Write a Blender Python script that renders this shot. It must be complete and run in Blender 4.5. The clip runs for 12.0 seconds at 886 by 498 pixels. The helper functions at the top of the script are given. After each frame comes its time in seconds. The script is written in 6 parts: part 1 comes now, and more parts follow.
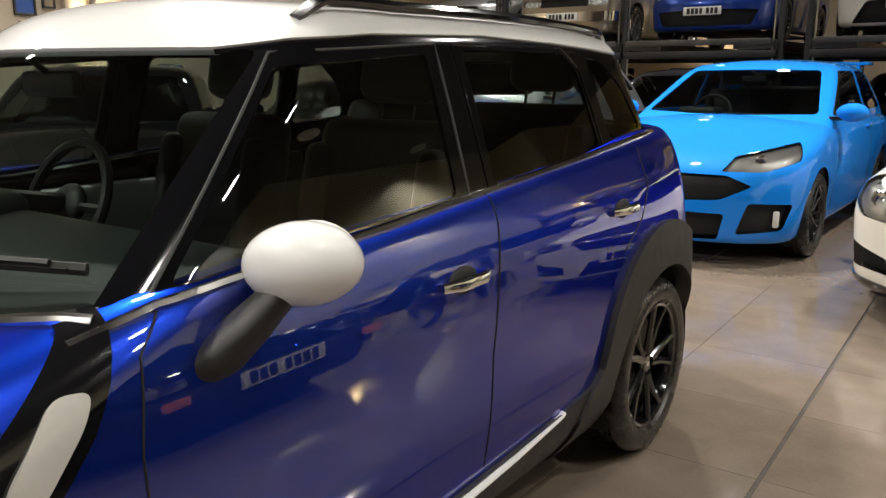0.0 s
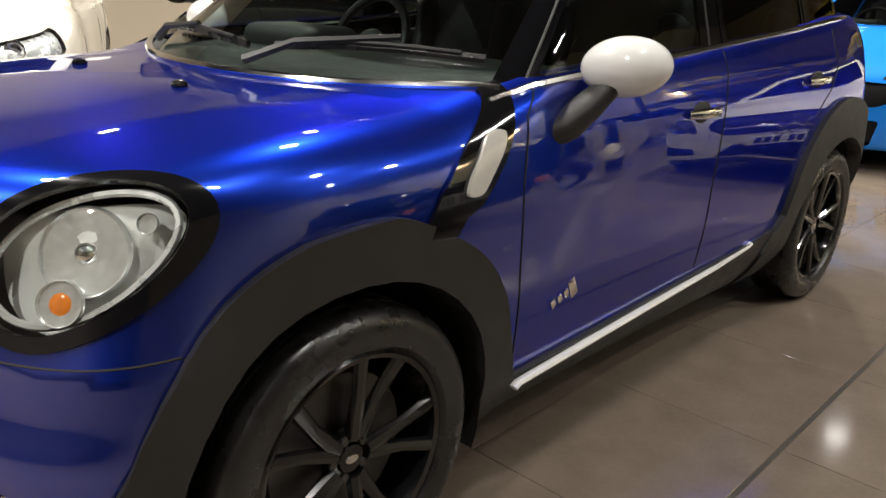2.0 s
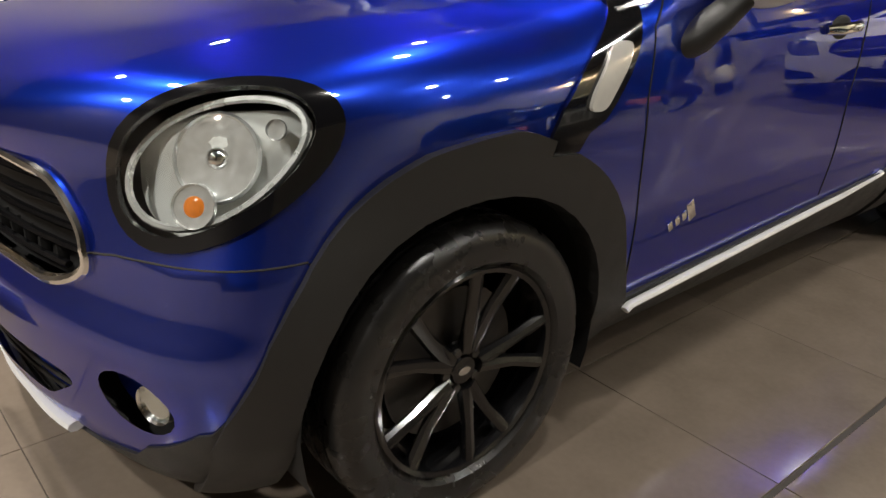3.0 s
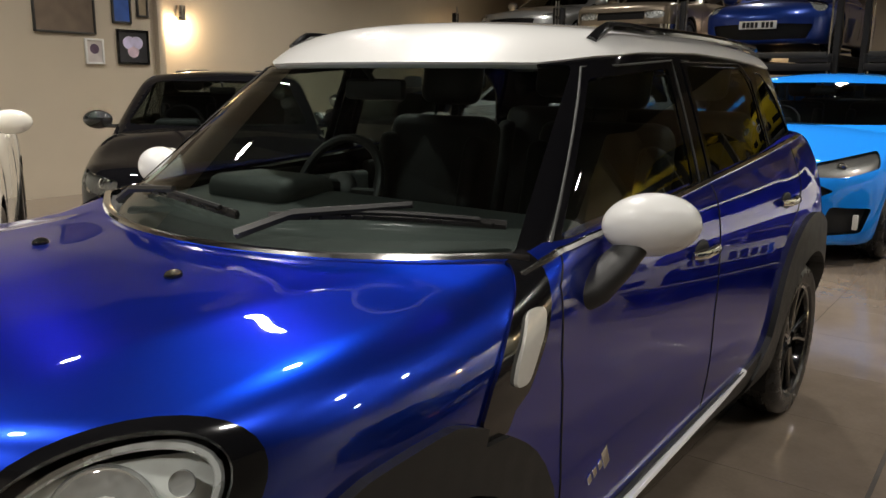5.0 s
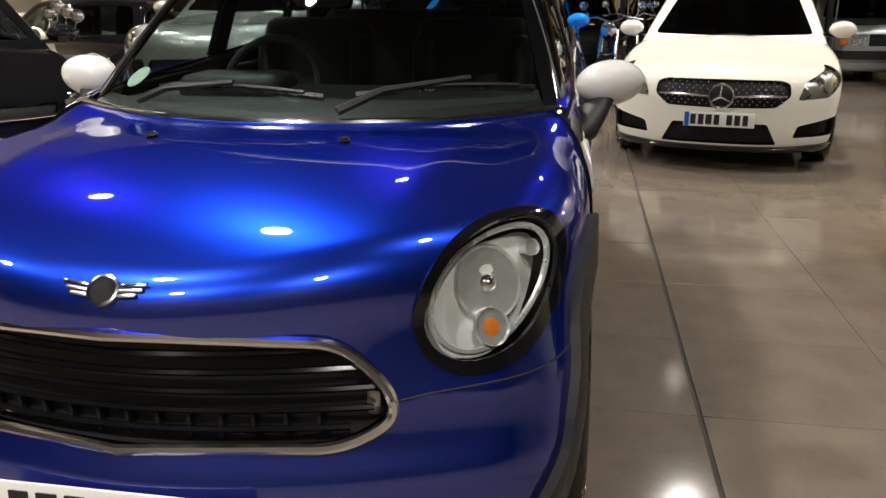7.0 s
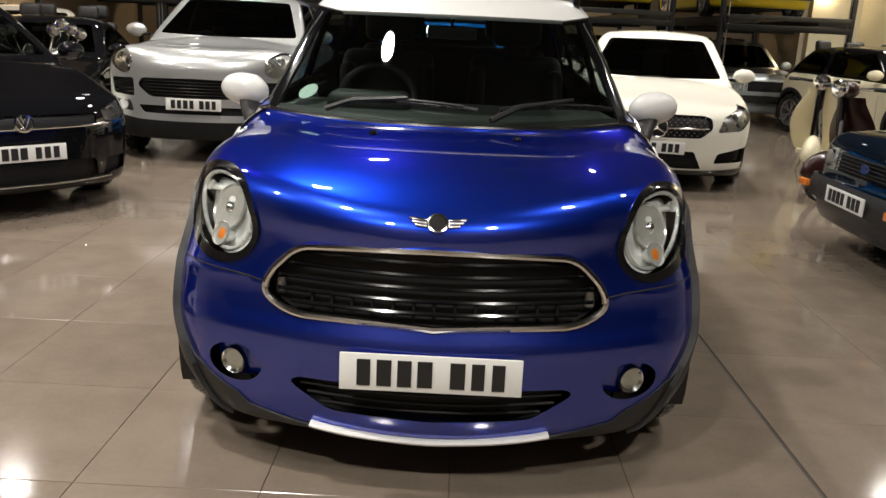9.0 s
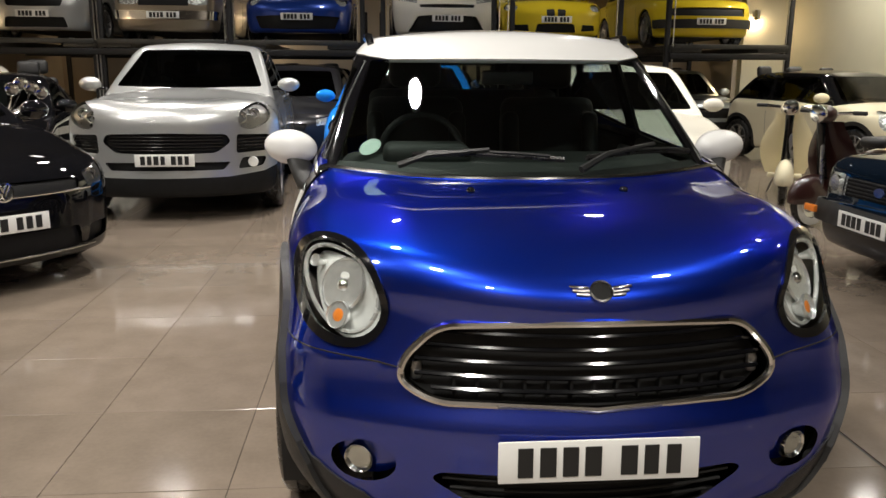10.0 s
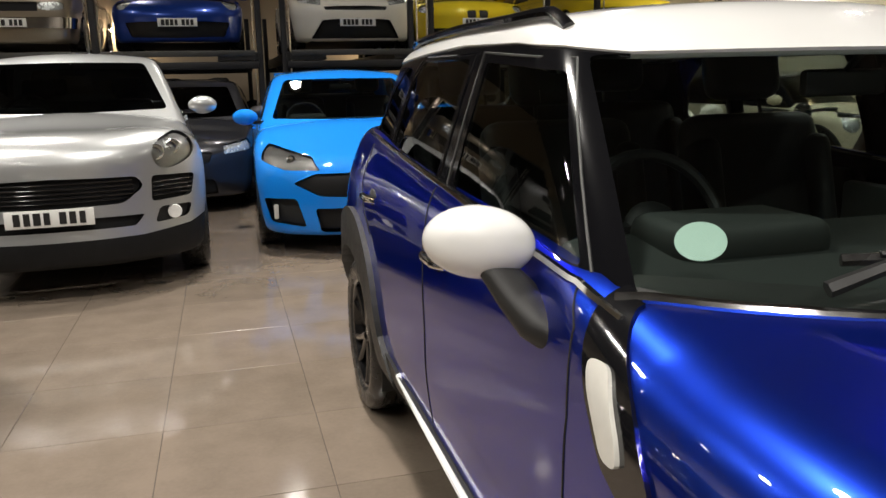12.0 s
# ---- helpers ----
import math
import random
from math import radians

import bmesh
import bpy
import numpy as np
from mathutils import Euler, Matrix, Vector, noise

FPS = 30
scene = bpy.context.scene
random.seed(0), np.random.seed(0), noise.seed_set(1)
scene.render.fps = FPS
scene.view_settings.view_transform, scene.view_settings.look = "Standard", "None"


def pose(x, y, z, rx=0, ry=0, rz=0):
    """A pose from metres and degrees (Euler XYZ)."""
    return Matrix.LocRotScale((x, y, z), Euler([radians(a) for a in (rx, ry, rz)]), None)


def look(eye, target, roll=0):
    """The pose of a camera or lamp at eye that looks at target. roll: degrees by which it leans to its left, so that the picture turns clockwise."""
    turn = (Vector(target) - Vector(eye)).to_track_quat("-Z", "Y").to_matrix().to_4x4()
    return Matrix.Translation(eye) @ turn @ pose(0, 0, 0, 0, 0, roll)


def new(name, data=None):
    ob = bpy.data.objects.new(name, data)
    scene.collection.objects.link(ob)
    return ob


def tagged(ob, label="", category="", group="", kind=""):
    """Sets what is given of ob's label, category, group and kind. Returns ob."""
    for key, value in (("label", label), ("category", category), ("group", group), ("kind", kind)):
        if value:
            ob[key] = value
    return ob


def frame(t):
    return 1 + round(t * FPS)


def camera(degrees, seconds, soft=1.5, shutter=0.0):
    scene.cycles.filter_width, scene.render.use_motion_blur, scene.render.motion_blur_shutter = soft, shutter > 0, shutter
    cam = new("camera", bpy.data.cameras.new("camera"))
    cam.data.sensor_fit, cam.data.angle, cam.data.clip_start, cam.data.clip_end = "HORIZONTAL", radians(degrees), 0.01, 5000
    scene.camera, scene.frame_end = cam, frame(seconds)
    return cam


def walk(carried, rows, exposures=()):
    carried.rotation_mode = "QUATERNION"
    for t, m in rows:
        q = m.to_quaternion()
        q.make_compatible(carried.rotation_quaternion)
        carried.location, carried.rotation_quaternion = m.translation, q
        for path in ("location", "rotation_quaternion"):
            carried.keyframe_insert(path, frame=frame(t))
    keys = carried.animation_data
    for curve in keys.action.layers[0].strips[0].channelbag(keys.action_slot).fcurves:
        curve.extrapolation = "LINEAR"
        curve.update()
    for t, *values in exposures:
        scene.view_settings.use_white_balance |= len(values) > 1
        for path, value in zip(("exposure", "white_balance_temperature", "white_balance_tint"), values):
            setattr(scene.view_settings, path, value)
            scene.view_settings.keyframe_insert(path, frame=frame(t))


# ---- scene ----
cam = camera(58.1, 12.0)
PATH = [
    (0, (1.831, -1.438, 1.383), (0.704, 0.157, 0.954), 0.0),
    (0.5, (1.813, -1.775, 1.375), (0.812, -0.084, 1.003), -0.4),
    (1, (1.927, -1.987, 1.373), (0.898, -0.322, 0.961), 1.2),
    (1.5, (1.925, -2.104, 1.329), (0.793, -0.529, 0.84), 2.8),
    (2, (1.893, -2.211, 1.249), (0.611, -0.813, 0.614), 2.5),
    (2.5, (1.862, -2.245, 1.192), (0.499, -1.02, 0.392), 2.0),
    (3, (1.854, -2.243, 1.219), (0.468, -1.053, 0.406), 1.7),
    (3.5, (1.839, -2.208, 1.29), (0.442, -0.941, 0.626), 2.0),
    (3.7, (1.844, -2.189, 1.326), (0.449, -0.877, 0.75), 2.2),
    (5.3, (1.454, -2.227, 1.386), (0.421, -0.567, 0.965), -0.1),
    (5.5, (1.375, -2.327, 1.388), (0.455, -0.614, 0.921), -0.8),
    (6, (1.22, -2.616, 1.353), (0.547, -0.816, 0.798), -0.8),
    (6.5, (1.02, -2.895, 1.361), (0.529, -1.046, 0.779), -0.9),
    (7, (0.808, -3.172, 1.349), (0.492, -1.293, 0.74), -0.2),
    (7.2, (0.748, -3.302, 1.328), (0.474, -1.419, 0.711), 0.4),
    (8.8, (0.103, -4.071, 1.364), (0.07, -2.148, 0.817), 2.4),
    (9, (0.034, -4.12, 1.372), (0.019, -2.192, 0.842), 2.7),
    (9.5, (-0.274, -4.075, 1.401), (-0.196, -2.134, 0.924), 1.5),
    (10, (-0.554, -3.853, 1.392), (-0.392, -1.909, 0.953), 0.4),
    (10.5, (-0.798, -3.462, 1.377), (-0.632, -1.518, 0.936), -0.3),
    (11, (-1.098, -3.01, 1.37), (-0.889, -1.071, 0.924), -0.8),
    (11.5, (-1.243, -2.472, 1.384), (-0.916, -0.545, 0.959), -1.1),
    (12, (-1.365, -1.961, 1.384), (-0.854, -0.073, 0.969), -1.2),
]
walk(cam, [(t, look(eye, target, roll)) for t, eye, target, roll in PATH],
     exposures=[(0.0, 0.48), (0.5, 0.48), (1.0, 0.42), (1.5, 0.4), (2.0, 0.5), (2.5, 0.65), (3.0, 0.45), (3.5, -0.38), (5.5, 0.02), (6.5, 0.16), (7.2, 0.1), (9.0, 0.04), (10.0, 0.0), (12.0, 0.0)])

# ---- world and light ----
world = bpy.data.worlds.new("night")
world.use_nodes = True
world.node_tree.nodes["Background"].inputs[0].default_value = (0.02, 0.02, 0.025, 1)
world.node_tree.nodes["Background"].inputs[1].default_value = 0.3
scene.world = world

# ---- materials ----
def mat(name, color, rough=0.5, metal=0.0, coat=0.0, noise_amt=0.0, noise_scale=20.0, bump=0.0, bump_scale=200.0, rough_var=0.0, spec=0.5, coat_rough=0.03, ior=1.5):
    m = bpy.data.materials.new(name)
    m.use_nodes = True
    nt = m.node_tree
    b = nt.nodes["Principled BSDF"]
    b.inputs["Base Color"].default_value = (*color, 1)
    b.inputs["Roughness"].default_value = rough
    b.inputs["Metallic"].default_value = metal
    b.inputs["Coat Weight"].default_value = coat
    b.inputs["Coat Roughness"].default_value = coat_rough
    b.inputs["Specular IOR Level"].default_value = spec
    b.inputs["IOR"].default_value = ior
    tc = nt.nodes.new("ShaderNodeTexCoord")
    if noise_amt or rough_var:
        n1 = nt.nodes.new("ShaderNodeTexNoise")
        n1.inputs["Scale"].default_value = noise_scale
        n1.inputs["Detail"].default_value = 6
        nt.links.new(tc.outputs["Object"], n1.inputs["Vector"])
        n2 = nt.nodes.new("ShaderNodeTexNoise")
        n2.inputs["Scale"].default_value = noise_scale * 0.13
        n2.inputs["Detail"].default_value = 3
        nt.links.new(tc.outputs["Object"], n2.inputs["Vector"])
        av = nt.nodes.new("ShaderNodeMath")
        av.operation = "ADD"
        nt.links.new(n1.outputs["Fac"], av.inputs[0])
        nt.links.new(n2.outputs["Fac"], av.inputs[1])
        if noise_amt:
            mr = nt.nodes.new("ShaderNodeMapRange")
            mr.inputs["From Min"].default_value, mr.inputs["From Max"].default_value = 0.6, 1.4
            mr.inputs["To Min"].default_value, mr.inputs["To Max"].default_value = 1 - noise_amt, 1 + noise_amt
            nt.links.new(av.outputs[0], mr.inputs["Value"])
            vm = nt.nodes.new("ShaderNodeVectorMath")
            vm.operation = "SCALE"
            vm.inputs[0].default_value = color
            nt.links.new(mr.outputs[0], vm.inputs["Scale"])
            nt.links.new(vm.outputs[0], b.inputs["Base Color"])
        if rough_var:
            mr = nt.nodes.new("ShaderNodeMapRange")
            mr.inputs["From Min"].default_value, mr.inputs["From Max"].default_value = 0.7, 1.3
            mr.inputs["To Min"].default_value, mr.inputs["To Max"].default_value = max(0.02, rough - rough_var), rough + rough_var
            nt.links.new(av.outputs[0], mr.inputs["Value"])
            nt.links.new(mr.outputs[0], b.inputs["Roughness"])
    if bump:
        nb = nt.nodes.new("ShaderNodeTexNoise")
        nb.inputs["Scale"].default_value = bump_scale
        nb.inputs["Detail"].default_value = 4
        nt.links.new(tc.outputs["Object"], nb.inputs["Vector"])
        bp = nt.nodes.new("ShaderNodeBump")
        bp.inputs["Strength"].default_value = bump
        bp.inputs["Distance"].default_value = 0.002
        nt.links.new(nb.outputs["Fac"], bp.inputs["Height"])
        nt.links.new(bp.outputs[0], b.inputs["Normal"])
    return m


def glass_mat(name, tint, ior=0.06, rough=0.0):
    """A thin pane: tinted see-through, with a mirror share that grows at a slant (ior: its share head-on)."""
    m = bpy.data.materials.new(name)
    m.use_nodes = True
    nt = m.node_tree
    nt.nodes.clear()
    out = nt.nodes.new("ShaderNodeOutputMaterial")
    tr = nt.nodes.new("ShaderNodeBsdfTransparent")
    tr.inputs[0].default_value = (*tint, 1)
    gl = nt.nodes.new("ShaderNodeBsdfGlossy")
    gl.inputs["Roughness"].default_value = rough
    lw = nt.nodes.new("ShaderNodeLayerWeight")
    lw.inputs[0].default_value = 0.5
    pw = nt.nodes.new("ShaderNodeMath")
    pw.operation, pw.inputs[1].default_value = "POWER", 5.0
    ma = nt.nodes.new("ShaderNodeMath")
    ma.operation, ma.inputs[1].default_value, ma.inputs[2].default_value = "MULTIPLY_ADD", 0.90, ior
    mx = nt.nodes.new("ShaderNodeMixShader")
    nt.links.new(lw.outputs["Facing"], pw.inputs[0])
    nt.links.new(pw.outputs[0], ma.inputs[0])
    nt.links.new(ma.outputs[0], mx.inputs[0])
    nt.links.new(tr.outputs[0], mx.inputs[1])
    nt.links.new(gl.outputs[0], mx.inputs[2])
    nt.links.new(mx.outputs[0], out.inputs[0])
    return m


def glow_mat(name, color, strength):
    m = bpy.data.materials.new(name)
    m.use_nodes = True
    b = m.node_tree.nodes["Principled BSDF"]
    b.inputs["Base Color"].default_value = (*color, 1)
    b.inputs["Emission Color"].default_value = (*color, 1)
    b.inputs["Emission Strength"].default_value = strength
    return m


def paint(name, color, metal=0.45, rough=0.38):
    return mat(name, color, rough=rough if metal else 0.6, metal=metal, coat=1.0, coat_rough=0.02, noise_amt=0.04, noise_scale=900, spec=0.5 if metal else (0.0 if max(color) < 0.03 else 0.1))


BLUE = paint("deep_blue_metallic_paint", (0.009, 0.036, 0.40), 0.92, 0.32)
BLUE.node_tree.nodes["Principled BSDF"].inputs["Coat IOR"].default_value = 1.85
BLUE.node_tree.nodes["Principled BSDF"].inputs["Specular Tint"].default_value = (0.10, 0.22, 0.85, 1)
ROOF_WHITE = mat("white_gloss_paint", (0.80, 0.80, 0.79), rough=0.35, coat=1.0, noise_amt=0.02, noise_scale=8)
BLACK_GLOSS = mat("black_gloss_trim", (0.005, 0.005, 0.006), rough=0.10, coat=0.5, noise_amt=0.1, noise_scale=30)
PILLAR = mat("gloss_black_pillar", (0.004, 0.004, 0.005), rough=0.09, noise_amt=0.1, noise_scale=30, spec=0.35)
PLASTIC = mat("grained_black_plastic", (0.014, 0.0138, 0.0135), rough=0.5, noise_amt=0.12, noise_scale=18, bump=0.25, bump_scale=900, rough_var=0.08)
DARK = mat("dark_parts_and_shade", (0.008, 0.008, 0.008), rough=0.7, noise_amt=0.2)
RUBBER = mat("tyre_rubber", (0.014, 0.0135, 0.013), rough=0.28, noise_amt=0.25, noise_scale=25, bump=0.15, bump_scale=500, rough_var=0.12)
CHROME = mat("chrome", (0.86, 0.86, 0.85), rough=0.12, metal=1.0, rough_var=0.04)
STEEL = mat("brushed_steel", (0.45, 0.44, 0.43), rough=0.32, metal=1.0, noise_amt=0.15, rough_var=0.1)
ALLOY_BLACK = mat("black_alloy", (0.008, 0.008, 0.009), rough=0.14, metal=0.3, coat=0.7, noise_amt=0.15)
ALLOY = mat("silver_alloy", (0.42, 0.42, 0.42), rough=0.3, metal=0.9, noise_amt=0.1)
GLASS = glass_mat("clear_car_glass", (0.60, 0.67, 0.64), 0.08)
PRIVACY = glass_mat("tinted_car_glass", (0.38, 0.42, 0.41), 0.08)
DIM_GLASS = glass_mat("dark_tinted_glass", (0.10, 0.11, 0.11))
LENS = glass_mat("headlight_lens", (0.93, 0.95, 0.95), 0.05)
REFLECTOR = mat("lamp_reflector", (0.80, 0.81, 0.80), rough=0.25, metal=0.6, noise_amt=0.2, noise_scale=30, rough_var=0.12)
LAMP_CHROME = mat("faceted_lamp_chrome", (0.88, 0.89, 0.88), rough=0.18, metal=0.70, noise_amt=0.15, noise_scale=60, rough_var=0.08, bump=0.6, bump_scale=45)
LAMP_SILVER = mat("satin_lamp_housing", (0.92, 0.93, 0.90), rough=0.22, metal=0.12, noise_amt=0.15, noise_scale=25)
AMBER = mat("amber_lens", (0.85, 0.24, 0.03), rough=0.12, coat=0.8, noise_amt=0.2, noise_scale=80)
WHITE_LENS = mat("white_side_lens", (0.62, 0.61, 0.57), rough=0.25, coat=0.7, noise_amt=0.05, noise_scale=60)
PLATE_WHITE = mat("plate_white", (0.80, 0.80, 0.77), rough=0.4, noise_amt=0.03)
PLATE_BLACK = mat("plate_black", (0.012, 0.012, 0.012), rough=0.5)
PLATE_BLUE = mat("plate_blue_band", (0.01, 0.10, 0.5), rough=0.4)
LEATHER = mat("black_leather", (0.012, 0.012, 0.013), rough=0.5, noise_amt=0.25, noise_scale=40, bump=0.3, bump_scale=300)
DASH = mat("dashboard_plastic", (0.022, 0.025, 0.024), rough=0.6, noise_amt=0.15, bump=0.2, bump_scale=600)
GREY_TRIM = mat("grey_cabin_trim", (0.28, 0.30, 0.29), rough=0.6, noise_amt=0.1)
MINT = mat("mint_paper_disc", (0.74, 0.92, 0.85), rough=0.6, noise_amt=0.06, noise_scale=60)
SEAL = mat("grey_rubber_seal", (0.035, 0.035, 0.035), rough=0.6, noise_amt=0.1)
DISC = mat("dark_brake_steel", (0.10, 0.095, 0.09), rough=0.45, metal=0.8, noise_amt=0.2)
CARPET = mat("cabin_carpet", (0.012, 0.012, 0.012), rough=0.95, noise_amt=0.3)


# ---- mesh helpers ----
def mesh_object(name, verts, faces, material, parent=None, label="", smooth=True, normals=None, angle=None):
    me = bpy.data.meshes.new(name)
    me.from_pydata([tuple(map(float, v)) for v in verts], [], [tuple(int(i) for i in f) for f in faces])
    me.materials.append(material)
    if smooth:
        me.polygons.foreach_set("use_smooth", [True] * len(me.polygons))
        if angle is not None:
            me.set_sharp_from_angle(angle=radians(angle))
    me.update()
    if normals is not None and len(me.polygons):
        me.normals_split_custom_set_from_vertices([tuple(map(float, n)) for n in normals])
    ob = new(name, me)
    if parent is not None:
        ob.parent = parent
    if label:
        tagged(ob, label)
    return ob


def part(name, bm, material, parent, label="", smooth=True, angle=35):
    me = bpy.data.meshes.new(name)
    bm.to_mesh(me)
    bm.free()
    me.materials.append(material)
    if smooth:
        me.polygons.foreach_set("use_smooth", [True] * len(me.polygons))
        me.set_sharp_from_angle(angle=radians(angle))
    ob = new(name, me)
    ob.parent = parent
    if label:
        tagged(ob, label)
    return ob


def thing(name, m, label, category, group="", kind=""):
    ob = new(name)
    ob.matrix_basis = m
    return tagged(ob, label, category, group, kind)


def box(bm, cx, cy, cz, sx, sy, sz, bevel=0.0, m=None, seg=2):
    res = bmesh.ops.create_cube(bm, size=1)
    vs = res["verts"]
    for v in vs:
        v.co = Vector((v.co.x * sx, v.co.y * sy, v.co.z * sz))
    if bevel:
        es = list({e for v in vs for e in v.link_edges})
        r = bmesh.ops.bevel(bm, geom=es, offset=bevel, segments=seg, affect="EDGES", profile=0.5)
        vs = list({v for f in r["faces"] for v in f.verts} | {v for v in vs if v.is_valid})
    shift = Matrix.Translation((cx, cy, cz))
    if m is not None:
        shift = shift @ m
    bmesh.ops.transform(bm, matrix=shift, verts=vs)
    return vs


def boxed(cx, cy, cz, sx, sy, sz, bevel=0.0, m=None, seg=2):
    bm = bmesh.new()
    box(bm, cx, cy, cz, sx, sy, sz, bevel, m, seg)
    return bm


def tube(bm, pts, radius, n=8, closed=False, flat=1.0, up=Vector((0, 0, 1))):
    """A swept tube along points; flat squashes it along up. radius may be a list."""
    pts = [Vector(p) for p in pts]
    rings = []
    count = len(pts)
    for i, p in enumerate(pts):
        a = pts[(i - 1) % count] if closed or i else pts[0]
        b = pts[(i + 1) % count] if closed or i < count - 1 else pts[-1]
        d = (b - a).normalized()
        s = d.cross(up)
        if s.length < 1e-4:
            s = d.cross(Vector((1, 0, 0)))
        s.normalize()
        u = s.cross(d).normalized()
        r = radius[i] if isinstance(radius, (list, tuple)) else radius
        rings.append([bm.verts.new(p + s * (r * math.cos(2 * math.pi * k / n)) + u * (r * flat * math.sin(2 * math.pi * k / n))) for k in range(n)])
    for i in range(count if closed else count - 1):
        r0, r1 = rings[i], rings[(i + 1) % count]
        for k in range(n):
            bm.faces.new((r0[k], r0[(k + 1) % n], r1[(k + 1) % n], r1[k]))
    if not closed:
        bm.faces.new(rings[0])
        bm.faces.new(rings[-1][::-1])
    bmesh.ops.recalc_face_normals(bm, faces=bm.faces)
    return bm


def lathe(bm, profile, n=32, axis="x", m=None, closed=False, cap=True):
    """Turn (offset along axis, radius) pairs round the axis."""
    rings = []
    for off, r in profile:
        ring = []
        for k in range(n):
            a = 2 * math.pi * k / n
            c, s = r * math.cos(a), r * math.sin(a)
            co = {"x": (off, c, s), "y": (s, off, c), "z": (c, s, off)}[axis]
            ring.append(bm.verts.new(m @ Vector(co) if m is not None else co))
        rings.append(ring)
    k2 = len(rings) if closed else len(rings) - 1
    fs = []
    for i in range(k2):
        r0, r1 = rings[i], rings[(i + 1) % len(rings)]
        for k in range(n):
            fs.append(bm.faces.new((r0[k], r0[(k + 1) % n], r1[(k + 1) % n], r1[k])))
    if not closed and cap:
        if profile[0][1] > 1e-5:
            fs.append(bm.faces.new(rings[0]))
        if profile[-1][1] > 1e-5:
            fs.append(bm.faces.new(rings[-1][::-1]))
    bmesh.ops.remove_doubles(bm, verts=[v for r in rings for v in r], dist=1e-5)
    bmesh.ops.recalc_face_normals(bm, faces=bm.faces)
    return bm


def trim_below(bm, z):
    """Cut away all that lies under a height."""
    bmesh.ops.bisect_plane(bm, geom=bm.verts[:] + bm.edges[:] + bm.faces[:], plane_co=(0, 0, z), plane_no=(0, 0, 1), clear_inner=True)


def ellipsoid(bm, c, r, m=None, u=20, v=12):
    res = bmesh.ops.create_uvsphere(bm, u_segments=u, v_segments=v, radius=1)
    t = Matrix.Translation(c) @ (m if m is not None else Matrix()) @ Matrix.Diagonal((*r, 1))
    bmesh.ops.transform(bm, matrix=t, verts=res["verts"])
    return res["verts"]


# ---- car shells: smooth bodies described by section curves ----
def spl(xs, ys):
    """A smooth curve through points, kept flat past the ends."""
    xs, ys = np.array(xs, float), np.array(ys, float)
    h = np.diff(xs)
    d = np.diff(ys) / h
    mm = np.zeros(len(xs))
    mm[0], mm[-1] = d[0], d[-1]
    for i in range(1, len(xs) - 1):
        if d[i - 1] * d[i] > 0:
            w1, w2 = 2 * h[i] + h[i - 1], h[i] + 2 * h[i - 1]
            mm[i] = (w1 + w2) / (w1 / d[i - 1] + w2 / d[i])

    def f(v):
        v = np.clip(np.asarray(v, float), xs[0], xs[-1])
        i = np.clip(np.searchsorted(xs, v, side="right") - 1, 0, len(xs) - 2)
        t = (v - xs[i]) / h[i]
        return (ys[i] * (1 + 2 * t) * (1 - t) ** 2 + mm[i] * h[i] * t * (1 - t) ** 2 + ys[i + 1] * t * t * (3 - 2 * t) + mm[i + 1] * h[i] * t * t * (t - 1))
    return f


def softened(curve, xs, width):
    """The curve averaged over a width, to take out small waves."""
    x = np.linspace(xs[0], xs[-1], 48)
    t = np.linspace(-1.6, 1.6, 17)
    w = np.exp(-t * t)
    return spl(x, (curve(x[:, None] + t[None] * width) * w).sum(1) / w.sum())


def smax(a, b, k):
    h = np.clip(0.5 + 0.5 * (a - b) / k, 0, 1)
    return b + (a - b) * h + k * h * (1 - h)


def body_field(p):
    W, S, T, F, R = spl(*p["W"]), spl(*p["S"]), spl(*p["T"]), spl(*p["F"]), spl(*p["R"])
    if p.get("soft_top"):
        T, F = softened(T, p["T"][0], p["soft_top"]), softened(F, p["F"][0], 0.025)
    fa, fp, ra, rp, cr, zb = p.get("fa", 0.6), p.get("fp", 2.9), p.get("ra", 0.35), p.get("rp", 3.0), p.get("crown", 0.06), p.get("zb", 0.18)
    k1, k2 = p.get("k_top", 0.09), p.get("k_front", 0.09)
    cr2, kr = p.get("crown_rear", cr), p.get("k_rear", k1)
    bumps, fz, ridge = p.get("bumps", ()), p.get("fz", 0.0), p.get("ridge", 0.0)

    def f(x, y, z):
        ax = np.abs(x)
        side = ax - W(y) * S(z)
        h = np.clip((-0.82 - y) / 0.35, 0, 1)
        top = z - (T(y) - (cr2 + (cr - cr2) * h * h * (3 - 2 * h)) * (ax / 0.8) ** 2)
        for bx, by, bz, br, amt, *long in bumps:
            g = np.exp(-(((ax - bx) ** 2 + (z - bz) ** 2) / br ** 2) - ((y - by) / (long[0] if long else br)) ** 2)
            side, top = side - amt * g, top - amt * g
        if ridge:
            top = top - ridge * np.exp(-((ax - 0.50 - 0.13 * (y + 1.4)) / 0.055) ** 2) * np.clip((-0.95 - y) / 0.15, 0, 1) * np.clip((y + 1.85) / 0.3, 0, 1)
        front = F(z) + fa * (1 + fz * np.clip(z - 0.7, -0.06, 0.4)) * ax ** fp - y
        back = y - R(z) + ra * ax ** rp
        g = np.clip((-0.70 - y) / 0.30, 0, 1)
        return smax(smax(smax(top, smax(front, back, 0.02), k2), side, kr + (k1 - kr) * g), zb - z, 0.06)
    return f


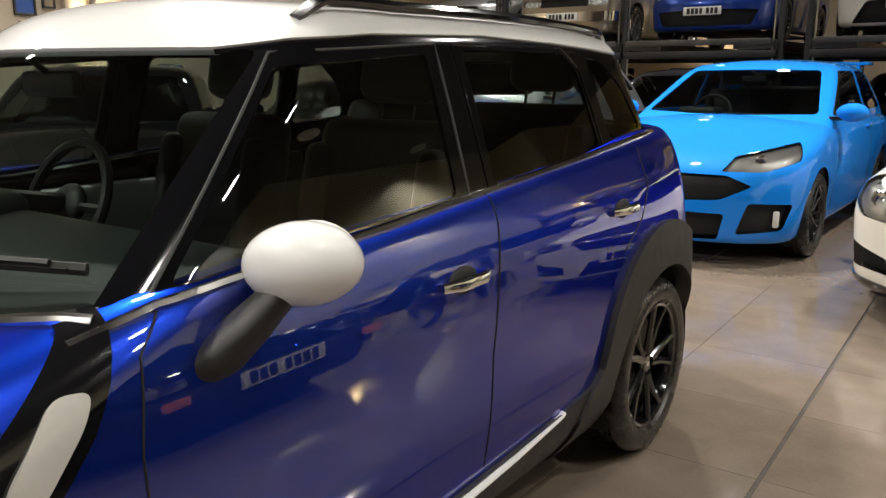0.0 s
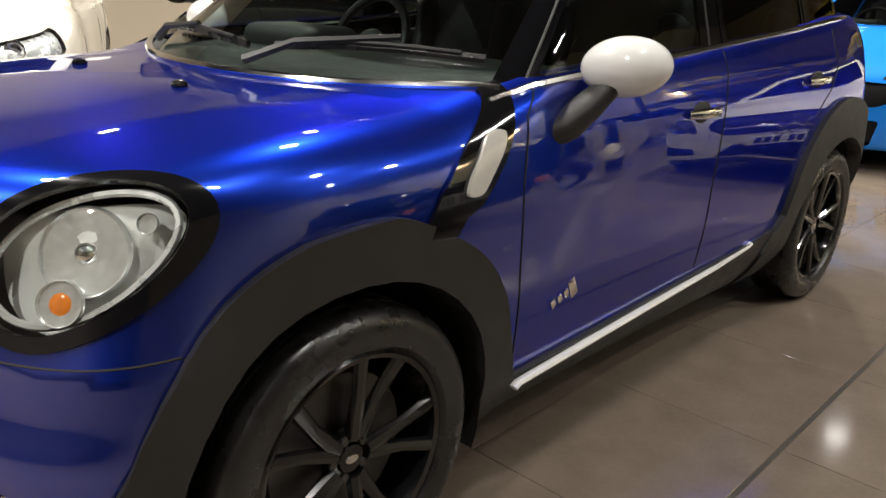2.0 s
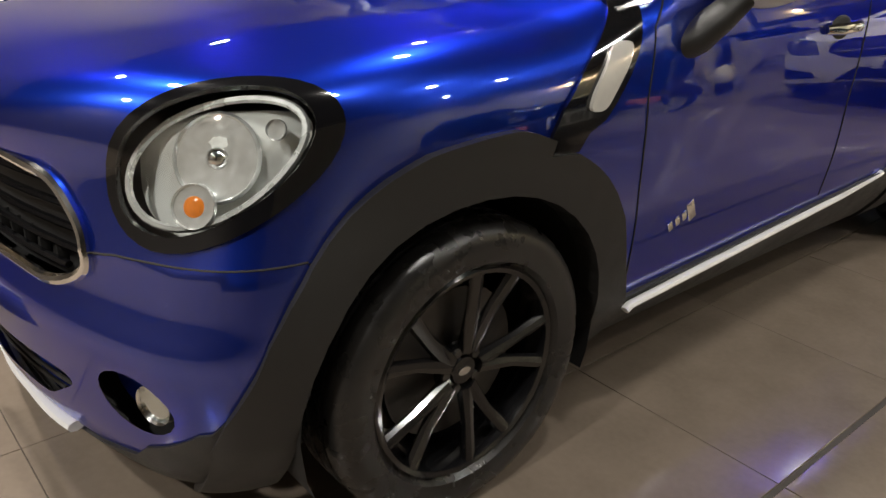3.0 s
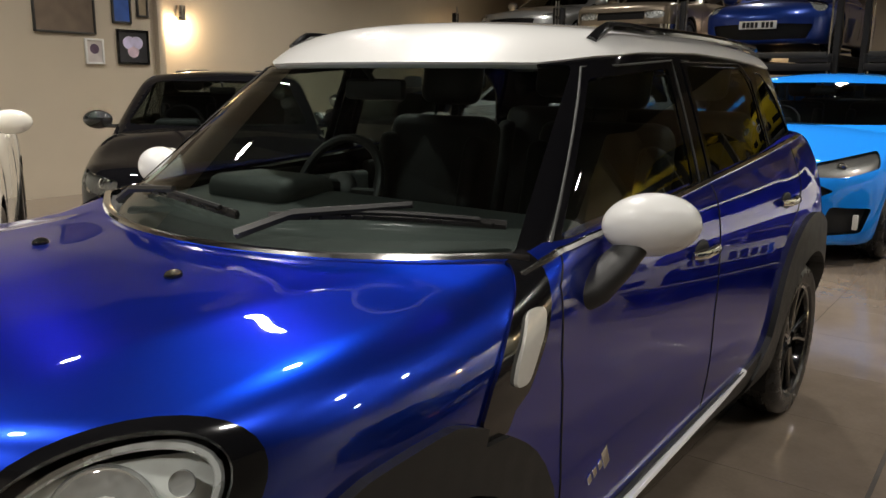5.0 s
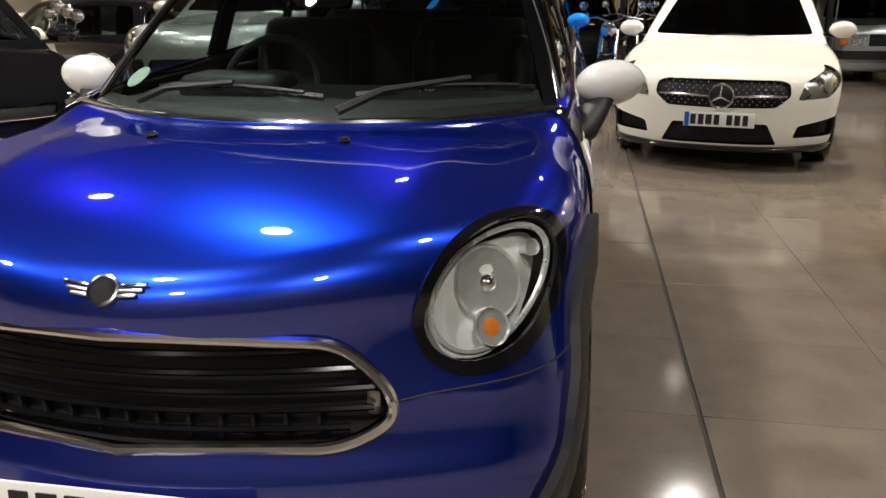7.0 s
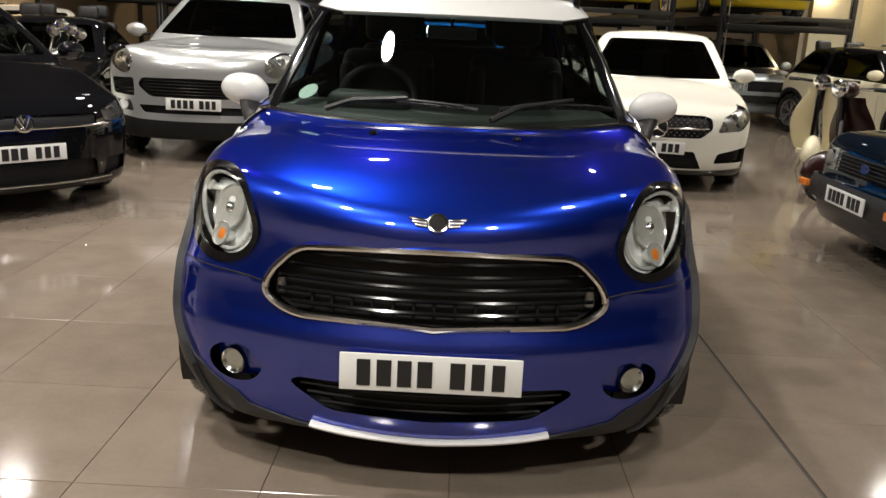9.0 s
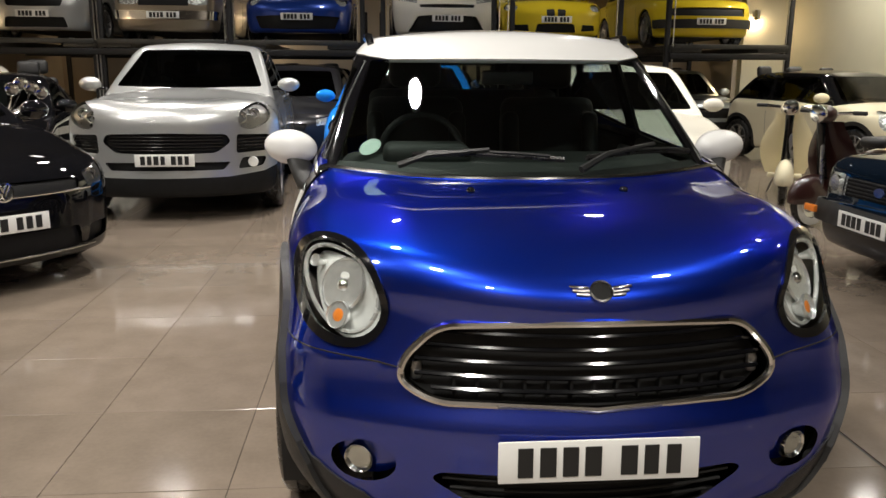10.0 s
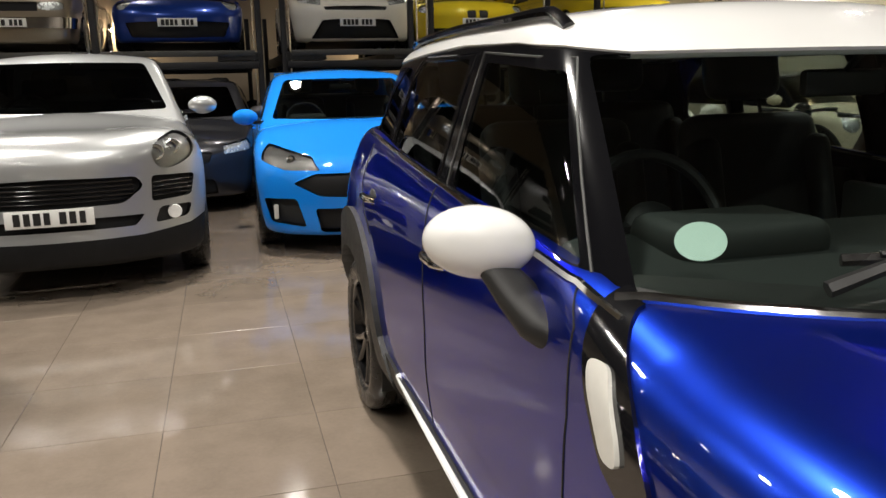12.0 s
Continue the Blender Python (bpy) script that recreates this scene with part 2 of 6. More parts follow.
def house_field(p):
    """The part with the windows: sides lean in, screens rake, roof domes."""
    G, RF = spl(*p["G"]), spl(*p["RF"])
    tumble, zbelt = p["tumble"], p["zbelt"]
    (y1, z1), slope1, bow1 = p["screen"]
    (y2, z2), slope2, bow2 = p["back"]
    k, dome = p.get("k_house", 0.07), p.get("dome", 0.05)

    def f(x, y, z):
        ax = np.abs(x)
        side = ax - (G(y) - tumble * (z - zbelt) - 0.10 * np.maximum(z - zbelt, 0) ** 2)
        top = z - (RF(y) - dome * (ax / 0.6) ** 2)
        front = (y1 + (z - z1) * slope1 + bow1 * ax ** 2 - y) / math.hypot(1, slope1)
        back = (y - (y2 - (z - z2) * slope2 - bow2 * ax ** 2)) / math.hypot(1, slope2)
        return smax(smax(side, top, k), smax(front, back, 0.02), p.get("k_screen", 0.06))
    return f


def gradient(f, V):
    e = 1e-3
    g = np.stack([f(V[:, 0] + e, V[:, 1], V[:, 2]) - f(V[:, 0] - e, V[:, 1], V[:, 2]), f(V[:, 0], V[:, 1] + e, V[:, 2]) - f(V[:, 0], V[:, 1] - e, V[:, 2]), f(V[:, 0], V[:, 1], V[:, 2] + e) - f(V[:, 0], V[:, 1], V[:, 2] - e)], 1)
    return g / np.maximum(np.linalg.norm(g, axis=1, keepdims=True), 1e-9)


def half_shell(f, x1, y0, y1, z0, z1, step, spine):
    """The half x >= 0 of the surface f = 0, found along rays from a spine to a box round it."""
    nx, ny, nz = max(4, int(x1 / step)), int((y1 - y0) / step), int((z1 - z0) / step)
    index, pts, faces = {}, [], []

    def vid(i, j, k):
        key = (i, j, k)
        if key not in index:
            index[key] = len(pts)
            pts.append((x1 * i / nx, y0 + (y1 - y0) * j / ny, z0 + (z1 - z0) * k / nz))
        return index[key]
    for j in range(ny):
        for k in range(nz):
            faces.append((vid(nx, j, k), vid(nx, j + 1, k), vid(nx, j + 1, k + 1), vid(nx, j, k + 1)))
    for i in range(nx):
        for j in range(ny):
            faces.append((vid(i, j, nz), vid(i + 1, j, nz), vid(i + 1, j + 1, nz), vid(i, j + 1, nz)))
        for k in range(nz):
            faces.append((vid(i, 0, k), vid(i + 1, 0, k), vid(i + 1, 0, k + 1), vid(i, 0, k + 1)))
            faces.append((vid(i + 1, ny, k), vid(i, ny, k), vid(i, ny, k + 1), vid(i + 1, ny, k + 1)))
    P = np.array(pts)
    ya, yb, zc = spine
    Q = np.stack([0 * P[:, 0], np.clip(P[:, 1], ya, yb), np.full(len(P), zc)], 1)
    lo, hi = np.zeros(len(P)), np.ones(len(P))
    for _ in range(22):
        mid = (lo + hi) / 2
        M = Q + (P - Q) * mid[:, None]
        inside = f(M[:, 0], M[:, 1], M[:, 2]) < 0
        lo, hi = np.where(inside, mid, lo), np.where(inside, hi, mid)
    return Q + (P - Q) * lo[:, None], faces


def on_sides(f, yz, x_out=1.3):
    """The x at which the side of the shell lies, for places (y, z)."""
    y, z = np.array([q[0] for q in yz], float), np.array([q[1] for q in yz], float)
    lo, hi = np.zeros(len(y)), np.full(len(y), x_out)
    for _ in range(20):
        mid = (lo + hi) / 2
        ins = f(mid, y, z) < 0
        lo, hi = np.where(ins, mid, lo), np.where(ins, hi, mid)
    return lo


def on_front(f, xz, y_in, y_out):
    """The y at which the front of the shell lies, for places (x, z)."""
    x, z = np.array([q[0] for q in xz], float), np.array([q[1] for q in xz], float)
    lo, hi = np.full(len(x), float(y_in)), np.full(len(x), float(y_out))
    for _ in range(22):
        mid = (lo + hi) / 2
        ins = f(x, mid, z) < 0
        lo, hi = np.where(ins, mid, lo), np.where(ins, hi, mid)
    return lo


def on_top(f, xy, z_in, z_out):
    """The height of the shell's top, for places (x, y)."""
    x, y = np.array([q[0] for q in xy], float), np.array([q[1] for q in xy], float)
    lo, hi = np.full(len(x), float(z_in)), np.full(len(x), float(z_out))
    for _ in range(22):
        mid = (lo + hi) / 2
        ins = f(x, y, mid) < 0
        lo, hi = np.where(ins, mid, lo), np.where(ins, hi, mid)
    return lo


def inside(poly, a, b):
    hit = False
    n = len(poly)
    for i in range(n):
        (x1, y1), (x2, y2) = poly[i], poly[i - 1]
        if (y1 > b) != (y2 > b) and a < (x2 - x1) * (b - y1) / (y2 - y1) + x1:
            hit = not hit
    return hit


def rounded(poly, r, n=4):
    out = []
    for i in range(len(poly)):
        p, a, b = Vector(poly[i]), Vector(poly[i - 1]), Vector(poly[(i + 1) % len(poly)])
        da, db = (a - p), (b - p)
        la, lb = min(r, da.length * 0.45), min(r, db.length * 0.45)
        s, e = p + da.normalized() * la, p + db.normalized() * lb
        for k in range(n + 1):
            t = k / n
            out.append(tuple(s * (1 - t) ** 2 + p * 2 * t * (1 - t) + e * t * t))
    return out


def oval(cx, cy, rx, ry, turn=0.0, n=20, power=2.0):
    out = []
    for k in range(n):
        a = 2 * math.pi * k / n
        c, s = math.cos(a), math.sin(a)
        u, v = rx * math.copysign(abs(c) ** (2 / power), c), ry * math.copysign(abs(s) ** (2 / power), s)
        out.append((cx + u * math.cos(turn) - v * math.sin(turn), cy + u * math.sin(turn) + v * math.cos(turn)))
    return out


VIEWS = {"x": (Vector((0, 1, 0)), Vector((0, 0, 1)), Vector((1, 0, 0))), "y": (Vector((1, 0, 0)), Vector((0, 0, 1)), Vector((0, -1, 0))), "r": (Vector((1, 0, 0)), Vector((0, 0, 1)), Vector((0, 1, 0))), "z": (Vector((1, 0, 0)), Vector((0, 1, 0)), Vector((0, 0, 1)))}


def cut_shell(V, faces, cuts):
    """Cut the shell along outlines. cuts: (name, view, outline, least share of the normal along the view). Returns name -> (verts, faces)."""
    bm = bmesh.new()
    vs = [bm.verts.new(v) for v in V]
    for f in faces:
        q = [vs[i] for i in dict.fromkeys(f)]
        if len(q) > 2:
            bm.faces.new(q)
    bm.normal_update()
    tag = bm.faces.layers.int.new("tag")
    names, known = ["body"], {}
    for name, view, poly, least in cuts:
        u, v, n = VIEWS[view] if isinstance(view, str) else view
        B = known.setdefault(tuple(u) + tuple(v), {})

        def bounds(f):
            r = B.get(f)
            if r is None:
                aa, bb = [w.co.dot(u) for w in f.verts], [w.co.dot(v) for w in f.verts]
                r = B[f] = (min(aa), max(aa), min(bb), max(bb))
            return r
        a0, a1 = min(p[0] for p in poly), max(p[0] for p in poly)
        b0, b1 = min(p[1] for p in poly), max(p[1] for p in poly)
        pool = []
        for f in bm.faces:
            if f.normal.dot(n) >= least:
                r = bounds(f)
                if r[0] <= a1 and r[1] >= a0 and r[2] <= b1 and r[3] >= b0:
                    pool.append(f)
        for i in range(len(poly)):
            p, q = poly[i - 1], poly[i]
            d = (q[0] - p[0], q[1] - p[1])
            if math.hypot(*d) < 1e-6 or not pool:
                continue
            lo_a, hi_a, lo_b, hi_b = min(p[0], q[0]) - 1e-4, max(p[0], q[0]) + 1e-4, min(p[1], q[1]) - 1e-4, max(p[1], q[1]) + 1e-4
            near, rest = [], []
            for f in pool:
                r = bounds(f)
                (rest if r[0] > hi_a or r[1] < lo_a or r[2] > hi_b or r[3] < lo_b else near).append(f)
            if not near:
                continue
            sub = list({w for f in near for w in f.verts}) + list({e for f in near for e in f.edges}) + near
            r = bmesh.ops.bisect_plane(bm, geom=sub, dist=1e-5, plane_co=u * p[0] + v * p[1], plane_no=(u * -d[1] + v * d[0]).normalized())
            fresh = [g for g in r["geom"] if isinstance(g, bmesh.types.BMFace)]
            for g in fresh:
                for other in known.values():
                    other.pop(g, None)
            pool = rest + fresh
        if name not in names:
            names.append(name)
        number = names.index(name)
        for f in set(pool):
            c = f.calc_center_median()
            if inside(poly, c.dot(u), c.dot(v)):
                f[tag] = number
    bm.verts.index_update()
    out = {name: ({}, [], []) for name in names}
    for f in bm.faces:
        idx, vv, ff = out[names[f[tag]]]
        q = []
        for w in f.verts:
            k = idx.get(w.index)
            if k is None:
                k = idx[w.index] = len(vv)
                vv.append(tuple(w.co))
            q.append(k)
        ff.append(tuple(q))
    bm.free()
    return {name: (np.array(vv), ff) for name, (_, vv, ff) in out.items() if ff}


def mirrored(V, faces):
    return V * np.array([-1, 1, 1]), [f[::-1] for f in faces]


def joined(V, faces):
    """Both halves in one mesh, welded along x = 0."""
    n = len(V)
    mid = np.abs(V[:, 0]) < 1e-4
    to = np.arange(n) + n
    to[mid] = np.arange(n)[mid]
    keep = ~mid
    new_id = np.cumsum(keep) - 1 + n
    to[keep] = new_id[keep]
    W = np.concatenate([V, V[keep] * np.array([-1, 1, 1])])
    return W, list(faces) + [tuple(to[i] for i in f[::-1]) for f in faces]


def skin(name, f, VF, material, parent, label="", off=0.0, rim=0.0):
    """One panel of a shell, moved off along its normals, with a rim of that depth turned in (or out, if negative)."""
    V, faces = VF
    N = gradient(f, V)
    V2 = V + N * off
    if rim == 0:
        return mesh_object(name, V2, faces, material, parent, label, normals=N)
    count = {}
    for q in faces:
        for i in range(len(q)):
            a, b = q[i - 1], q[i]
            count[(min(a, b), max(a, b))] = count.get((min(a, b), max(a, b)), []) + [(a, b)]
    verts, fs, norms = [tuple(v) for v in V2], list(faces), [tuple(n) for n in N]
    for key, dirs in count.items():
        if len(dirs) != 1:
            continue
        a, b = dirs[0]
        if abs(V[a][0]) < 1e-4 and abs(V[b][0]) < 1e-4:
            continue
        e = V2[b] - V2[a]
        n = np.cross(e, N[a])
        n = n / max(np.linalg.norm(n), 1e-9)
        k = len(verts)
        verts += [tuple(V2[b]), tuple(V2[a]), tuple(V2[a] - N[a] * rim), tuple(V2[b] - N[b] * rim)]
        norms += [tuple(n)] * 4
        fs.append((k, k + 1, k + 2, k + 3))
    return mesh_object(name, verts, fs, material, parent, label, normals=norms)


# ---- car parts shared by all cars ----
MESHES = {}


def shared(key, name, build, material, parent, m=None, label="", angle=35):
    """A part whose mesh is built once for each key."""
    if key not in MESHES:
        bm = build()
        me = bpy.data.meshes.new(name)
        bm.to_mesh(me)
        bm.free()
        me.materials.append(material)
        me.polygons.foreach_set("use_smooth", [True] * len(me.polygons))
        me.set_sharp_from_angle(angle=radians(angle))
        MESHES[key] = me
    ob = new(name, MESHES[key])
    ob.parent = parent
    if m is not None:
        ob.matrix_basis = m
    if label:
        tagged(ob, label)
    return ob


def tyre_bm(R, w, rim):
    h = w / 2
    bm = bmesh.new()
    prof = [(-h * 0.78, rim), (-h * 0.93, rim + 0.012), (-h, rim + (R - rim) * 0.45), (-h * 0.97, rim + (R - rim) * 0.7), (-h * 0.86, R - 0.012), (-h * 0.68, R - 0.002)]
    for g in (-0.42, 0.0, 0.42):
        prof += [(h * (g - 0.06), R), (h * (g - 0.05), R - 0.007), (h * (g + 0.05), R - 0.007), (h * (g + 0.06), R)]
    prof += [(h * 0.68, R - 0.002), (h * 0.86, R - 0.012), (h * 0.97, rim + (R - rim) * 0.7), (h, rim + (R - rim) * 0.45), (h * 0.93, rim + 0.012), (h * 0.78, rim)]
    return lathe(bm, prof, 56, "x", closed=True)


def rim_bm(rim, w):
    h = w / 2
    bm = bmesh.new()
    return lathe(bm, cap=False, profile=[(h * 0.80, rim + 0.004), (h * 0.86, rim - 0.004), (h * 0.82, rim - 0.014), (h * 0.55, rim - 0.022), (-h * 0.75, rim - 0.03), (-h * 0.8, rim + 0.004)], n=48, axis="x")


def spokes_bm(rim, w, count, pair, width):
    """Spokes on the outer side; pair: half the angle between the two of a pair, in degrees."""
    h = w / 2
    bm = bmesh.new()
    for k in range(count):
        for s in ((-1, 1) if pair else (0,)):
            a0 = 2 * math.pi * k / count + s * radians(pair) * 0.35
            a1 = 2 * math.pi * k / count + s * radians(pair)
            p0 = Vector((h * 0.55, 0.045 * math.cos(a0), 0.045 * math.sin(a0)))
            p1 = Vector((h * 0.62, 0.6 * rim * math.cos((a0 + a1 * 2) / 3), 0.6 * rim * math.sin((a0 + a1 * 2) / 3)))
            p2 = Vector((h * 0.70, (rim - 0.012) * math.cos(a1), (rim - 0.012) * math.sin(a1)))
            tube(bm, [p0, p1, p2], [width * 1.15, width * 0.85, width], 8, flat=0.8, up=Vector((1, 0, 0)))
    return bm


def wheel(parent, x, y, R=0.328, w=0.205, rim=0.222, style=(5, 13, 0.013), rim_mat=None, side=1):
    rim_mat = rim_mat or ALLOY_BLACK
    key = (R, w, rim, style, rim_mat.name)
    hub = new("wheel")
    hub.parent = parent
    hub.matrix_basis = pose(x, y, R, 0, 0, 0 if side > 0 else 180)
    shared(("tyre", R, w, rim), "tyre", lambda: tyre_bm(R, w, rim), RUBBER, hub)
    shared(("rim", *key), "rim", lambda: rim_bm(rim, w), rim_mat, hub)
    shared(("spokes", *key), "spokes", lambda: spokes_bm(rim, w, *style), rim_mat, hub)
    shared(("hubcap", *key), "hub_cap", lambda: lathe(bmesh.new(), [(w * 0.18, 0.058), (w * 0.27, 0.054), (w * 0.285, 0.034), (w * 0.315, 0.030), (w * 0.32, 0.0)], 24, "x"), rim_mat, hub)
    shared(("disc", rim), "brake_disc", lambda: lathe(bmesh.new(), [(0.0, 0.06), (0.0, rim * 0.72), (0.02, rim * 0.72), (0.02, 0.06)], 32, "x"), DISC, hub)
    shared(("hub_badge", w), "hub_badge", lambda: lathe(bmesh.new(), [(w * 0.318, 0.017), (w * 0.33, 0.016), (w * 0.335, 0.0)], 16, "x", Matrix.Diagonal((1, 1, 0.55, 1))), CHROME, hub)
    for k in range(5):
        a = 2 * math.pi * (k + 0.5) / 5
        shared(("bolt", w), "wheel_bolt", lambda: lathe(bmesh.new(), [(w * 0.24, 0.010), (w * 0.30, 0.010), (w * 0.30, 0.0)], 8, "x"), DISC, hub, Matrix.Translation((0, 0.044 * math.cos(a), 0.044 * math.sin(a))))
    return hub


def plate(parent, m, w=0.52, h=0.111, seed=1, band=False):
    """A white plate; its characters are plain bars."""
    base = part("number_plate", boxed(0, 0, 0, w, 0.008, h, 0.003), PLATE_WHITE, parent)
    base.matrix_basis = m
    rnd = random.Random(seed)
    xs = [-0.205, -0.147, -0.089, -0.031, 0.062, 0.120, 0.178] if w > 0.4 else [-0.2, -0.14, -0.08, 0.0, 0.07, 0.14]
    for x in xs:
        cw = 0.040 * (0.9 + 0.25 * rnd.random())
        part("character", boxed(x + 0.014, -0.0055, 0, cw, 0.004, h * 0.70), PLATE_BLACK, base, smooth=False)
    if band:
        part("blue_band", boxed(-w / 2 + 0.022, -0.005, 0, 0.036, 0.003, h * 0.96), PLATE_BLUE, base)
    return base


def seat_bm(w=0.5, head=True):
    bm = bmesh.new()
    box(bm, 0, 0.0, 0.09, w, 0.50, 0.16, 0.05, seg=3)
    box(bm, 0, 0.29, 0.42, w, 0.14, 0.62, 0.06, pose(0, 0, 0, -14), 3)
    for s in (-1, 1):
        box(bm, s * (w / 2 - 0.04), 0.255, 0.40, 0.09, 0.17, 0.50, 0.04, pose(0, 0, 0, -14), 3)
        box(bm, s * (w / 2 - 0.04), -0.02, 0.13, 0.09, 0.46, 0.16, 0.04, seg=3)
    return bm


def head_bm():
    bm = bmesh.new()
    box(bm, 0, 0.40, 0.86, 0.27, 0.11, 0.19, 0.05, pose(0, 0, 0, -12), 3)
    for s in (-0.06, 0.06):
        tube(bm, [(s, 0.36, 0.70), (s, 0.385, 0.80)], 0.007, 6)
    return bm


def steering_bm():
    bm = bmesh.new()
    ring = [(0.185 * math.cos(a), 0, 0.185 * math.sin(a)) for a in [2 * math.pi * k / 28 for k in range(28)]]
    tube(bm, ring, 0.016, 8, True, up=Vector((0, 1, 0)))
    for a in (0, math.pi, -math.pi / 2):
        tube(bm, [(0.05 * math.cos(a), 0.01, 0.05 * math.sin(a)), (0.178 * math.cos(a), 0, 0.178 * math.sin(a))], 0.014, 6)
    ellipsoid(bm, (0, 0.01, 0), (0.075, 0.03, 0.065))
    tube(bm, [(0, 0, 0), (0, -0.22, -0.05)], 0.03, 8)
    return bm


def cabin(parent, p):
    """Seats, dashboard, wheel and floor of a car."""
    fy, ry, zf, w = p["seat_y"], p["rear_y"], p["floor_z"], p["cab_w"]
    for s in (-1, 1):
        ob = shared(("seat",), "front_seat", lambda: seat_bm(0.5), LEATHER, parent, pose(s * w * 0.5, fy, zf + 0.15))
        shared(("head",), "headrest", head_bm, LEATHER, ob)
        shared(("head",), "rear_headrest", head_bm, LEATHER, parent, pose(s * w * 0.48, ry, zf + 0.17))
    shared(("bench",), "rear_bench", lambda: seat_bm(1.2), LEATHER, parent, pose(0, ry, zf + 0.17))
    dz, dy = p["dash"]
    bm = bmesh.new()
    box(bm, 0, dy, dz - 0.11, w * 2.02, 0.50, 0.20, 0.06, pose(0, 0, 0, 6), 3)
    box(bm, -w * 0.5, dy + 0.10, dz + 0.005, 0.36, 0.24, 0.10, 0.04, seg=3)
    box(bm, 0, dy + 0.22, dz - 0.18, 0.26, 0.14, 0.30, 0.03)
    part("dashboard", bm, DASH, parent)
    st = shared(("steer",), "steering_wheel", steering_bm, LEATHER, parent, pose(-w * 0.5, dy + 0.40, dz - 0.02, -24))
    shared(("boss",), "wheel_badge", lambda: lathe(bmesh.new(), [(-0.0, 0.0), (0.0, 0.02), (0.012, 0.018), (0.012, 0.0)], 16, "y"), CHROME, st, pose(0, 0.036, 0))
    part("cabin_floor", boxed(0, (fy + ry) / 2, zf, w * 2.2, ry - fy + 1.5, 0.04), CARPET, parent, smooth=False)
    bm = bmesh.new()
    box(bm, 0.0, p["mirror_y"], p["mirror_z"], 0.22, 0.03, 0.06, 0.012)
    tube(bm, [(0, p["mirror_y"], p["mirror_z"] + 0.02), (0, p["mirror_y"] - 0.06, p["mirror_z"] + 0.07)], 0.008, 6)
    part("rear_view_mirror", bm, DARK, parent)


def arch(cy, R, inner, z=None, n=18, low=0.1):
    """The outline of a wheel opening in side view."""
    z = R if z is None else z
    pts = [(cy + inner * math.cos(a), z + inner * math.sin(a)) for a in [math.pi * k / n for k in range(n + 1)]]
    return pts + [(cy - inner, low), (cy + inner, low)]


def loose(V, faces):
    """A mesh split into its separate panels."""
    root = list(range(len(V)))

    def top(i):
        while root[i] != i:
            root[i] = root[root[i]]
            i = root[i]
        return i
    for f in faces:
        for i in f[1:]:
            root[top(i)] = top(f[0])
    out = {}
    for f in faces:
        ids, fs = out.setdefault(top(f[0]), ({}, []))
        fs.append(tuple(ids.setdefault(i, len(ids)) for i in f))
    return [(V[list(ids)], fs) for ids, fs in out.values() if len(fs) > 3]


def make_shell(root, p, cuts_body, cuts_house, look_of, sides):
    """Build both shells of a car, cut them and hang the panels on root. look_of: class -> (part name, material, off, rim, label)."""
    fb, fh = body_field(p), house_field(p)
    y0, y1 = p["ends"]
    V, F = half_shell(fb, 1.15, y0 - 0.15, y1 + 0.15, -0.1, 1.55, p["step"], (y0 + 0.75, y1 - 0.75, 0.55))
    made = {}
    got = cut_shell(V, F, cuts_body)
    V, F = half_shell(fh, 1.0, p["house"][0] - 0.2, p["house"][1] + 0.2, p["zbelt"] - 0.12, p["top"] + 0.3, p["step"], (p["house"][2], p["house"][3], p["zbelt"] - 0.05))
    keep = [q for q in F if min(V[i][2] for i in q) > p["zbelt"] - 0.115]
    got2 = cut_shell(V, keep, cuts_house)
    for f, classes, base in ((fb, got, "body"), (fh, got2, "house")):
        for cls, VF in classes.items():
            key = base if cls == "body" else cls
            if key in ("gone",) or key not in look_of:
                continue
            layers = look_of[key] if isinstance(look_of[key], list) else [look_of[key]]
            for nm, material, off, rim, label in layers:
                for VF2 in ((VF, mirrored(*VF)) if key in sides else loose(*joined(*VF)) if key == "body" else (joined(*VF),)):
                    made.setdefault(key, []).append(skin(nm, f, VF2, material, root, label, off, rim))
    return fb, fh, made


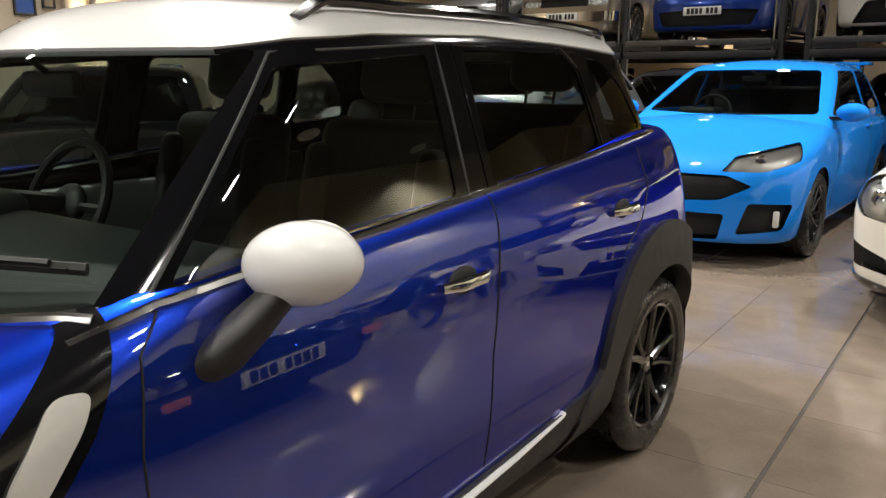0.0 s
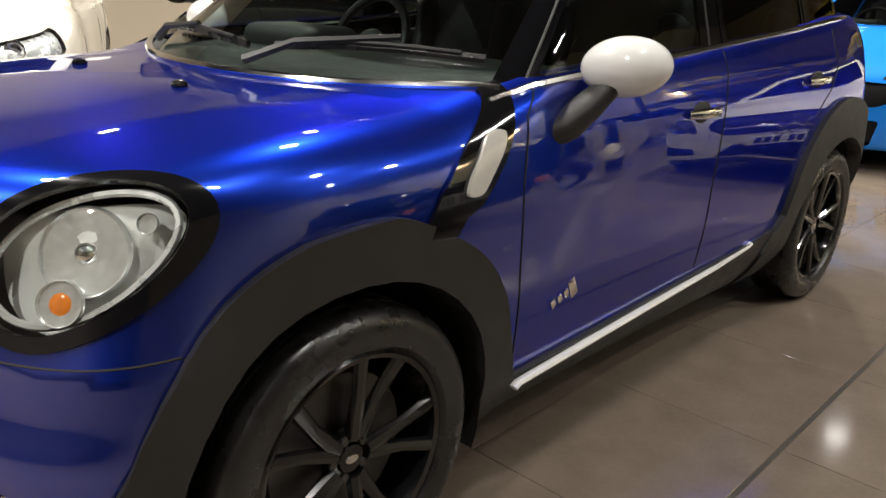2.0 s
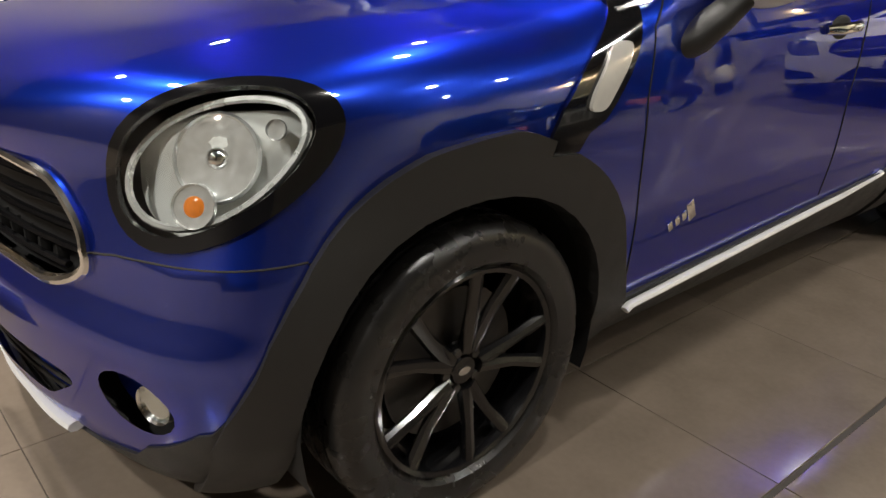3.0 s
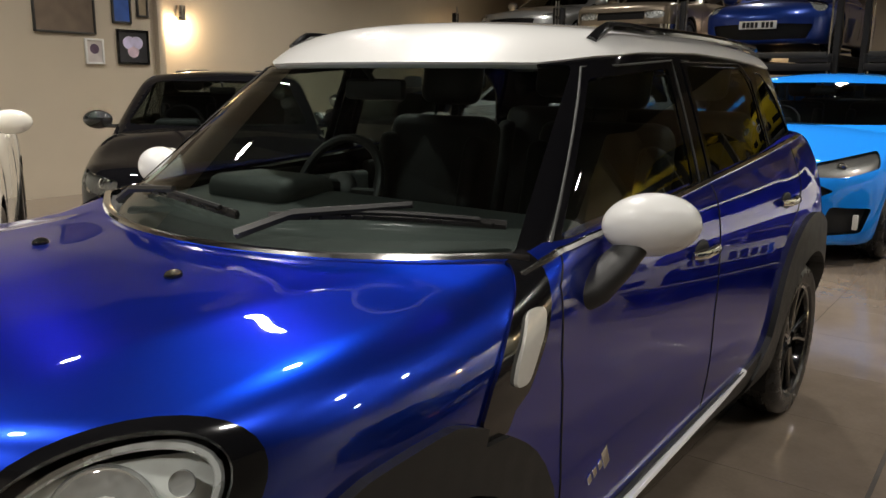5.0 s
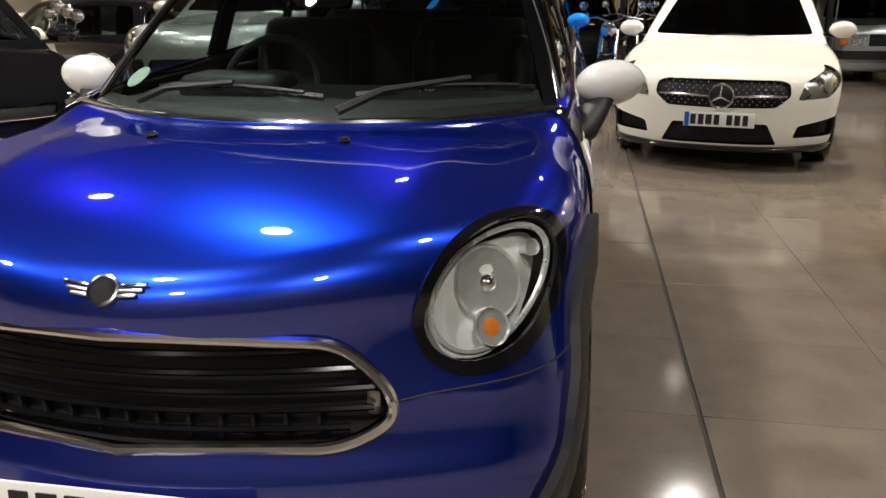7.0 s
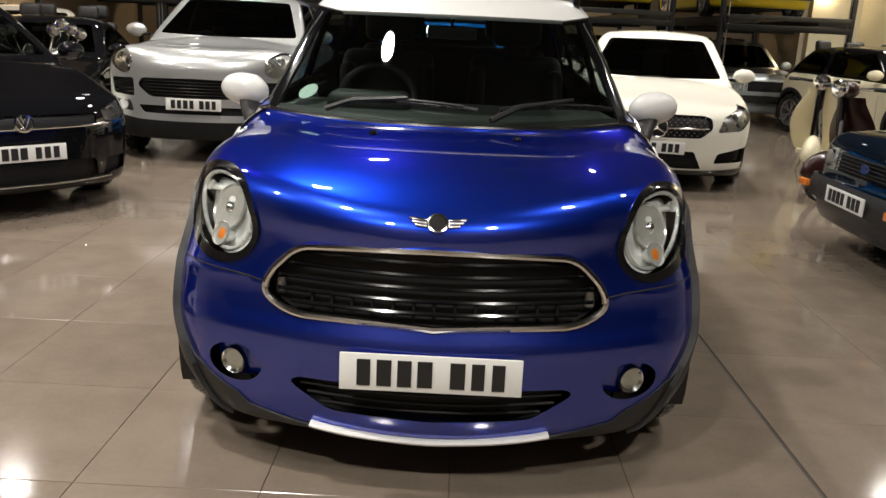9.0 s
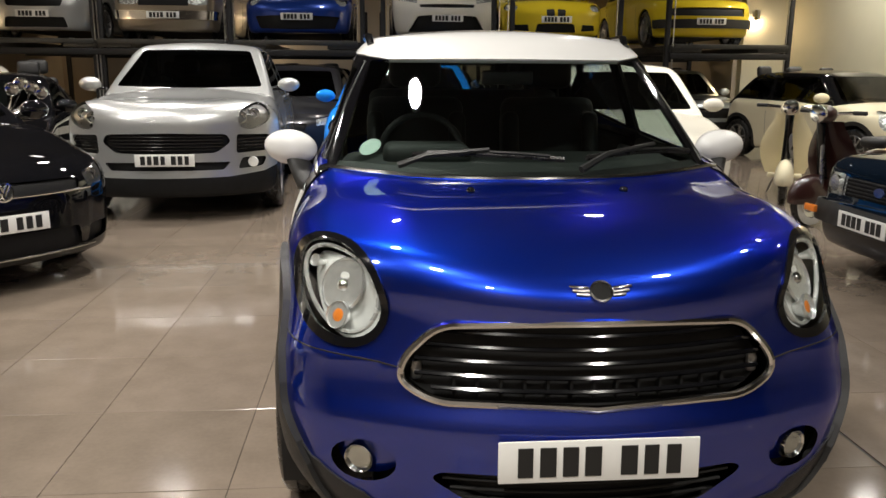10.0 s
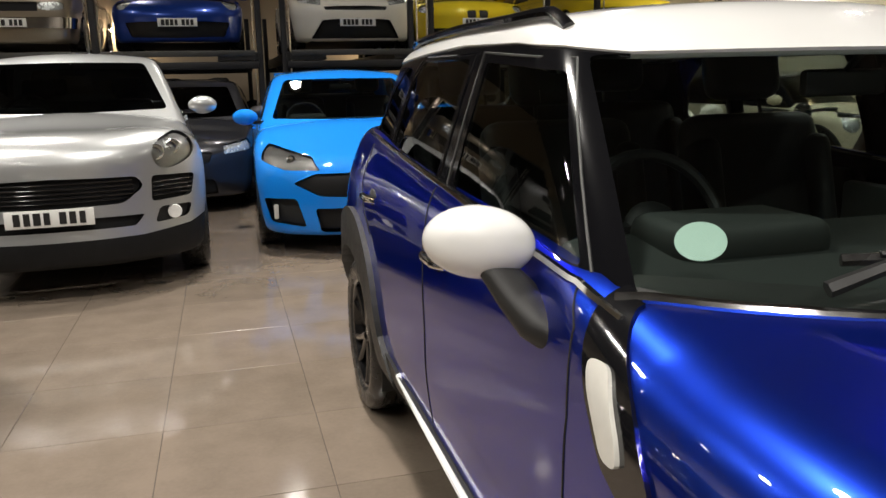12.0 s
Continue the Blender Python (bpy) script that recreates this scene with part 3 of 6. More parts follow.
# ---- the blue car in the middle ----
MINI = dict(
    step=0.026, ends=(-2.03, 2.03), soft_top=0.11,
    W=([-2.05, -1.7, -1.3, -0.8, 0.0, 0.9, 1.3, 1.7, 2.05], [0.76, 0.835, 0.862, 0.850, 0.848, 0.862, 0.874, 0.855, 0.78]),
    S=([0.1, 0.2, 0.28, 0.34, 0.42, 0.58, 0.75, 0.90, 1.0, 1.1, 1.25], [0.80, 0.87, 0.935, 0.968, 0.984, 1.0, 0.998, 0.985, 0.962, 0.92, 0.84]),
    T=([-2.1, -1.96, -1.9, -1.8, -1.6, -1.33, -1.09, -0.8, -0.6, 0.0, 0.8, 1.3, 1.8, 2.1], [0.778, 0.872, 0.903, 0.941, 0.984, 1.009, 1.013, 1.078, 1.104, 1.140, 1.200, 1.235, 1.20, 1.08]),
    F=([0.1, 0.2, 0.28, 0.37, 0.48, 0.56, 0.64, 0.76, 0.86, 0.95, 1.1], [-1.921, -1.972, -1.992, -2.004, -2.018, -1.986, -1.976, -1.985, -2.018, -2.035, -1.9]),
    R=([0.1, 0.3, 0.5, 0.7, 0.9, 1.1, 1.3], [1.90, 2.0, 2.03, 2.01, 1.97, 1.93, 1.86]),
    fa=0.378, fp=1.84, fz=3.08, ridge=0.003, ra=0.60, rp=2.6, crown=0.032, crown_rear=0.045, zb=0.16, k_top=0.134, k_rear=0.055, k_front=0.095,
    bumps=((0.731, -1.64, 0.781, 0.182, -0.048, 0.32), (0.63, -1.80, 0.74, 0.16, 0.009)),
    G=([-1.2, -0.8, 0.0, 0.8, 1.4, 1.9], [0.775, 0.775, 0.785, 0.790, 0.770, 0.72]), tumble=0.30, zbelt=1.05,
    RF=([-0.6, -0.45, -0.36, -0.2, 0.1, 0.5, 1.0, 1.4, 1.7, 1.95], [1.41, 1.488, 1.527, 1.554, 1.571, 1.574, 1.563, 1.54, 1.51, 1.465]),
    screen=((-1.085, 1.03), 1.46, 0.58), back=((1.80, 1.15), 0.62, 0.65), k_house=0.08, k_screen=0.05, dome=0.045,
    house=(-1.1, 1.95, -0.2, 1.4), top=1.6,
    seat_y=0.05, rear_y=0.95, floor_z=0.38, cab_w=0.70, dash=(1.04, -0.62), mirror_y=-0.42, mirror_z=1.36)

mini = thing("blue_car", pose(0, 0, 0), "deep blue metallic compact crossover with white roof and white mirror caps", "car")
nh = Vector((0.602, -0.692, 0.399)).normalized()
uh = Vector((0.755, 0.656, 0.0)).normalized()
vh = nh.cross(uh).normalized()
HL_VIEW = (uh, vh, nh)
HL_C = Vector((0.679, -1.734, 0.822))
hu, hv = HL_C.dot(uh), HL_C.dot(vh)


def egg(cx, cy, a, b, turn, lean, n=36):
    """An oval that is blunter at one end."""
    out = []
    for k in range(n):
        t = 2 * math.pi * k / n
        u, v = a * math.cos(t), b * math.sin(t) * (1 + lean * math.cos(t))
        out.append((cx + u * math.cos(turn) - v * math.sin(turn), cy + u * math.sin(turn) + v * math.cos(turn)))
    return out


FRONT_ARCH = [(-0.79, 0.05), (-0.795, 0.345)] + [(y, float(z)) for y, z in zip(np.linspace(-0.80, -1.10, 9), spl([-1.10, -0.946, -0.861, -0.83, -0.80], [0.785, 0.683, 0.550, 0.44, 0.36])(np.linspace(-0.80, -1.10, 9)))] + [(y, float(z)) for y, z in zip(np.linspace(-1.14, -1.76, 17), spl([-1.77, -1.71, -1.64, -1.55, -1.474, -1.39, -1.23, -1.10], [0.43, 0.553, 0.655, 0.74, 0.785, 0.815, 0.828, 0.785])(np.linspace(-1.14, -1.76, 17)))] + [(-1.785, 0.39), (-1.80, 0.33), (-1.80, 0.05)]
REAR_ARCH = [(1.77, 0.05), (1.77, 0.42)] + [(1.29 + 0.49 * math.cos(a), 0.37 + 0.505 * math.sin(a)) for a in np.linspace(0.1, 2.95, 26)] + [(0.745, 0.40), (0.70, 0.33), (0.70, 0.05)]
cuts_b = [
    ("hood", "z", [(-0.1, -2.2), (-0.1, -1.098), (0.2, -1.083), (0.35, -1.043), (0.5, -0.980), (0.62, -0.915), (0.72, -0.85), (0.80, -0.86), (0.80, -1.0), (0.90, -1.4), (0.90, -1.75), (0.6, -2.2)], 0.35),
    ("hood", "y", [(-0.1, 0.79), (0.42, 0.775), (0.53, 0.70), (0.60, 0.665), (0.8, 0.665), (0.9, 0.9), (0.9, 1.1), (-0.1, 1.1)], 0.25),
    ("fender", "x", [(-0.79, 0.14), (-0.79, 0.60), (-0.80, 0.90), (-0.82, 1.06), (-1.0, 1.06), (-1.08, 0.99), (-1.55, 0.96), (-1.9, 0.66), (-1.62, 0.66), (-1.5, 0.14)], 0.62),
    ("bumper", "y", [(-0.1, 0.0), (-0.1, 0.545), (0.46, 0.555), (0.52, 0.60), (0.60, 0.655), (0.9, 0.665), (0.95, 0.0)], 0.2),
    ("bumper", "x", [(-1.35, 0.0), (-1.56, 0.655), (-2.2, 0.665), (-2.2, 0.0)], 0.1),
    ("quarter", "x", [(0.9, 0.25), (0.9, 1.3), (2.0, 1.3), (2.0, 0.25)], 0.5),
    ("tailgate", "r", [(-0.1, 0.52), (-0.1, 1.3), (0.66, 1.3), (0.70, 0.52)], 0.4),
    ("front_door", "x", [(-0.785, 0.30), (-0.805, 0.60), (-0.808, 0.83), (-0.785, 0.975), (-0.73, 1.06), (-0.70, 1.20), (0.24, 1.3), (0.240, 1.02), (0.200, 0.86), (0.168, 0.70), (0.15, 0.30)], 0.3),
    ("rear_door", "x", [(0.156, 0.30), (0.174, 0.70), (0.206, 0.86), (0.246, 1.02), (0.246, 1.3), (1.22, 1.33), (1.18, 1.0), (1.10, 0.90), (0.93, 0.78), (0.82, 0.60), (0.76, 0.43), (0.70, 0.30)], 0.3),
    ("sill", "x", [(-0.88, 0.0), (-0.88, 0.335), (-0.74, 0.338), (-0.17, 0.362), (0.3, 0.382), (0.60, 0.40), (0.75, 0.42), (0.75, 0.0)], -0.5),
    ("lip", "y", [(-0.1, 0.0), (-0.1, 0.172), (0.2, 0.176), (0.38, 0.195), (0.57, 0.235), (0.68, 0.285), (0.75, 0.36), (0.80, 0.43), (1.0, 0.45), (1.0, 0.0)], 0.2),
    ("lip", "x", [(-1.6, 0.0), (-1.6, 0.375), (-1.76, 0.37), (-1.82, 0.345), (-1.87, 0.27), (-1.9, 0.1), (-2.0, 0.0)], 0.25),
    ("rear_trim", "r", [(-0.1, 0.0), (-0.1, 0.32), (0.6, 0.36), (0.8, 0.5), (1, 0.5), (1, 0)], 0.3),
    ("gone", "z", [(-0.1, -1.098), (0.2, -1.083), (0.35, -1.043), (0.5, -0.980), (0.62, -0.915), (0.72, -0.85), (0.745, -0.78), (0.752, -0.6), (0.76, 0.0), (0.765, 0.8), (0.74, 1.4), (0.62, 1.48), (0.45, 1.60), (0.0, 1.72), (-0.1, 1.72)], 0.3),
    ("arch_front", "x", FRONT_ARCH, 0.12),
    ("arch_rear", "x", REAR_ARCH, -0.2),
    ("gone", "x", arch(-1.2975, 0.328, 0.385), -0.9),
    ("gone", "x", arch(1.2975, 0.328, 0.385), -0.9),
    ("scuttle", "x", [(-0.79, 1.06), (-0.845, 1.06), (-0.868, 1.018), (-0.966, 0.948), (-1.030, 0.902), (-1.085, 0.850), (-1.118, 0.803), (-1.135, 0.765), (-1.04, 0.755), (-1.010, 0.788), (-0.958, 0.808), (-0.925, 0.838), (-0.880, 0.889), (-0.843, 0.950), (-0.81, 1.016)], 0.2),
    ("side_lamp", "x", rounded([(-0.926, 0.952), (-0.872, 0.950), (-0.892, 0.915), (-0.970, 0.828), (-1.020, 0.832), (-1.008, 0.865)], 0.02), 0.2),
    ("grille", "y", rounded([(-0.1, 0.548), (0.42, 0.556), (0.505, 0.60), (0.495, 0.66), (0.40, 0.755), (-0.1, 0.778)], 0.05), 0.2),
    ("low_grille", "y", rounded([(-0.1, 0.250), (0.30, 0.262), (0.425, 0.340), (0.40, 0.362), (-0.1, 0.366)], 0.03), 0.2),
    ("fog_hole", "y", oval(0.600, 0.372, 0.088, 0.064), 0.1),
    ("hl_ring", HL_VIEW, egg(hu + 0.012, hv + 0.000, 0.212, 0.128, 0.47, -0.20), 0.25),
    ("hl_lens", HL_VIEW, egg(hu, hv, 0.180, 0.105, 0.50, -0.16), 0.25),
]
cuts_h = [
    ("roof", "x", [(-1.0, 1.428), (-0.36, 1.430), (-0.25, 1.450), (-0.03, 1.468), (0.44, 1.481), (0.84, 1.472), (1.15, 1.460), (1.5, 1.44), (2.1, 1.41), (2.1, 1.9), (-1.0, 1.9)], -1.0),
    ("screen", "y", rounded([(-0.2, 1.010), (0.716, 1.020), (0.582, 1.42), (0.568, 1.431), (-0.2, 1.431)], 0.02), 0.2),
    ("front_glass", "x", rounded([(-0.685, 1.052), (-0.315, 1.398), (0.150, 1.430), (0.120, 1.098)], 0.02), 0.3),
    ("rear_glass", "x", rounded([(0.295, 1.104), (0.305, 1.442), (0.86, 1.448), (0.935, 1.39), (0.955, 1.155)], 0.03), 0.3),
    ("quarter_glass", "x", rounded([(1.055, 1.172), (1.03, 1.435), (1.14, 1.430), (1.28, 1.34), (1.36, 1.195)], 0.03), 0.3),
    ("back_glass", "r", rounded([(-0.2, 1.18), (0.56, 1.19), (0.47, 1.42), (-0.2, 1.43)], 0.05), 0.4),
]
look_mini = {
    "body": ("rear_body", BLUE, 0, 0, ""), "hood": ("hood", BLUE, 0, 0, ""), "quarter": ("rear_quarter", BLUE, 0, 0, ""), "tailgate": ("tailgate", BLUE, 0, 0, ""), "fender": ("fender", BLUE, 0, 0, ""), "bumper": ("front_bumper", BLUE, 0, 0, ""),
    "front_door": ("front_door", BLUE, 0, 0, ""), "rear_door": ("rear_door", BLUE, 0, 0, ""),
    "sill": ("sill_cladding", PLASTIC, 0.012, 0.03, "matt black sill cladding"), "lip": ("bumper_lip", PLASTIC, 0.006, 0.02, "matt black lower lip"), "rear_trim": ("rear_cladding", PLASTIC, 0.006, 0.02, ""),
    "arch_front": ("front_wheel_arch", PLASTIC, 0.022, 0.06, "matt black plastic wheel arch"), "arch_rear": ("rear_wheel_arch", PLASTIC, 0.022, 0.06, "matt black plastic wheel arch"),
    "scuttle": ("side_scuttle", BLACK_GLOSS, 0.008, 0.02, "gloss black side trim"),
    "grille": ("grille_recess", DARK, -0.045, 0, ""), "low_grille": ("lower_grille_recess", DARK, -0.05, 0, ""), "fog_hole": ("fog_lamp_recess", BLUE, -0.040, 0, ""),
    "hl_ring": ("headlight_surround", BLACK_GLOSS, 0.007, 0.009, "gloss black headlight ring"), "hl_lens": [("headlight_bowl", LAMP_SILVER, -0.050, -0.046, "silver lamp bowl"), ("headlight_lens", LENS, 0.010, 0.012, "clear headlight lens")],
    "side_lamp": ("side_lamp", WHITE_LENS, 0.016, 0.012, "white side lamp lens"),
    "house": ("window_frame", PILLAR, 0, 0.012, "gloss black pillars"), "roof": ("roof", ROOF_WHITE, 0.006, 0.02, "white painted roof"), "screen": ("windscreen", GLASS, -0.002, 0, "clear windscreen"),
    "front_glass": ("front_door_glass", GLASS, -0.003, 0, ""), "rear_glass": ("rear_door_glass", PRIVACY, -0.003, 0, ""), "quarter_glass": ("quarter_glass", PRIVACY, -0.003, 0, ""), "back_glass": ("rear_window", PRIVACY, -0.003, 0, ""),
}
side_mini = {"side_lamp", "quarter", "fender", "front_door", "rear_door", "sill", "arch_front", "arch_rear", "scuttle", "fog_hole", "hl_ring", "hl_lens", "front_glass", "rear_glass", "quarter_glass"}
fb_mini, fh_mini, made_mini = make_shell(mini, MINI, cuts_b, cuts_h, look_mini, side_mini)
for y in (-1.2975, 1.2975):
    for s in (1, -1):
        wheel(mini, s * 0.765, y, rim=0.236, style=(5, 14, 0.018), side=s)
cabin(mini, MINI)
plate(mini, pose(0, -2.035, 0.428, -3), seed=3)


def sweep(points, radius, material, name, flat=1.0, n=6, closed=False, label="", up=(0, 0, 1), parent=None):
    return part(name, tube(bmesh.new(), points, radius, n, closed, flat, Vector(up)), material, parent or mini, label)


def dense(line, n=8):
    out = []
    for a, b in zip(line, line[1:]):
        out += [tuple(p + (q - p) * k / n for p, q in zip(a, b)) for k in range(n)]
    return out + [tuple(line[-1])]


for s in (1, -1):
    # mirrors
    bm = bmesh.new()
    ellipsoid(bm, (0, 0, 0), (0.110, 0.075, 0.071), None, 32, 20)
    for v in bm.verts:
        if v.co.y > 0.035:
            v.co.y = 0.035 + (v.co.y - 0.035) * 0.25
    cap = part("mirror_cap", bm, ROOF_WHITE, mini, "gloss white mirror cap")
    cap.matrix_basis = pose(s * 0.906, -0.53, 1.078, 0, s * -6, s * 12)
    part("mirror_glass", lathe(bmesh.new(), [(0.052, 0.0), (0.052, 0.062), (0.044, 0.066)], 24, "y", Matrix.Diagonal((1.35, 1, 1, 1))), CHROME, cap)
    bm = bmesh.new()
    tube(bm, [(s * 0.795, -0.640, 0.925), (s * 0.822, -0.625, 0.945), (s * 0.852, -0.592, 0.985), (s * 0.885, -0.556, 1.035), (s * 0.89, -0.55, 1.05)], [0.070, 0.068, 0.056, 0.044, 0.038], 20, flat=0.62, up=Vector((0, 0, 1)))
    part("mirror_arm", bm, PLASTIC, mini, "matt black mirror foot")
    # wheel liners
    for y in (-1.2975, 1.2975):
        bm = bmesh.new()
        lathe(bm, [(-0.16, 0.39), (-0.16, 0.0)], 28, "x")
        lathe(bm, [(-0.16, 0.39), (0.075, 0.39)], 28, "x", cap=False)
        trim_below(bm, -0.13)
        part("wheel_liner", bm, DARK, mini).matrix_basis = pose(s * 0.765, y, 0.328, 0, 0, 0 if s > 0 else 180)
    # dark tubes laid on for the shade in door and panel gaps
    for line in ([(-0.725, 1.035), (-0.785, 0.975), (-0.808, 0.83), (-0.805, 0.60), (-0.785, 0.345)], [(0.240, 1.085), (0.243, 1.02), (0.203, 0.86), (0.171, 0.70), (0.156, 0.40)], [(1.19, 1.14), (1.18, 1.0), (1.10, 0.91), (0.96, 0.82)]):
        yz = dense(line)
        part("gap_shade", tube(bmesh.new(), [(s * (x + 0.0004), y, z) for x, (y, z) in zip(on_sides(fb_mini, yz), yz)], 0.0024, 4), DARK, mini)
    xz = dense([(0.505, 0.634), (0.56, 0.644), (0.64, 0.650), (0.70, 0.654)], 5)
    pts = [(x, y, z) for (x, z), y in zip(xz, on_front(fb_mini, xz, -1.0, -2.3))]
    yz = dense([(pts[-1][1] + 0.02, 0.655), (-1.64, 0.662)], 8)
    pts = np.array(pts + [(x, y, z) for x, (y, z) in zip(on_sides(fb_mini, yz), yz)])
    pts = pts - gradient(fb_mini, pts) * 0.0006
    part("gap_shade", tube(bmesh.new(), [(s * x, y, z) for x, y, z in pts], 0.0026, 5), DARK, mini)
    # bright strip under the windows, white strip on the sill, window edges
    yz = dense([(-0.87, 1.006), (-0.80, 1.020), (-0.727, 1.034), (-0.60, 1.044), (-0.145, 1.069), (0.222, 1.094), (0.84, 1.136), (1.20, 1.166), (1.40, 1.178)], 5)
    xs = np.maximum(on_sides(fb_mini, yz), on_sides(fh_mini, yz))
    part("belt_strip", tube(bmesh.new(), [(s * (x + 0.002), y, z) for x, (y, z) in zip(xs, yz)], 0.010, 6), CHROME, mini, "chrome strip under the windows")
    bm = tube(bmesh.new(), [(s * 0.842, y, z) for y, z in dense([(-0.785, 0.306), (-0.77, 0.315), (-0.2, 0.343), (0.3, 0.366), (0.56, 0.388), (0.58, 0.394)], 4)], 0.013, 8, flat=0.75)
    part("sill_strip", bm, ROOF_WHITE, mini, "white sill strip")
    for poly in ([(-0.715, 1.047), (-0.30, 1.425), (0.195, 1.455), (0.170, 1.10)], [(0.262, 1.10), (0.268, 1.455), (0.87, 1.462), (0.955, 1.40), (0.985, 1.155)]):
        yz = dense(poly, 5)
        xs = on_sides(fh_mini, yz)
        part("window_seal", tube(bmesh.new(), [(s * (x + 0.001), y, z) for x, (y, z) in zip(xs, yz)], 0.0035, 5), SEAL if poly[0][0] < 0 else BLACK_GLOSS, mini)
    # handles
    for y, z in ((0.062, 0.910), (0.975, 0.955)):
        x = on_sides(fb_mini, [(y, z)])[0]
        bm = bmesh.new()
        # a dark oval on the door stands for shade in the handle's hollow
        ellipsoid(bm, (s * (x - 0.004), y - 0.005, z), (0.012, 0.062, 0.036))
        hd = part("cup_shade", bm, DARK, mini)
        part("door_handle", tube(bmesh.new(), [(s * (x + 0.004), y - 0.095, z + 0.002), (s * (x + 0.026), y - 0.05, z + 0.004), (s * (x + 0.03), y + 0.04, z + 0.006), (s * (x + 0.005), y + 0.095, z + 0.006)], [0.009, 0.012, 0.012, 0.009], 8, flat=1.3), CHROME, mini, "chrome door handle")
    # slanted badge on the front door
    x = on_sides(fb_mini, [(-0.61, 0.51)])[0] + 0.002
    for k in range(4):
        part("badge_bar", boxed(s * x, -0.655 + 0.027 * k, 0.497 + 0.008 * k, 0.004, 0.017 + (0.012 if k == 3 else 0), 0.024 + (0.03 if k == 3 else 0), 0.001, pose(0, 0, 0, 25)), CHROME, mini)
    # roof rails
    line = dense([(0.575, -0.20), (0.588, -0.10), (0.602, 0.1), (0.60, 0.8), (0.585, 1.25), (0.56, 1.36)], 4)
    zs = on_top(fh_mini, line, 1.2, 1.9)
    k1 = len(line) - 1
    rise = [0.028 * min(1, 6 * min(k, k1 - k) / k1 + 0.15) for k in range(k1 + 1)]
    part("roof_rail", tube(bmesh.new(), [(s * x, y, z + r) for (x, y), z, r in zip(line, zs, rise)], 0.017, 8, flat=0.8), BLACK_GLOSS, mini, "black roof rail")
    # headlight insides
    c = Vector((s * HL_C.x, HL_C.y, HL_C.z))
    n2, u2, v2 = Vector((s * nh.x, nh.y, nh.z)), Vector((s * uh.x, uh.y, 0)), Vector((s * vh.x, vh.y, vh.z))
    base = Matrix((u2, n2.cross(u2) if s > 0 else u2.cross(n2), n2)).transposed().to_4x4()
    for du, dv, dn, r, material, nm in ((-0.004, 0.004, -0.040, 0.078, LAMP_CHROME, "main_lamp"), (-0.029, -0.080, -0.024, 0.040, LAMP_CHROME, "indicator"), (0.101, 0.055, -0.022, 0.018, LAMP_CHROME, "side_light")):
        m = Matrix.Translation(c + u2 * du + v2 * dv + n2 * (dn - 0.02)) @ base
        lamp = part(nm, lathe(bmesh.new(), [(0.022, r), (0.028, r * 0.94), (0.02, r * 0.88), (-0.012, r * 0.55), (-0.016, 0.0)], 28, "z"), material, mini, "round chrome lamp bowl")
        lamp.matrix_basis = m
        bm = bmesh.new()
        rb = r * (0.76 if nm == "indicator" else 0.30)
        ellipsoid(bm, (0, 0, 0.010 if nm == "indicator" else 0.006), (rb, rb, rb * (0.5 if nm == "indicator" else 1.3)), None, 18, 12)
        part("bulb", bm, AMBER if nm == "indicator" else CHROME, lamp)
    ring = [c + u2 * (p - hu) + v2 * (q - hv) + n2 * 0.0 for p, q in egg(hu, hv, 0.162, 0.092, 0.50, -0.16)]
    part("lamp_ring", tube(bmesh.new(), [tuple(p - n2 * 0.030) for p in ring], 0.007, 6, True, up=n2), REFLECTOR, mini)
    # fog lamps
    bm = lathe(bmesh.new(), [(0.02, 0.0), (0.014, 0.032), (0.004, 0.041), (0.02, 0.046), (0.05, 0.043)], 28, "y")
    fog = part("fog_lamp", bm, CHROME, mini, "round chrome fog lamp")
    fog.matrix_basis = pose(s * 0.616, on_front(fb_mini, [(0.612, 0.355)], -1.0, -2.3)[0] + 0.016, 0.362, 0, 0, s * 22)
    part("fog_lens", lathe(bmesh.new(), [(-0.004, 0.0), (0.0, 0.022), (0.008, 0.039)], 24, "y"), LENS, fog)
    # washer jet
    bm = bmesh.new()
    ellipsoid(bm, (s * 0.253, -1.306, on_top(fb_mini, [(0.253, -1.306)], 0.6, 1.4)[0] + 0.004), (0.014, 0.02, 0.012))
    part("washer_jet", bm, BLACK_GLOSS, mini)

# grille: bright frame, bars
half = rounded([(0.0, 0.548), (0.42, 0.556), (0.505, 0.60), (0.495, 0.66), (0.40, 0.755), (0.0, 0.778)], 0.05, 5)
half = [q for q in half if q[0] > 0.06]
half = [(0.0, 0.5485)] + dense(half, 2) + [(0.0, 0.7775)]
fy = on_front(fb_mini, half, -1.0, -2.3)
loop = [(x, y - 0.006, z) for (x, z), y in zip(half, fy)]
loop = loop + [(-x, y, z) for x, y, z in loop[-2:0:-1]]
sweep(loop, 0.011, CHROME, "grille_frame", closed=True, n=8, label="chrome grille frame", up=(0, 1, 0))
for z, w, r in ((0.735, 0.40, 0.0085), (0.697, 0.435, 0.0085), (0.659, 0.462, 0.0085), (0.621, 0.462, 0.0085), (0.585, 0.42, 0.0085)):
    xz = [(x, z) for x in np.linspace(-w, w, 15)]
    sweep([(x, y + 0.012, z) for (x, z), y in zip(xz, on_front(fb_mini, xz, -1.0, -2.3))], r, BLACK_GLOSS, "grille_bar", flat=0.8)
for x in np.linspace(-0.36, 0.36, 13):
    y = on_front(fb_mini, [(x, 0.6)], -1.0, -2.3)[0]
    part("grille_rib", boxed(x, y + 0.032, 0.585, 0.008, 0.02, 0.05, 0.002), DARK, mini)
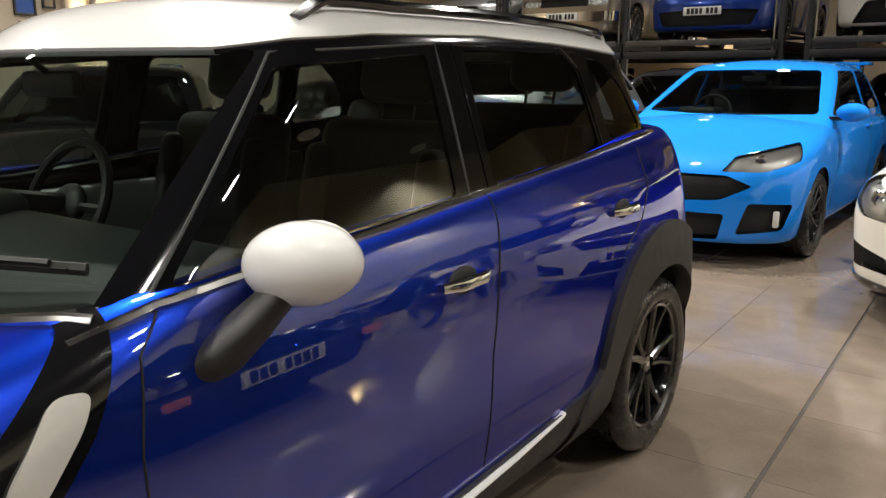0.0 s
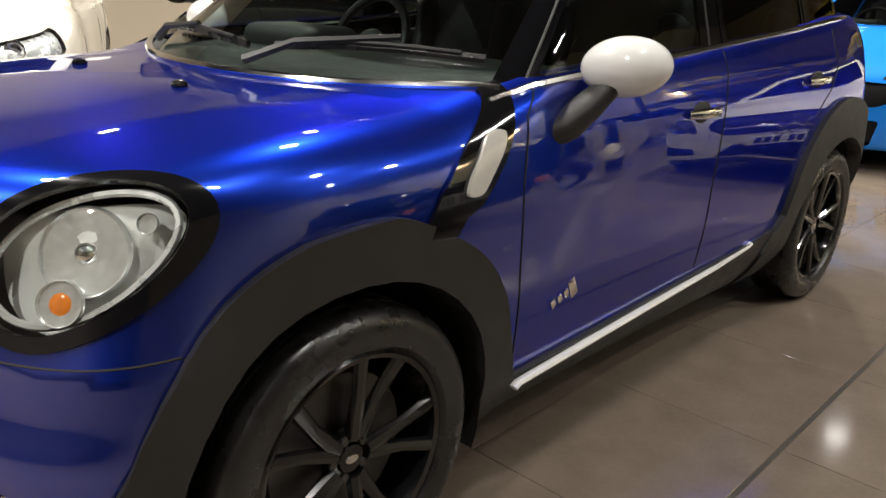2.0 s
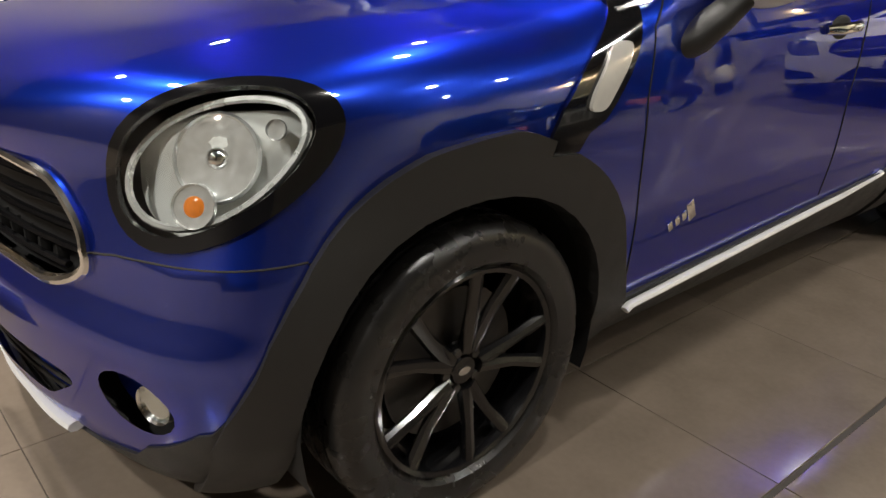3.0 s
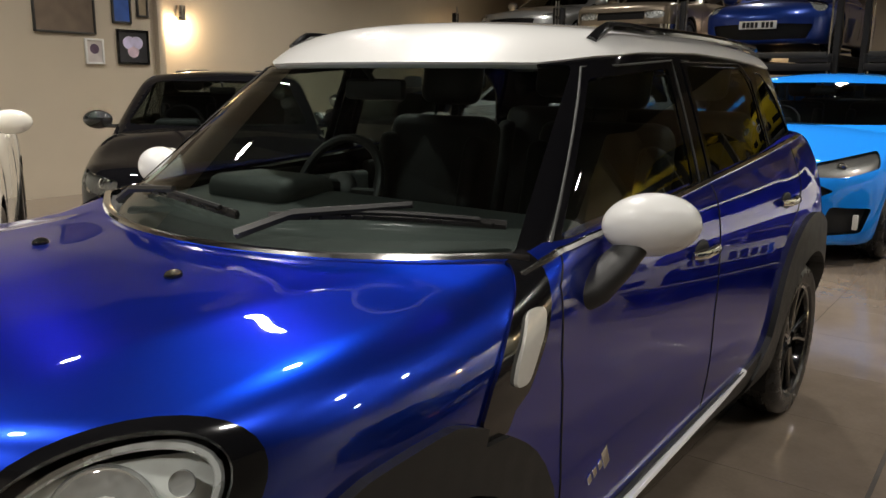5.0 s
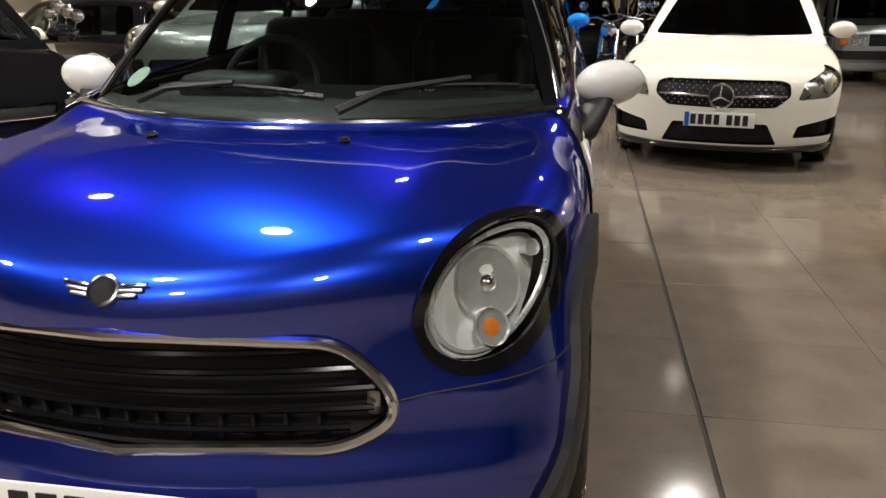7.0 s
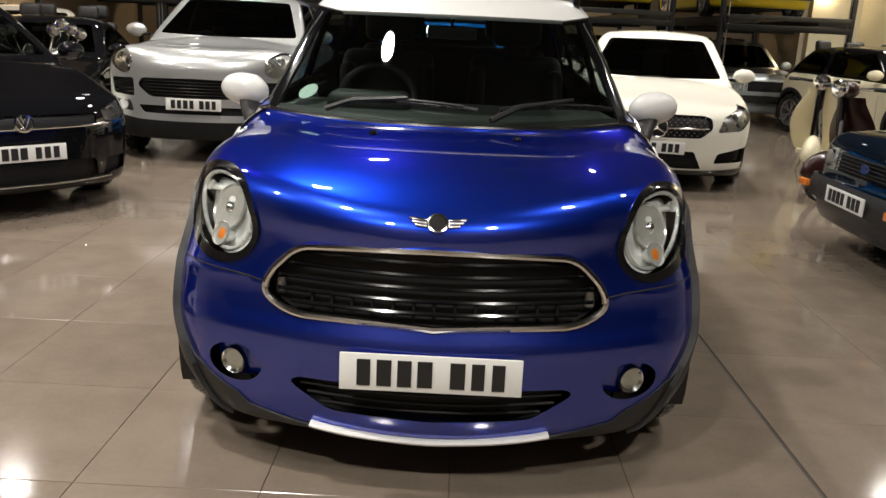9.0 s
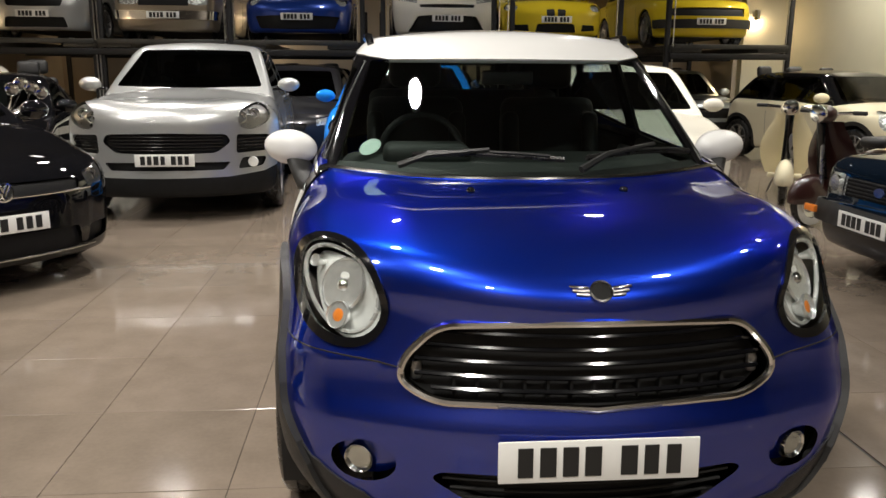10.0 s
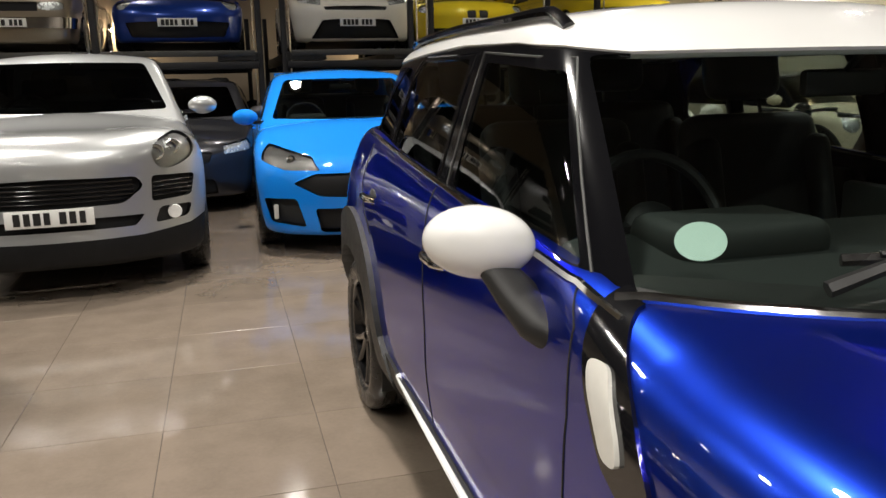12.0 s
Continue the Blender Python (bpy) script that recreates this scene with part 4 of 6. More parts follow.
for s in (1, -1):
    y = on_front(fb_mini, [(s * 0.46, 0.62)], -1.0, -2.3)[0]
    part("grille_corner", boxed(s * 0.458, y + 0.035, 0.62, 0.03, 0.02, 0.055, 0.01), STEEL, mini)
for z, w in ((0.280, 0.33), (0.308, 0.37), (0.336, 0.39)):
    xz = [(x, z) for x in np.linspace(-w, w, 13)]
    sweep([(x, y + 0.02, z) for (x, z), y in zip(xz, on_front(fb_mini, xz, -1.0, -2.3))], 0.005, DARK, "lower_grille_bar")
xz = [(x, 0.172 + 0.25 * x * x) for x in np.linspace(-0.36, 0.36, 17)]
sweep([(x, y - 0.010, z) for (x, z), y in zip(xz, on_front(fb_mini, [(x, max(z, 0.175)) for x, z in xz], -1.0, -2.3))], 0.018, ROOF_WHITE, "skid_strip", flat=0.6, label="white skid strip under the bumper", n=8)
# winged badge
by = on_front(fb_mini, [(0, 0.852)], -1.0, -2.3)[0]
gn = gradient(fb_mini, np.array([[0.0, by, 0.852]]))[0]
tilt = math.degrees(math.atan2(gn[2], -gn[1]))
badge = part("badge", lathe(bmesh.new(), [(0.0, 0.030), (-0.007, 0.030), (-0.008, 0.025), (-0.005, 0.024), (-0.005, 0.0)], 28, "y"), CHROME, mini, "chrome winged badge")
badge.matrix_basis = Matrix.Translation((0, by, 0.852)) @ pose(0, 0, 0, -tilt)
part("badge_centre", lathe(bmesh.new(), [(-0.0065, 0.0), (-0.0065, 0.0235)], 24, "y"), DARK, badge)
for s in (1, -1):
    for k, (w, z) in enumerate(((0.052, 0.012), (0.044, 0.002), (0.034, -0.008))):
        part("wing", boxed(s * (0.029 + w / 2), -0.004, z, w, 0.005, 0.0075, 0.002, pose(0, 0, 0, 0, s * -6)), CHROME if k == 0 else STEEL, badge)
# bright edge and black panel at the foot of the windscreen
edge = [(x, -1.105 + 0.49 * x * x) for x in np.linspace(-0.765, 0.765, 41)]
zs = on_top(fb_mini, edge, 0.6, 1.4)
sweep([(x, y, z + 0.004) for (x, y), z in zip(edge, zs)], 0.013, CHROME, "cowl_strip", flat=0.8, n=8, label="chrome strip round the bonnet's rear edge")
bm = bmesh.new()
rows = []
for k in range(4):
    off = k * 0.035
    pts = [(x, -1.095 + 0.49 * x * x + off) for x in np.linspace(-0.72, 0.72, 25)]
    rows.append([bm.verts.new((x, y, z - 0.002 - 0.018 * (k > 0) + 0.006 * k)) for (x, y), z in zip(pts, on_top(fb_mini, pts, 0.6, 1.4))])
for r0, r1 in zip(rows, rows[1:]):
    for k in range(24):
        bm.faces.new((r0[k], r0[k + 1], r1[k + 1], r1[k]))
part("cowl_panel", bm, PLASTIC, mini, "black cowl panel")
# wipers
WIPER = mat("satin_black_wiper", (0.01, 0.01, 0.01), rough=0.38, noise_amt=0.1)


def on_screen(x, z, off):
    y = on_front(fh_mini, [(x, z)], 0.5, -1.6)[0]
    n = gradient(fh_mini, np.array([[x, y, z]]))[0]
    return (x + n[0] * off, y + n[1] * off, z + n[2] * off)


for pivot, joint, a, b in (((-0.47, 1.035), (-0.15, 1.085), (-0.42, 1.075), (0.115, 1.066)), ((0.165, 1.03), (0.49, 1.095), (0.20, 1.070), (0.672, 1.072))):
    arm = sweep([on_screen(*pivot, 0.022), on_screen((pivot[0] * 2 + joint[0]) / 3, (pivot[1] + joint[1] * 2) / 3 - 0.008, 0.04), on_screen(*joint, 0.035)], [0.014, 0.011, 0.008], WIPER, "wiper_arm")
    sweep([on_screen(a[0] + (b[0] - a[0]) * t, a[1] + (b[1] - a[1]) * t + 0.012 * math.sin(math.pi * t), 0.016) for t in np.linspace(0, 1, 12)], 0.0075, RUBBER, "wiper_blade", flat=1.5, parent=mini)
    sweep([on_screen(a[0] + (b[0] - a[0]) * t, a[1] + (b[1] - a[1]) * t + 0.012 * math.sin(math.pi * t), 0.027) for t in np.linspace(0.1, 0.9, 8)], 0.006, WIPER, "blade_spine", parent=mini)
# paper disc behind the windscreen
p = Vector(on_screen(-0.583, 1.107, -0.008))
n = Vector(gradient(fh_mini, np.array([[p.x, p.y, p.z]]))[0])
disc = part("windscreen_disc", lathe(bmesh.new(), [(-0.001, 0.0), (-0.001, 0.044), (0.001, 0.044), (0.001, 0.0)], 32, "z"), MINT, mini, "round mint paper disc")
disc.matrix_basis = Matrix.Translation(p) @ n.to_track_quat("Z", "Y").to_matrix().to_4x4()
# aerial, cabin trim
for s in (1, -1):
    part("door_card", boxed(s * 0.755, -0.20, 0.86, 0.05, 1.15, 0.30, 0.02), GREY_TRIM, mini, "grey inner door trim")
    part("rear_door_card", boxed(s * 0.76, 0.75, 0.88, 0.05, 0.75, 0.34, 0.02), DASH, mini)
# unseen boxes, added to stop light leaking through the shell to the floor
part("underbody", boxed(0, 0.0, 0.24, 1.36, 3.3, 0.12, 0.03), DARK, mini)
part("light_stop_tray", boxed(0, -1.66, 0.215, 1.16, 0.42, 0.06, 0.02), DARK, mini)
part("parcel_shelf", boxed(0, 1.38, 1.08, 1.1, 0.36, 0.03, 0.01), CARPET, mini)
part("headliner", boxed(0, 0.60, 1.485, 0.90, 1.35, 0.02, 0.005), GREY_TRIM, mini)


# ---- the other cars ----
def gen(L, W, H, wb, fo, nose=0.72, cowl=(1.15, 0.98), roof=(2.0, 3.6), tail=(4.2, 1.0), deck=0.98, belt=0.98, fa=0.5, fp=2.8, ra=0.4, rp=3.0, zb=0.17, tumble=0.33, hw=None, R=0.325, bow=0.3, k_front=0.12, face=0.0, step=0.05, crown=0.06, front=None):
    """A car's curves from its chief lengths; the nose is at y = 0, the tail at y = L."""
    h = W / 2
    hw = hw or h - 0.085
    cy, cz = cowl
    slope = (roof[0] - cy) / (H - 0.05 - cz)
    bslope = (tail[0] - roof[1]) / (H - 0.06 - tail[1])
    return dict(
        step=step, soft_top=0.16, ends=(0.0, L), zb=zb, R_tyre=R, axles=(fo, fo + wb), nose=nose, half=h,
        W=([-0.1, 0.3, fo, fo + 0.6, L / 2, fo + wb - 0.4, fo + wb, L - 0.3, L + 0.1], [h - 0.10, h - 0.03, h, h - 0.015, h - 0.01, h - 0.01, h, h - 0.03, h - 0.1]),
        S=([0.1, 0.2, 0.3, 0.45, 0.62, 0.78, 0.92, 1.05, 1.25], [0.91, 0.94, 0.965, 0.985, 1.0, 0.995, 0.975, 0.935, 0.86]),
        T=([-0.1, 0.05, 0.25, 0.6, cy, (cy + L) / 2, tail[0], L + 0.1], [nose - 0.04, nose + 0.03, nose + 0.10, nose + (cz - nose) * 0.62, cz + 0.02, belt + 0.05, deck + 0.04, deck - 0.03]),
        F=front or ([0.1, 0.22, 0.36, 0.52, nose - 0.02, nose + 0.12, 1.2], [0.10, 0.02, 0.0, 0.0 + face, 0.03 + face, 0.12 + face, 0.5]),
        R=([0.1, 0.3, 0.5, 0.75, deck, 1.2], [L - 0.12, L - 0.02, L, L - 0.03, L - 0.10, L - 0.25]),
        fa=fa, fp=fp, ra=ra, rp=rp, crown=crown, k_top=0.11, k_front=k_front,
        G=([cy - 0.2, cy + 0.3, L / 2, tail[0] - 0.4, tail[0]], [hw - 0.02, hw, hw, hw - 0.03, hw - 0.08]), tumble=tumble, zbelt=belt,
        RF=([roof[0] - 0.35, roof[0] - 0.1, roof[0] + 0.2, (roof[0] + roof[1]) / 2, roof[1], roof[1] + 0.4], [H - 0.16, H - 0.035, H - 0.005, H + 0.01, H - 0.03, H - 0.12]),
        screen=((cy, cz), slope, bow), back=((tail[0], tail[1]), bslope, 0.2), k_house=0.09, k_screen=0.06, dome=0.04, house=(cy - 0.1, tail[0] + 0.1, roof[0] + 0.1, roof[1] - 0.1), top=H,
        seat_y=cy + 1.15, rear_y=min(cy + 2.05, tail[0] - 0.75), floor_z=0.36, cab_w=hw - 0.09, dash=(cz + 0.0, cy + 0.45), mirror_y=roof[0] - 0.05, mirror_z=H - 0.17)


def car(name, m, p, colour, label, face, lamps=None, roof_mat=None, glass=None, rims=None, style=(5, 13, 0.014), plate_at=None, band=False, seed=1, mirror_mat=None, pillar=None, group="", doors=4, arch_mat=None, rim_r=None, seats=True, trim=None, mirrors=True, house=True, bowl=None):
    """A parked car. face: (class name, view, outline, material, off) for what sits in its front; lamps: outlines of the headlights."""
    root = thing(name, m, label, "car", group)
    R, (ya, yb) = p["R_tyre"], p["axles"]
    zb, H = p["zbelt"], p["top"]
    (y1, z1), s1, b1 = p["screen"]
    (y2, z2), s2, b2 = p["back"]
    ys = lambda z: y1 + (z - z1) * s1 + b1 * 0.35
    yr = lambda z: y2 - (z - z2) * s2 - b2 * 0.35
    hw = p["cab_w"] + 0.06
    zl, zh = zb + 0.035, H - 0.10
    yB = (ys(zh) + yr(zh)) / 2 + (0.0 if doors == 4 else 0.2)
    paint_mat = colour
    cuts = [("gone", "z", [(-0.1, y1 + 0.12), (0.4, y1 + 0.18), (hw - 0.08, y1 + 0.40), (hw - 0.03, y1 + 0.8), (hw - 0.05, y2 - 0.5), (hw - 0.15, y2 - 0.2), (-0.1, y2 - 0.12)], 0.3)]
    look_of = {"body": ("body", paint_mat, 0, 0, ""), "front_door": ("front_door", paint_mat, 0, 0, ""), "rear_door": ("rear_door", paint_mat, 0, 0, ""), "hood": ("hood", paint_mat, 0, 0, "")}
    sides = {"front_door", "rear_door"}
    cuts.append(("hood", "z", [(-0.1, 0.12), (p["half"] * 0.55, 0.22), (p["half"] * 0.82, 0.55), (p["half"] * 0.84, y1 + 0.3), (hw - 0.08, y1 + 0.40), (0.4, y1 + 0.18), (-0.1, y1 + 0.12)], 0.4))
    fd = [(ya + 0.55, 0.32), (ya + 0.52, zb + 0.2), (yB, zb + 0.2), (yB, 0.32)]
    cuts.append(("front_door", "x", fd, 0.35))
    if doors == 4:
        cuts.append(("rear_door", "x", [(yB + 0.01, 0.32), (yB + 0.01, zb + 0.2), (yb + 0.05, zb + 0.2), (yb - 0.15, 0.80), (yb - 0.40, 0.45), (yb - 0.42, 0.32)], 0.35))
    if arch_mat:
        for k, c in (("arch_front", ya), ("arch_rear", yb)):
            cuts.append((k, "x", arch(c, R, R + 0.10, n=16), -0.2))
            look_of[k] = ("wheel_arch", arch_mat, 0.012, 0.04, "")
            sides.add(k)
    for c in (ya, yb):
        cuts.append(("gone", "x", arch(c, R, R + 0.045, n=16), -0.9))
    for cls, view, outline, material, off in face:
        cuts.append((cls, view, outline, 0.15))
        look_of[cls] = (cls, material, off, 0.0 if off <= 0 else 0.02, "")
        if all(q[0] > 0.02 for q in outline):
            sides.add(cls)
    if lamps:
        view, outline = lamps
        cuts.append(("headlight", view, outline, 0.1))
        look_of["headlight"] = [("headlight_bowl", bowl or REFLECTOR, -0.022, 0.0, ""), ("headlight_lens", LENS, 0.003, 0.02, "clear headlight lens")]
        sides.add("headlight")
    g = glass or DIM_GLASS
    frame_mat = pillar or colour
    cuts_h = []
    wx0, wx1 = hw - 0.075, hw - 0.075 - (H - 0.09 - zb) * p["tumble"] - 0.03
    if roof_mat:
        cuts_h.append(("roof", "x", [(y1 - 1, H - 0.085), (yr(H) + 2, H - 0.085), (yr(H) + 2, H + 0.4), (y1 - 1, H + 0.4)], -1.0))
        look_of["roof"] = ("roof", roof_mat, 0.004, 0.01, "")
    cuts_h += [
        ("windscreen", "y", rounded([(-0.2, z1 + 0.01), (wx0, z1 + 0.03), (wx1, H - 0.095), (-0.2, H - 0.085)], 0.04), 0.3),
        ("front_glass", "x", rounded([(ys(zl) + 0.16, zl), (ys(zh) + 0.10, zh), (yB - 0.02, zh), (yB - 0.02, zl)], 0.04), 0.3),
        ("rear_glass", "x", rounded([(yB + 0.06, zl), (yB + 0.06, zh), (yr(zh) - 0.16, zh), (yr(zl) - 0.12 - (0.12 if doors == 4 else 0), zl)], 0.05), 0.3),
        ("rear_window", "r", rounded([(-0.2, z2 + 0.03), (wx0 - 0.05, z2 + 0.04), (wx1 - 0.03, H - 0.11), (-0.2, H - 0.10)], 0.05), 0.25)]
    look_of.update({"house": ("window_frame", frame_mat, 0, 0.01, ""), "windscreen": ("windscreen", g, -0.002, 0, ""), "front_glass": ("front_door_glass", g, -0.002, 0, ""), "rear_glass": ("rear_door_glass", g, -0.002, 0, ""), "rear_window": ("rear_window", g, -0.002, 0, "")})
    sides |= {"front_glass", "rear_glass"}
    fb, fh, made = make_shell(root, p, cuts, cuts_h if house else [], {k: v for k, v in look_of.items() if house or k not in ("house", "roof")}, sides)
    for y in (ya, yb):
        for s in (1, -1):
            wheel(root, s * (p["half"] - 0.115), y, R, 0.215, rim_r or R * 0.69, style, rims or ALLOY_BLACK, s)
            bm = bmesh.new()
            lathe(bm, [(-0.13, R + 0.035), (-0.13, 0.0)], 20, "x")
            lathe(bm, [(-0.13, R + 0.04), (0.09, R + 0.04)], 20, "x", cap=False)
            trim_below(bm, -0.13)
            part("wheel_liner", bm, DARK, root).matrix_basis = pose(s * (p["half"] - 0.12), y, R, 0, 0, 0 if s > 0 else 180)
    if seats:
        cabin(root, p)
    part("underbody", boxed(0, (ya + yb) / 2, zb_of(p) + 0.06, p["half"] * 1.7, yb - ya + 1.0, 0.10, 0.03), DARK, root)
    if plate_at:
        plate(root, pose(0, plate_at[0], plate_at[1]), seed=seed, band=band)
    if mirrors:
        for s in (1, -1):
            bm = bmesh.new()
            ellipsoid(bm, (0, 0, 0), (0.12, 0.07, 0.075), None, 16, 10)
            cap = part("mirror_cap", bm, mirror_mat or colour, root)
            cap.matrix_basis = pose(s * (p["half"] + 0.05), ys(zb) + 0.20, zb + 0.06, 0, 0, s * 12)
            part("mirror_arm", boxed(s * -0.11, 0.0, -0.05, 0.14, 0.04, 0.03, 0.01), BLACK_GLOSS, cap)
    # door seams, dark tubes for the shade in the gaps, and handles
    seams = [fd[:2] + [(yB, zb + 0.02), (yB, 0.32)]] if doors == 2 else [fd[:2], [(yB, zb + 0.02), (yB, 0.32)], [(yb + 0.05, zb), (yb - 0.15, 0.80), (yb - 0.40, 0.45)]]
    for line in seams:
        yz = []
        for (a, b), (c, d) in zip(line, line[1:]):
            yz += [(a + (c - a) * k / 6, min(b + (d - b) * k / 6, zb + 0.03)) for k in range(7)]
        xs = on_sides(fb, yz)
        for s in (1, -1):
            part("gap_shade", tube(bmesh.new(), [(s * (x + 0.0005), y, z) for x, (y, z) in zip(xs, yz)], 0.003, 4), DARK, root)
    hy = [yB - 0.12] if doors == 2 else [yB - 0.12, yb - 0.10]
    for y, x in zip(hy, on_sides(fb, [(y, zb - 0.10) for y in hy])):
        for s in (1, -1):
            part("door_handle", boxed(s * (x + 0.012), y, zb - 0.10, 0.025, 0.19, 0.028, 0.01), trim or colour, root)
    return root, fb, fh


def zb_of(p):
    return p["zb"]


def lamp_unit(root, fb, x, y0, z, r, material=None, inset=0.02):
    """A round projector behind the headlight lens, on both sides."""
    y = on_front(fb, [(x, z)], y0 + 1.0, y0 - 0.5)[0] + inset
    for s in (1, -1):
        bm = bmesh.new()
        lathe(bm, [(0.03, r), (0.0, r), (-0.004, r * 0.86), (0.015, r * 0.6), (0.02, 0.0)], 20, "y")
        part("projector", bm, material or CHROME, root).matrix_basis = pose(s * x, y, z, 0, 0, s * 12)


ANG = (Vector((0.86, 0.51, 0)), Vector((0, 0, 1)), Vector((0.51, -0.86, 0)))
RS_BLUE = paint("bright_blue_paint", (0.003, 0.20, 0.72), 0.0, 0.35)
SILVER = paint("silver_metallic_paint", (0.53, 0.54, 0.54), 0.70, 0.32)
CREAM_WHITE = paint("warm_white_paint", (0.80, 0.77, 0.68), 0.0, 0.35)
BLACK_PAINT = paint("black_metallic_paint", (0.004, 0.004, 0.005), 0.0, 0.3)
GREY_PAINT = paint("dark_grey_metallic_paint", (0.035, 0.035, 0.04), 0.6, 0.32)
NAVY = paint("dark_petrol_blue_paint", (0.004, 0.009, 0.018), 0.0, 0.3)
CREAM = paint("cream_paint", (0.74, 0.68, 0.50), 0.0, 0.35)
PALE = paint("pale_silver_blue_paint", (0.50, 0.55, 0.57), 0.5, 0.35)
YELLOW = paint("yellow_paint", (0.72, 0.55, 0.02), 0.0, 0.35)
BEIGE = paint("beige_metallic_paint", (0.30, 0.25, 0.19), 0.6, 0.35)
GRILLE = mat("black_grille_mesh", (0.006, 0.006, 0.0065), rough=0.55, noise_amt=0.3, noise_scale=120, bump=0.5, bump_scale=160, spec=0.25)

# bright blue hatchback
P = gen(4.39, 1.83, 1.51, 2.65, 0.90, nose=0.72, cowl=(1.22, 1.03), roof=(2.15, 3.55), tail=(4.15, 1.04), belt=1.02, fa=0.55, fp=2.6, k_front=0.13)
LAMP = (ANG, rounded([(0.40, 0.70), (0.52, 0.80), (1.04, 0.89), (0.98, 0.77), (0.70, 0.70)], 0.025))
hatch, f1, _ = car("blue_hatchback", pose(-0.24, 4.27, 0, 0, 0, -2), P, RS_BLUE, "bright blue sporty hatchback with black wheels, parked nose out", [
    ("upper_grille", "y", rounded([(-0.1, 0.475), (0.42, 0.50), (0.62, 0.60), (0.45, 0.675), (-0.1, 0.685)], 0.03), GRILLE, -0.03),
    ("lower_intake", "y", rounded([(-0.1, 0.20), (0.42, 0.21), (0.46, 0.40), (-0.1, 0.41)], 0.03), GRILLE, -0.04),
    ("corner_intake", "y", rounded([(0.53, 0.25), (0.80, 0.28), (0.85, 0.47), (0.60, 0.48)], 0.03), DARK, -0.05)], LAMP, style=(10, 0, 0.012), seed=5, plate_at=None, bowl=DISC, glass=PRIVACY)
lamp_unit(hatch, f1, 0.62, 0.2, 0.775, 0.035)
for s in (1, -1):
    part("fog_lamp", boxed(s * 0.76, 0.30, 0.36, 0.04, 0.05, 0.12, 0.012), WHITE_LENS, hatch)
bm = boxed(0, 4.22, 1.49, 1.2, 0.30, 0.035, 0.012)
for s in (1, -1):
    box(bm, s * 0.5, 4.15, 1.43, 0.03, 0.22, 0.10, 0.008)
part("rear_spoiler", bm, RS_BLUE, hatch)

# silver sport utility
P = gen(4.70, 1.97, 1.68, 2.81, 0.90, nose=0.99, cowl=(1.30, 1.17), roof=(2.15, 3.75), tail=(4.45, 1.18), deck=1.12, belt=1.16, fa=0.48, fp=2.6, R=0.36, zb=0.22, k_front=0.15, face=0.02, hw=0.86, crown=0.07)
P["bumps"] = ((0.72, 0.42, 1.04, 0.28, 0.055),)
LAMP = (ANG, oval(0.83, 0.955, 0.19, 0.105, 0.30, 24, 2.4))
suv, f1, _ = car("silver_sport_utility", pose(-2.46, 3.53, 0, 0, 0, 3), P, SILVER, "silver sport utility car with a wide black grille", [
    ("upper_grille", "y", rounded([(-0.1, 0.62), (0.44, 0.63), (0.57, 0.73), (0.53, 0.80), (-0.1, 0.815)], 0.04), GRILLE, -0.04),
    ("lower_grille", "y", rounded([(-0.1, 0.475), (0.50, 0.475), (0.56, 0.545), (-0.1, 0.555)], 0.02), GRILLE, -0.03),
    ("side_intake", "y", rounded([(0.61, 0.62), (0.87, 0.63), (0.90, 0.78), (0.62, 0.795)], 0.03), GRILLE, -0.04),
    ("corner_intake", "y", rounded([(0.62, 0.475), (0.84, 0.49), (0.87, 0.575), (0.66, 0.58)], 0.03), PLASTIC, -0.03),
    ("lower_bumper", "y", [(-0.1, 0.1), (-0.1, 0.405), (0.55, 0.41), (0.85, 0.44), (1.0, 0.50), (1.0, 0.1)], GRILLE, 0.0)], LAMP, rims=ALLOY, bowl=STEEL, plate_at=(-0.03, 0.575), seed=7, mirror_mat=SILVER, pillar=None)
lamp_unit(suv, f1, 0.66, 0.2, 0.945, 0.055)
lamp_unit(suv, f1, 0.77, 0.25, 0.975, 0.05)
for z in (0.66, 0.69, 0.72, 0.75, 0.78):
    pts = [(x, 0.0 + 0.48 * abs(x) ** 2.6 + 0.035, z) for x in np.linspace(-0.50, 0.50, 9)]
    part("grille_slat", tube(bmesh.new(), pts, 0.005, 5), BLACK_GLOSS, suv)
for s in (1, -1):
    for z in (0.66, 0.69, 0.72, 0.75):
        part("intake_slat", tube(bmesh.new(), [(s * 0.62, 0.18, z), (s * 0.87, 0.36, z)], 0.006, 5), BLACK_GLOSS, suv)
    part("fog_lamp", lathe(bmesh.new(), [(0.0, 0.0), (0.0, 0.045), (0.02, 0.05), (0.03, 0.0)], 18, "y"), LAMP_SILVER, suv).matrix_basis = pose(s * 0.75, 0.24, 0.53)
part("crest", boxed(0, 0.15, 1.02, 0.045, 0.012, 0.06, 0.012, pose(0, 0, 0, -50)), mat("brass_crest", (0.5, 0.32, 0.08), rough=0.3, metal=0.9), suv)

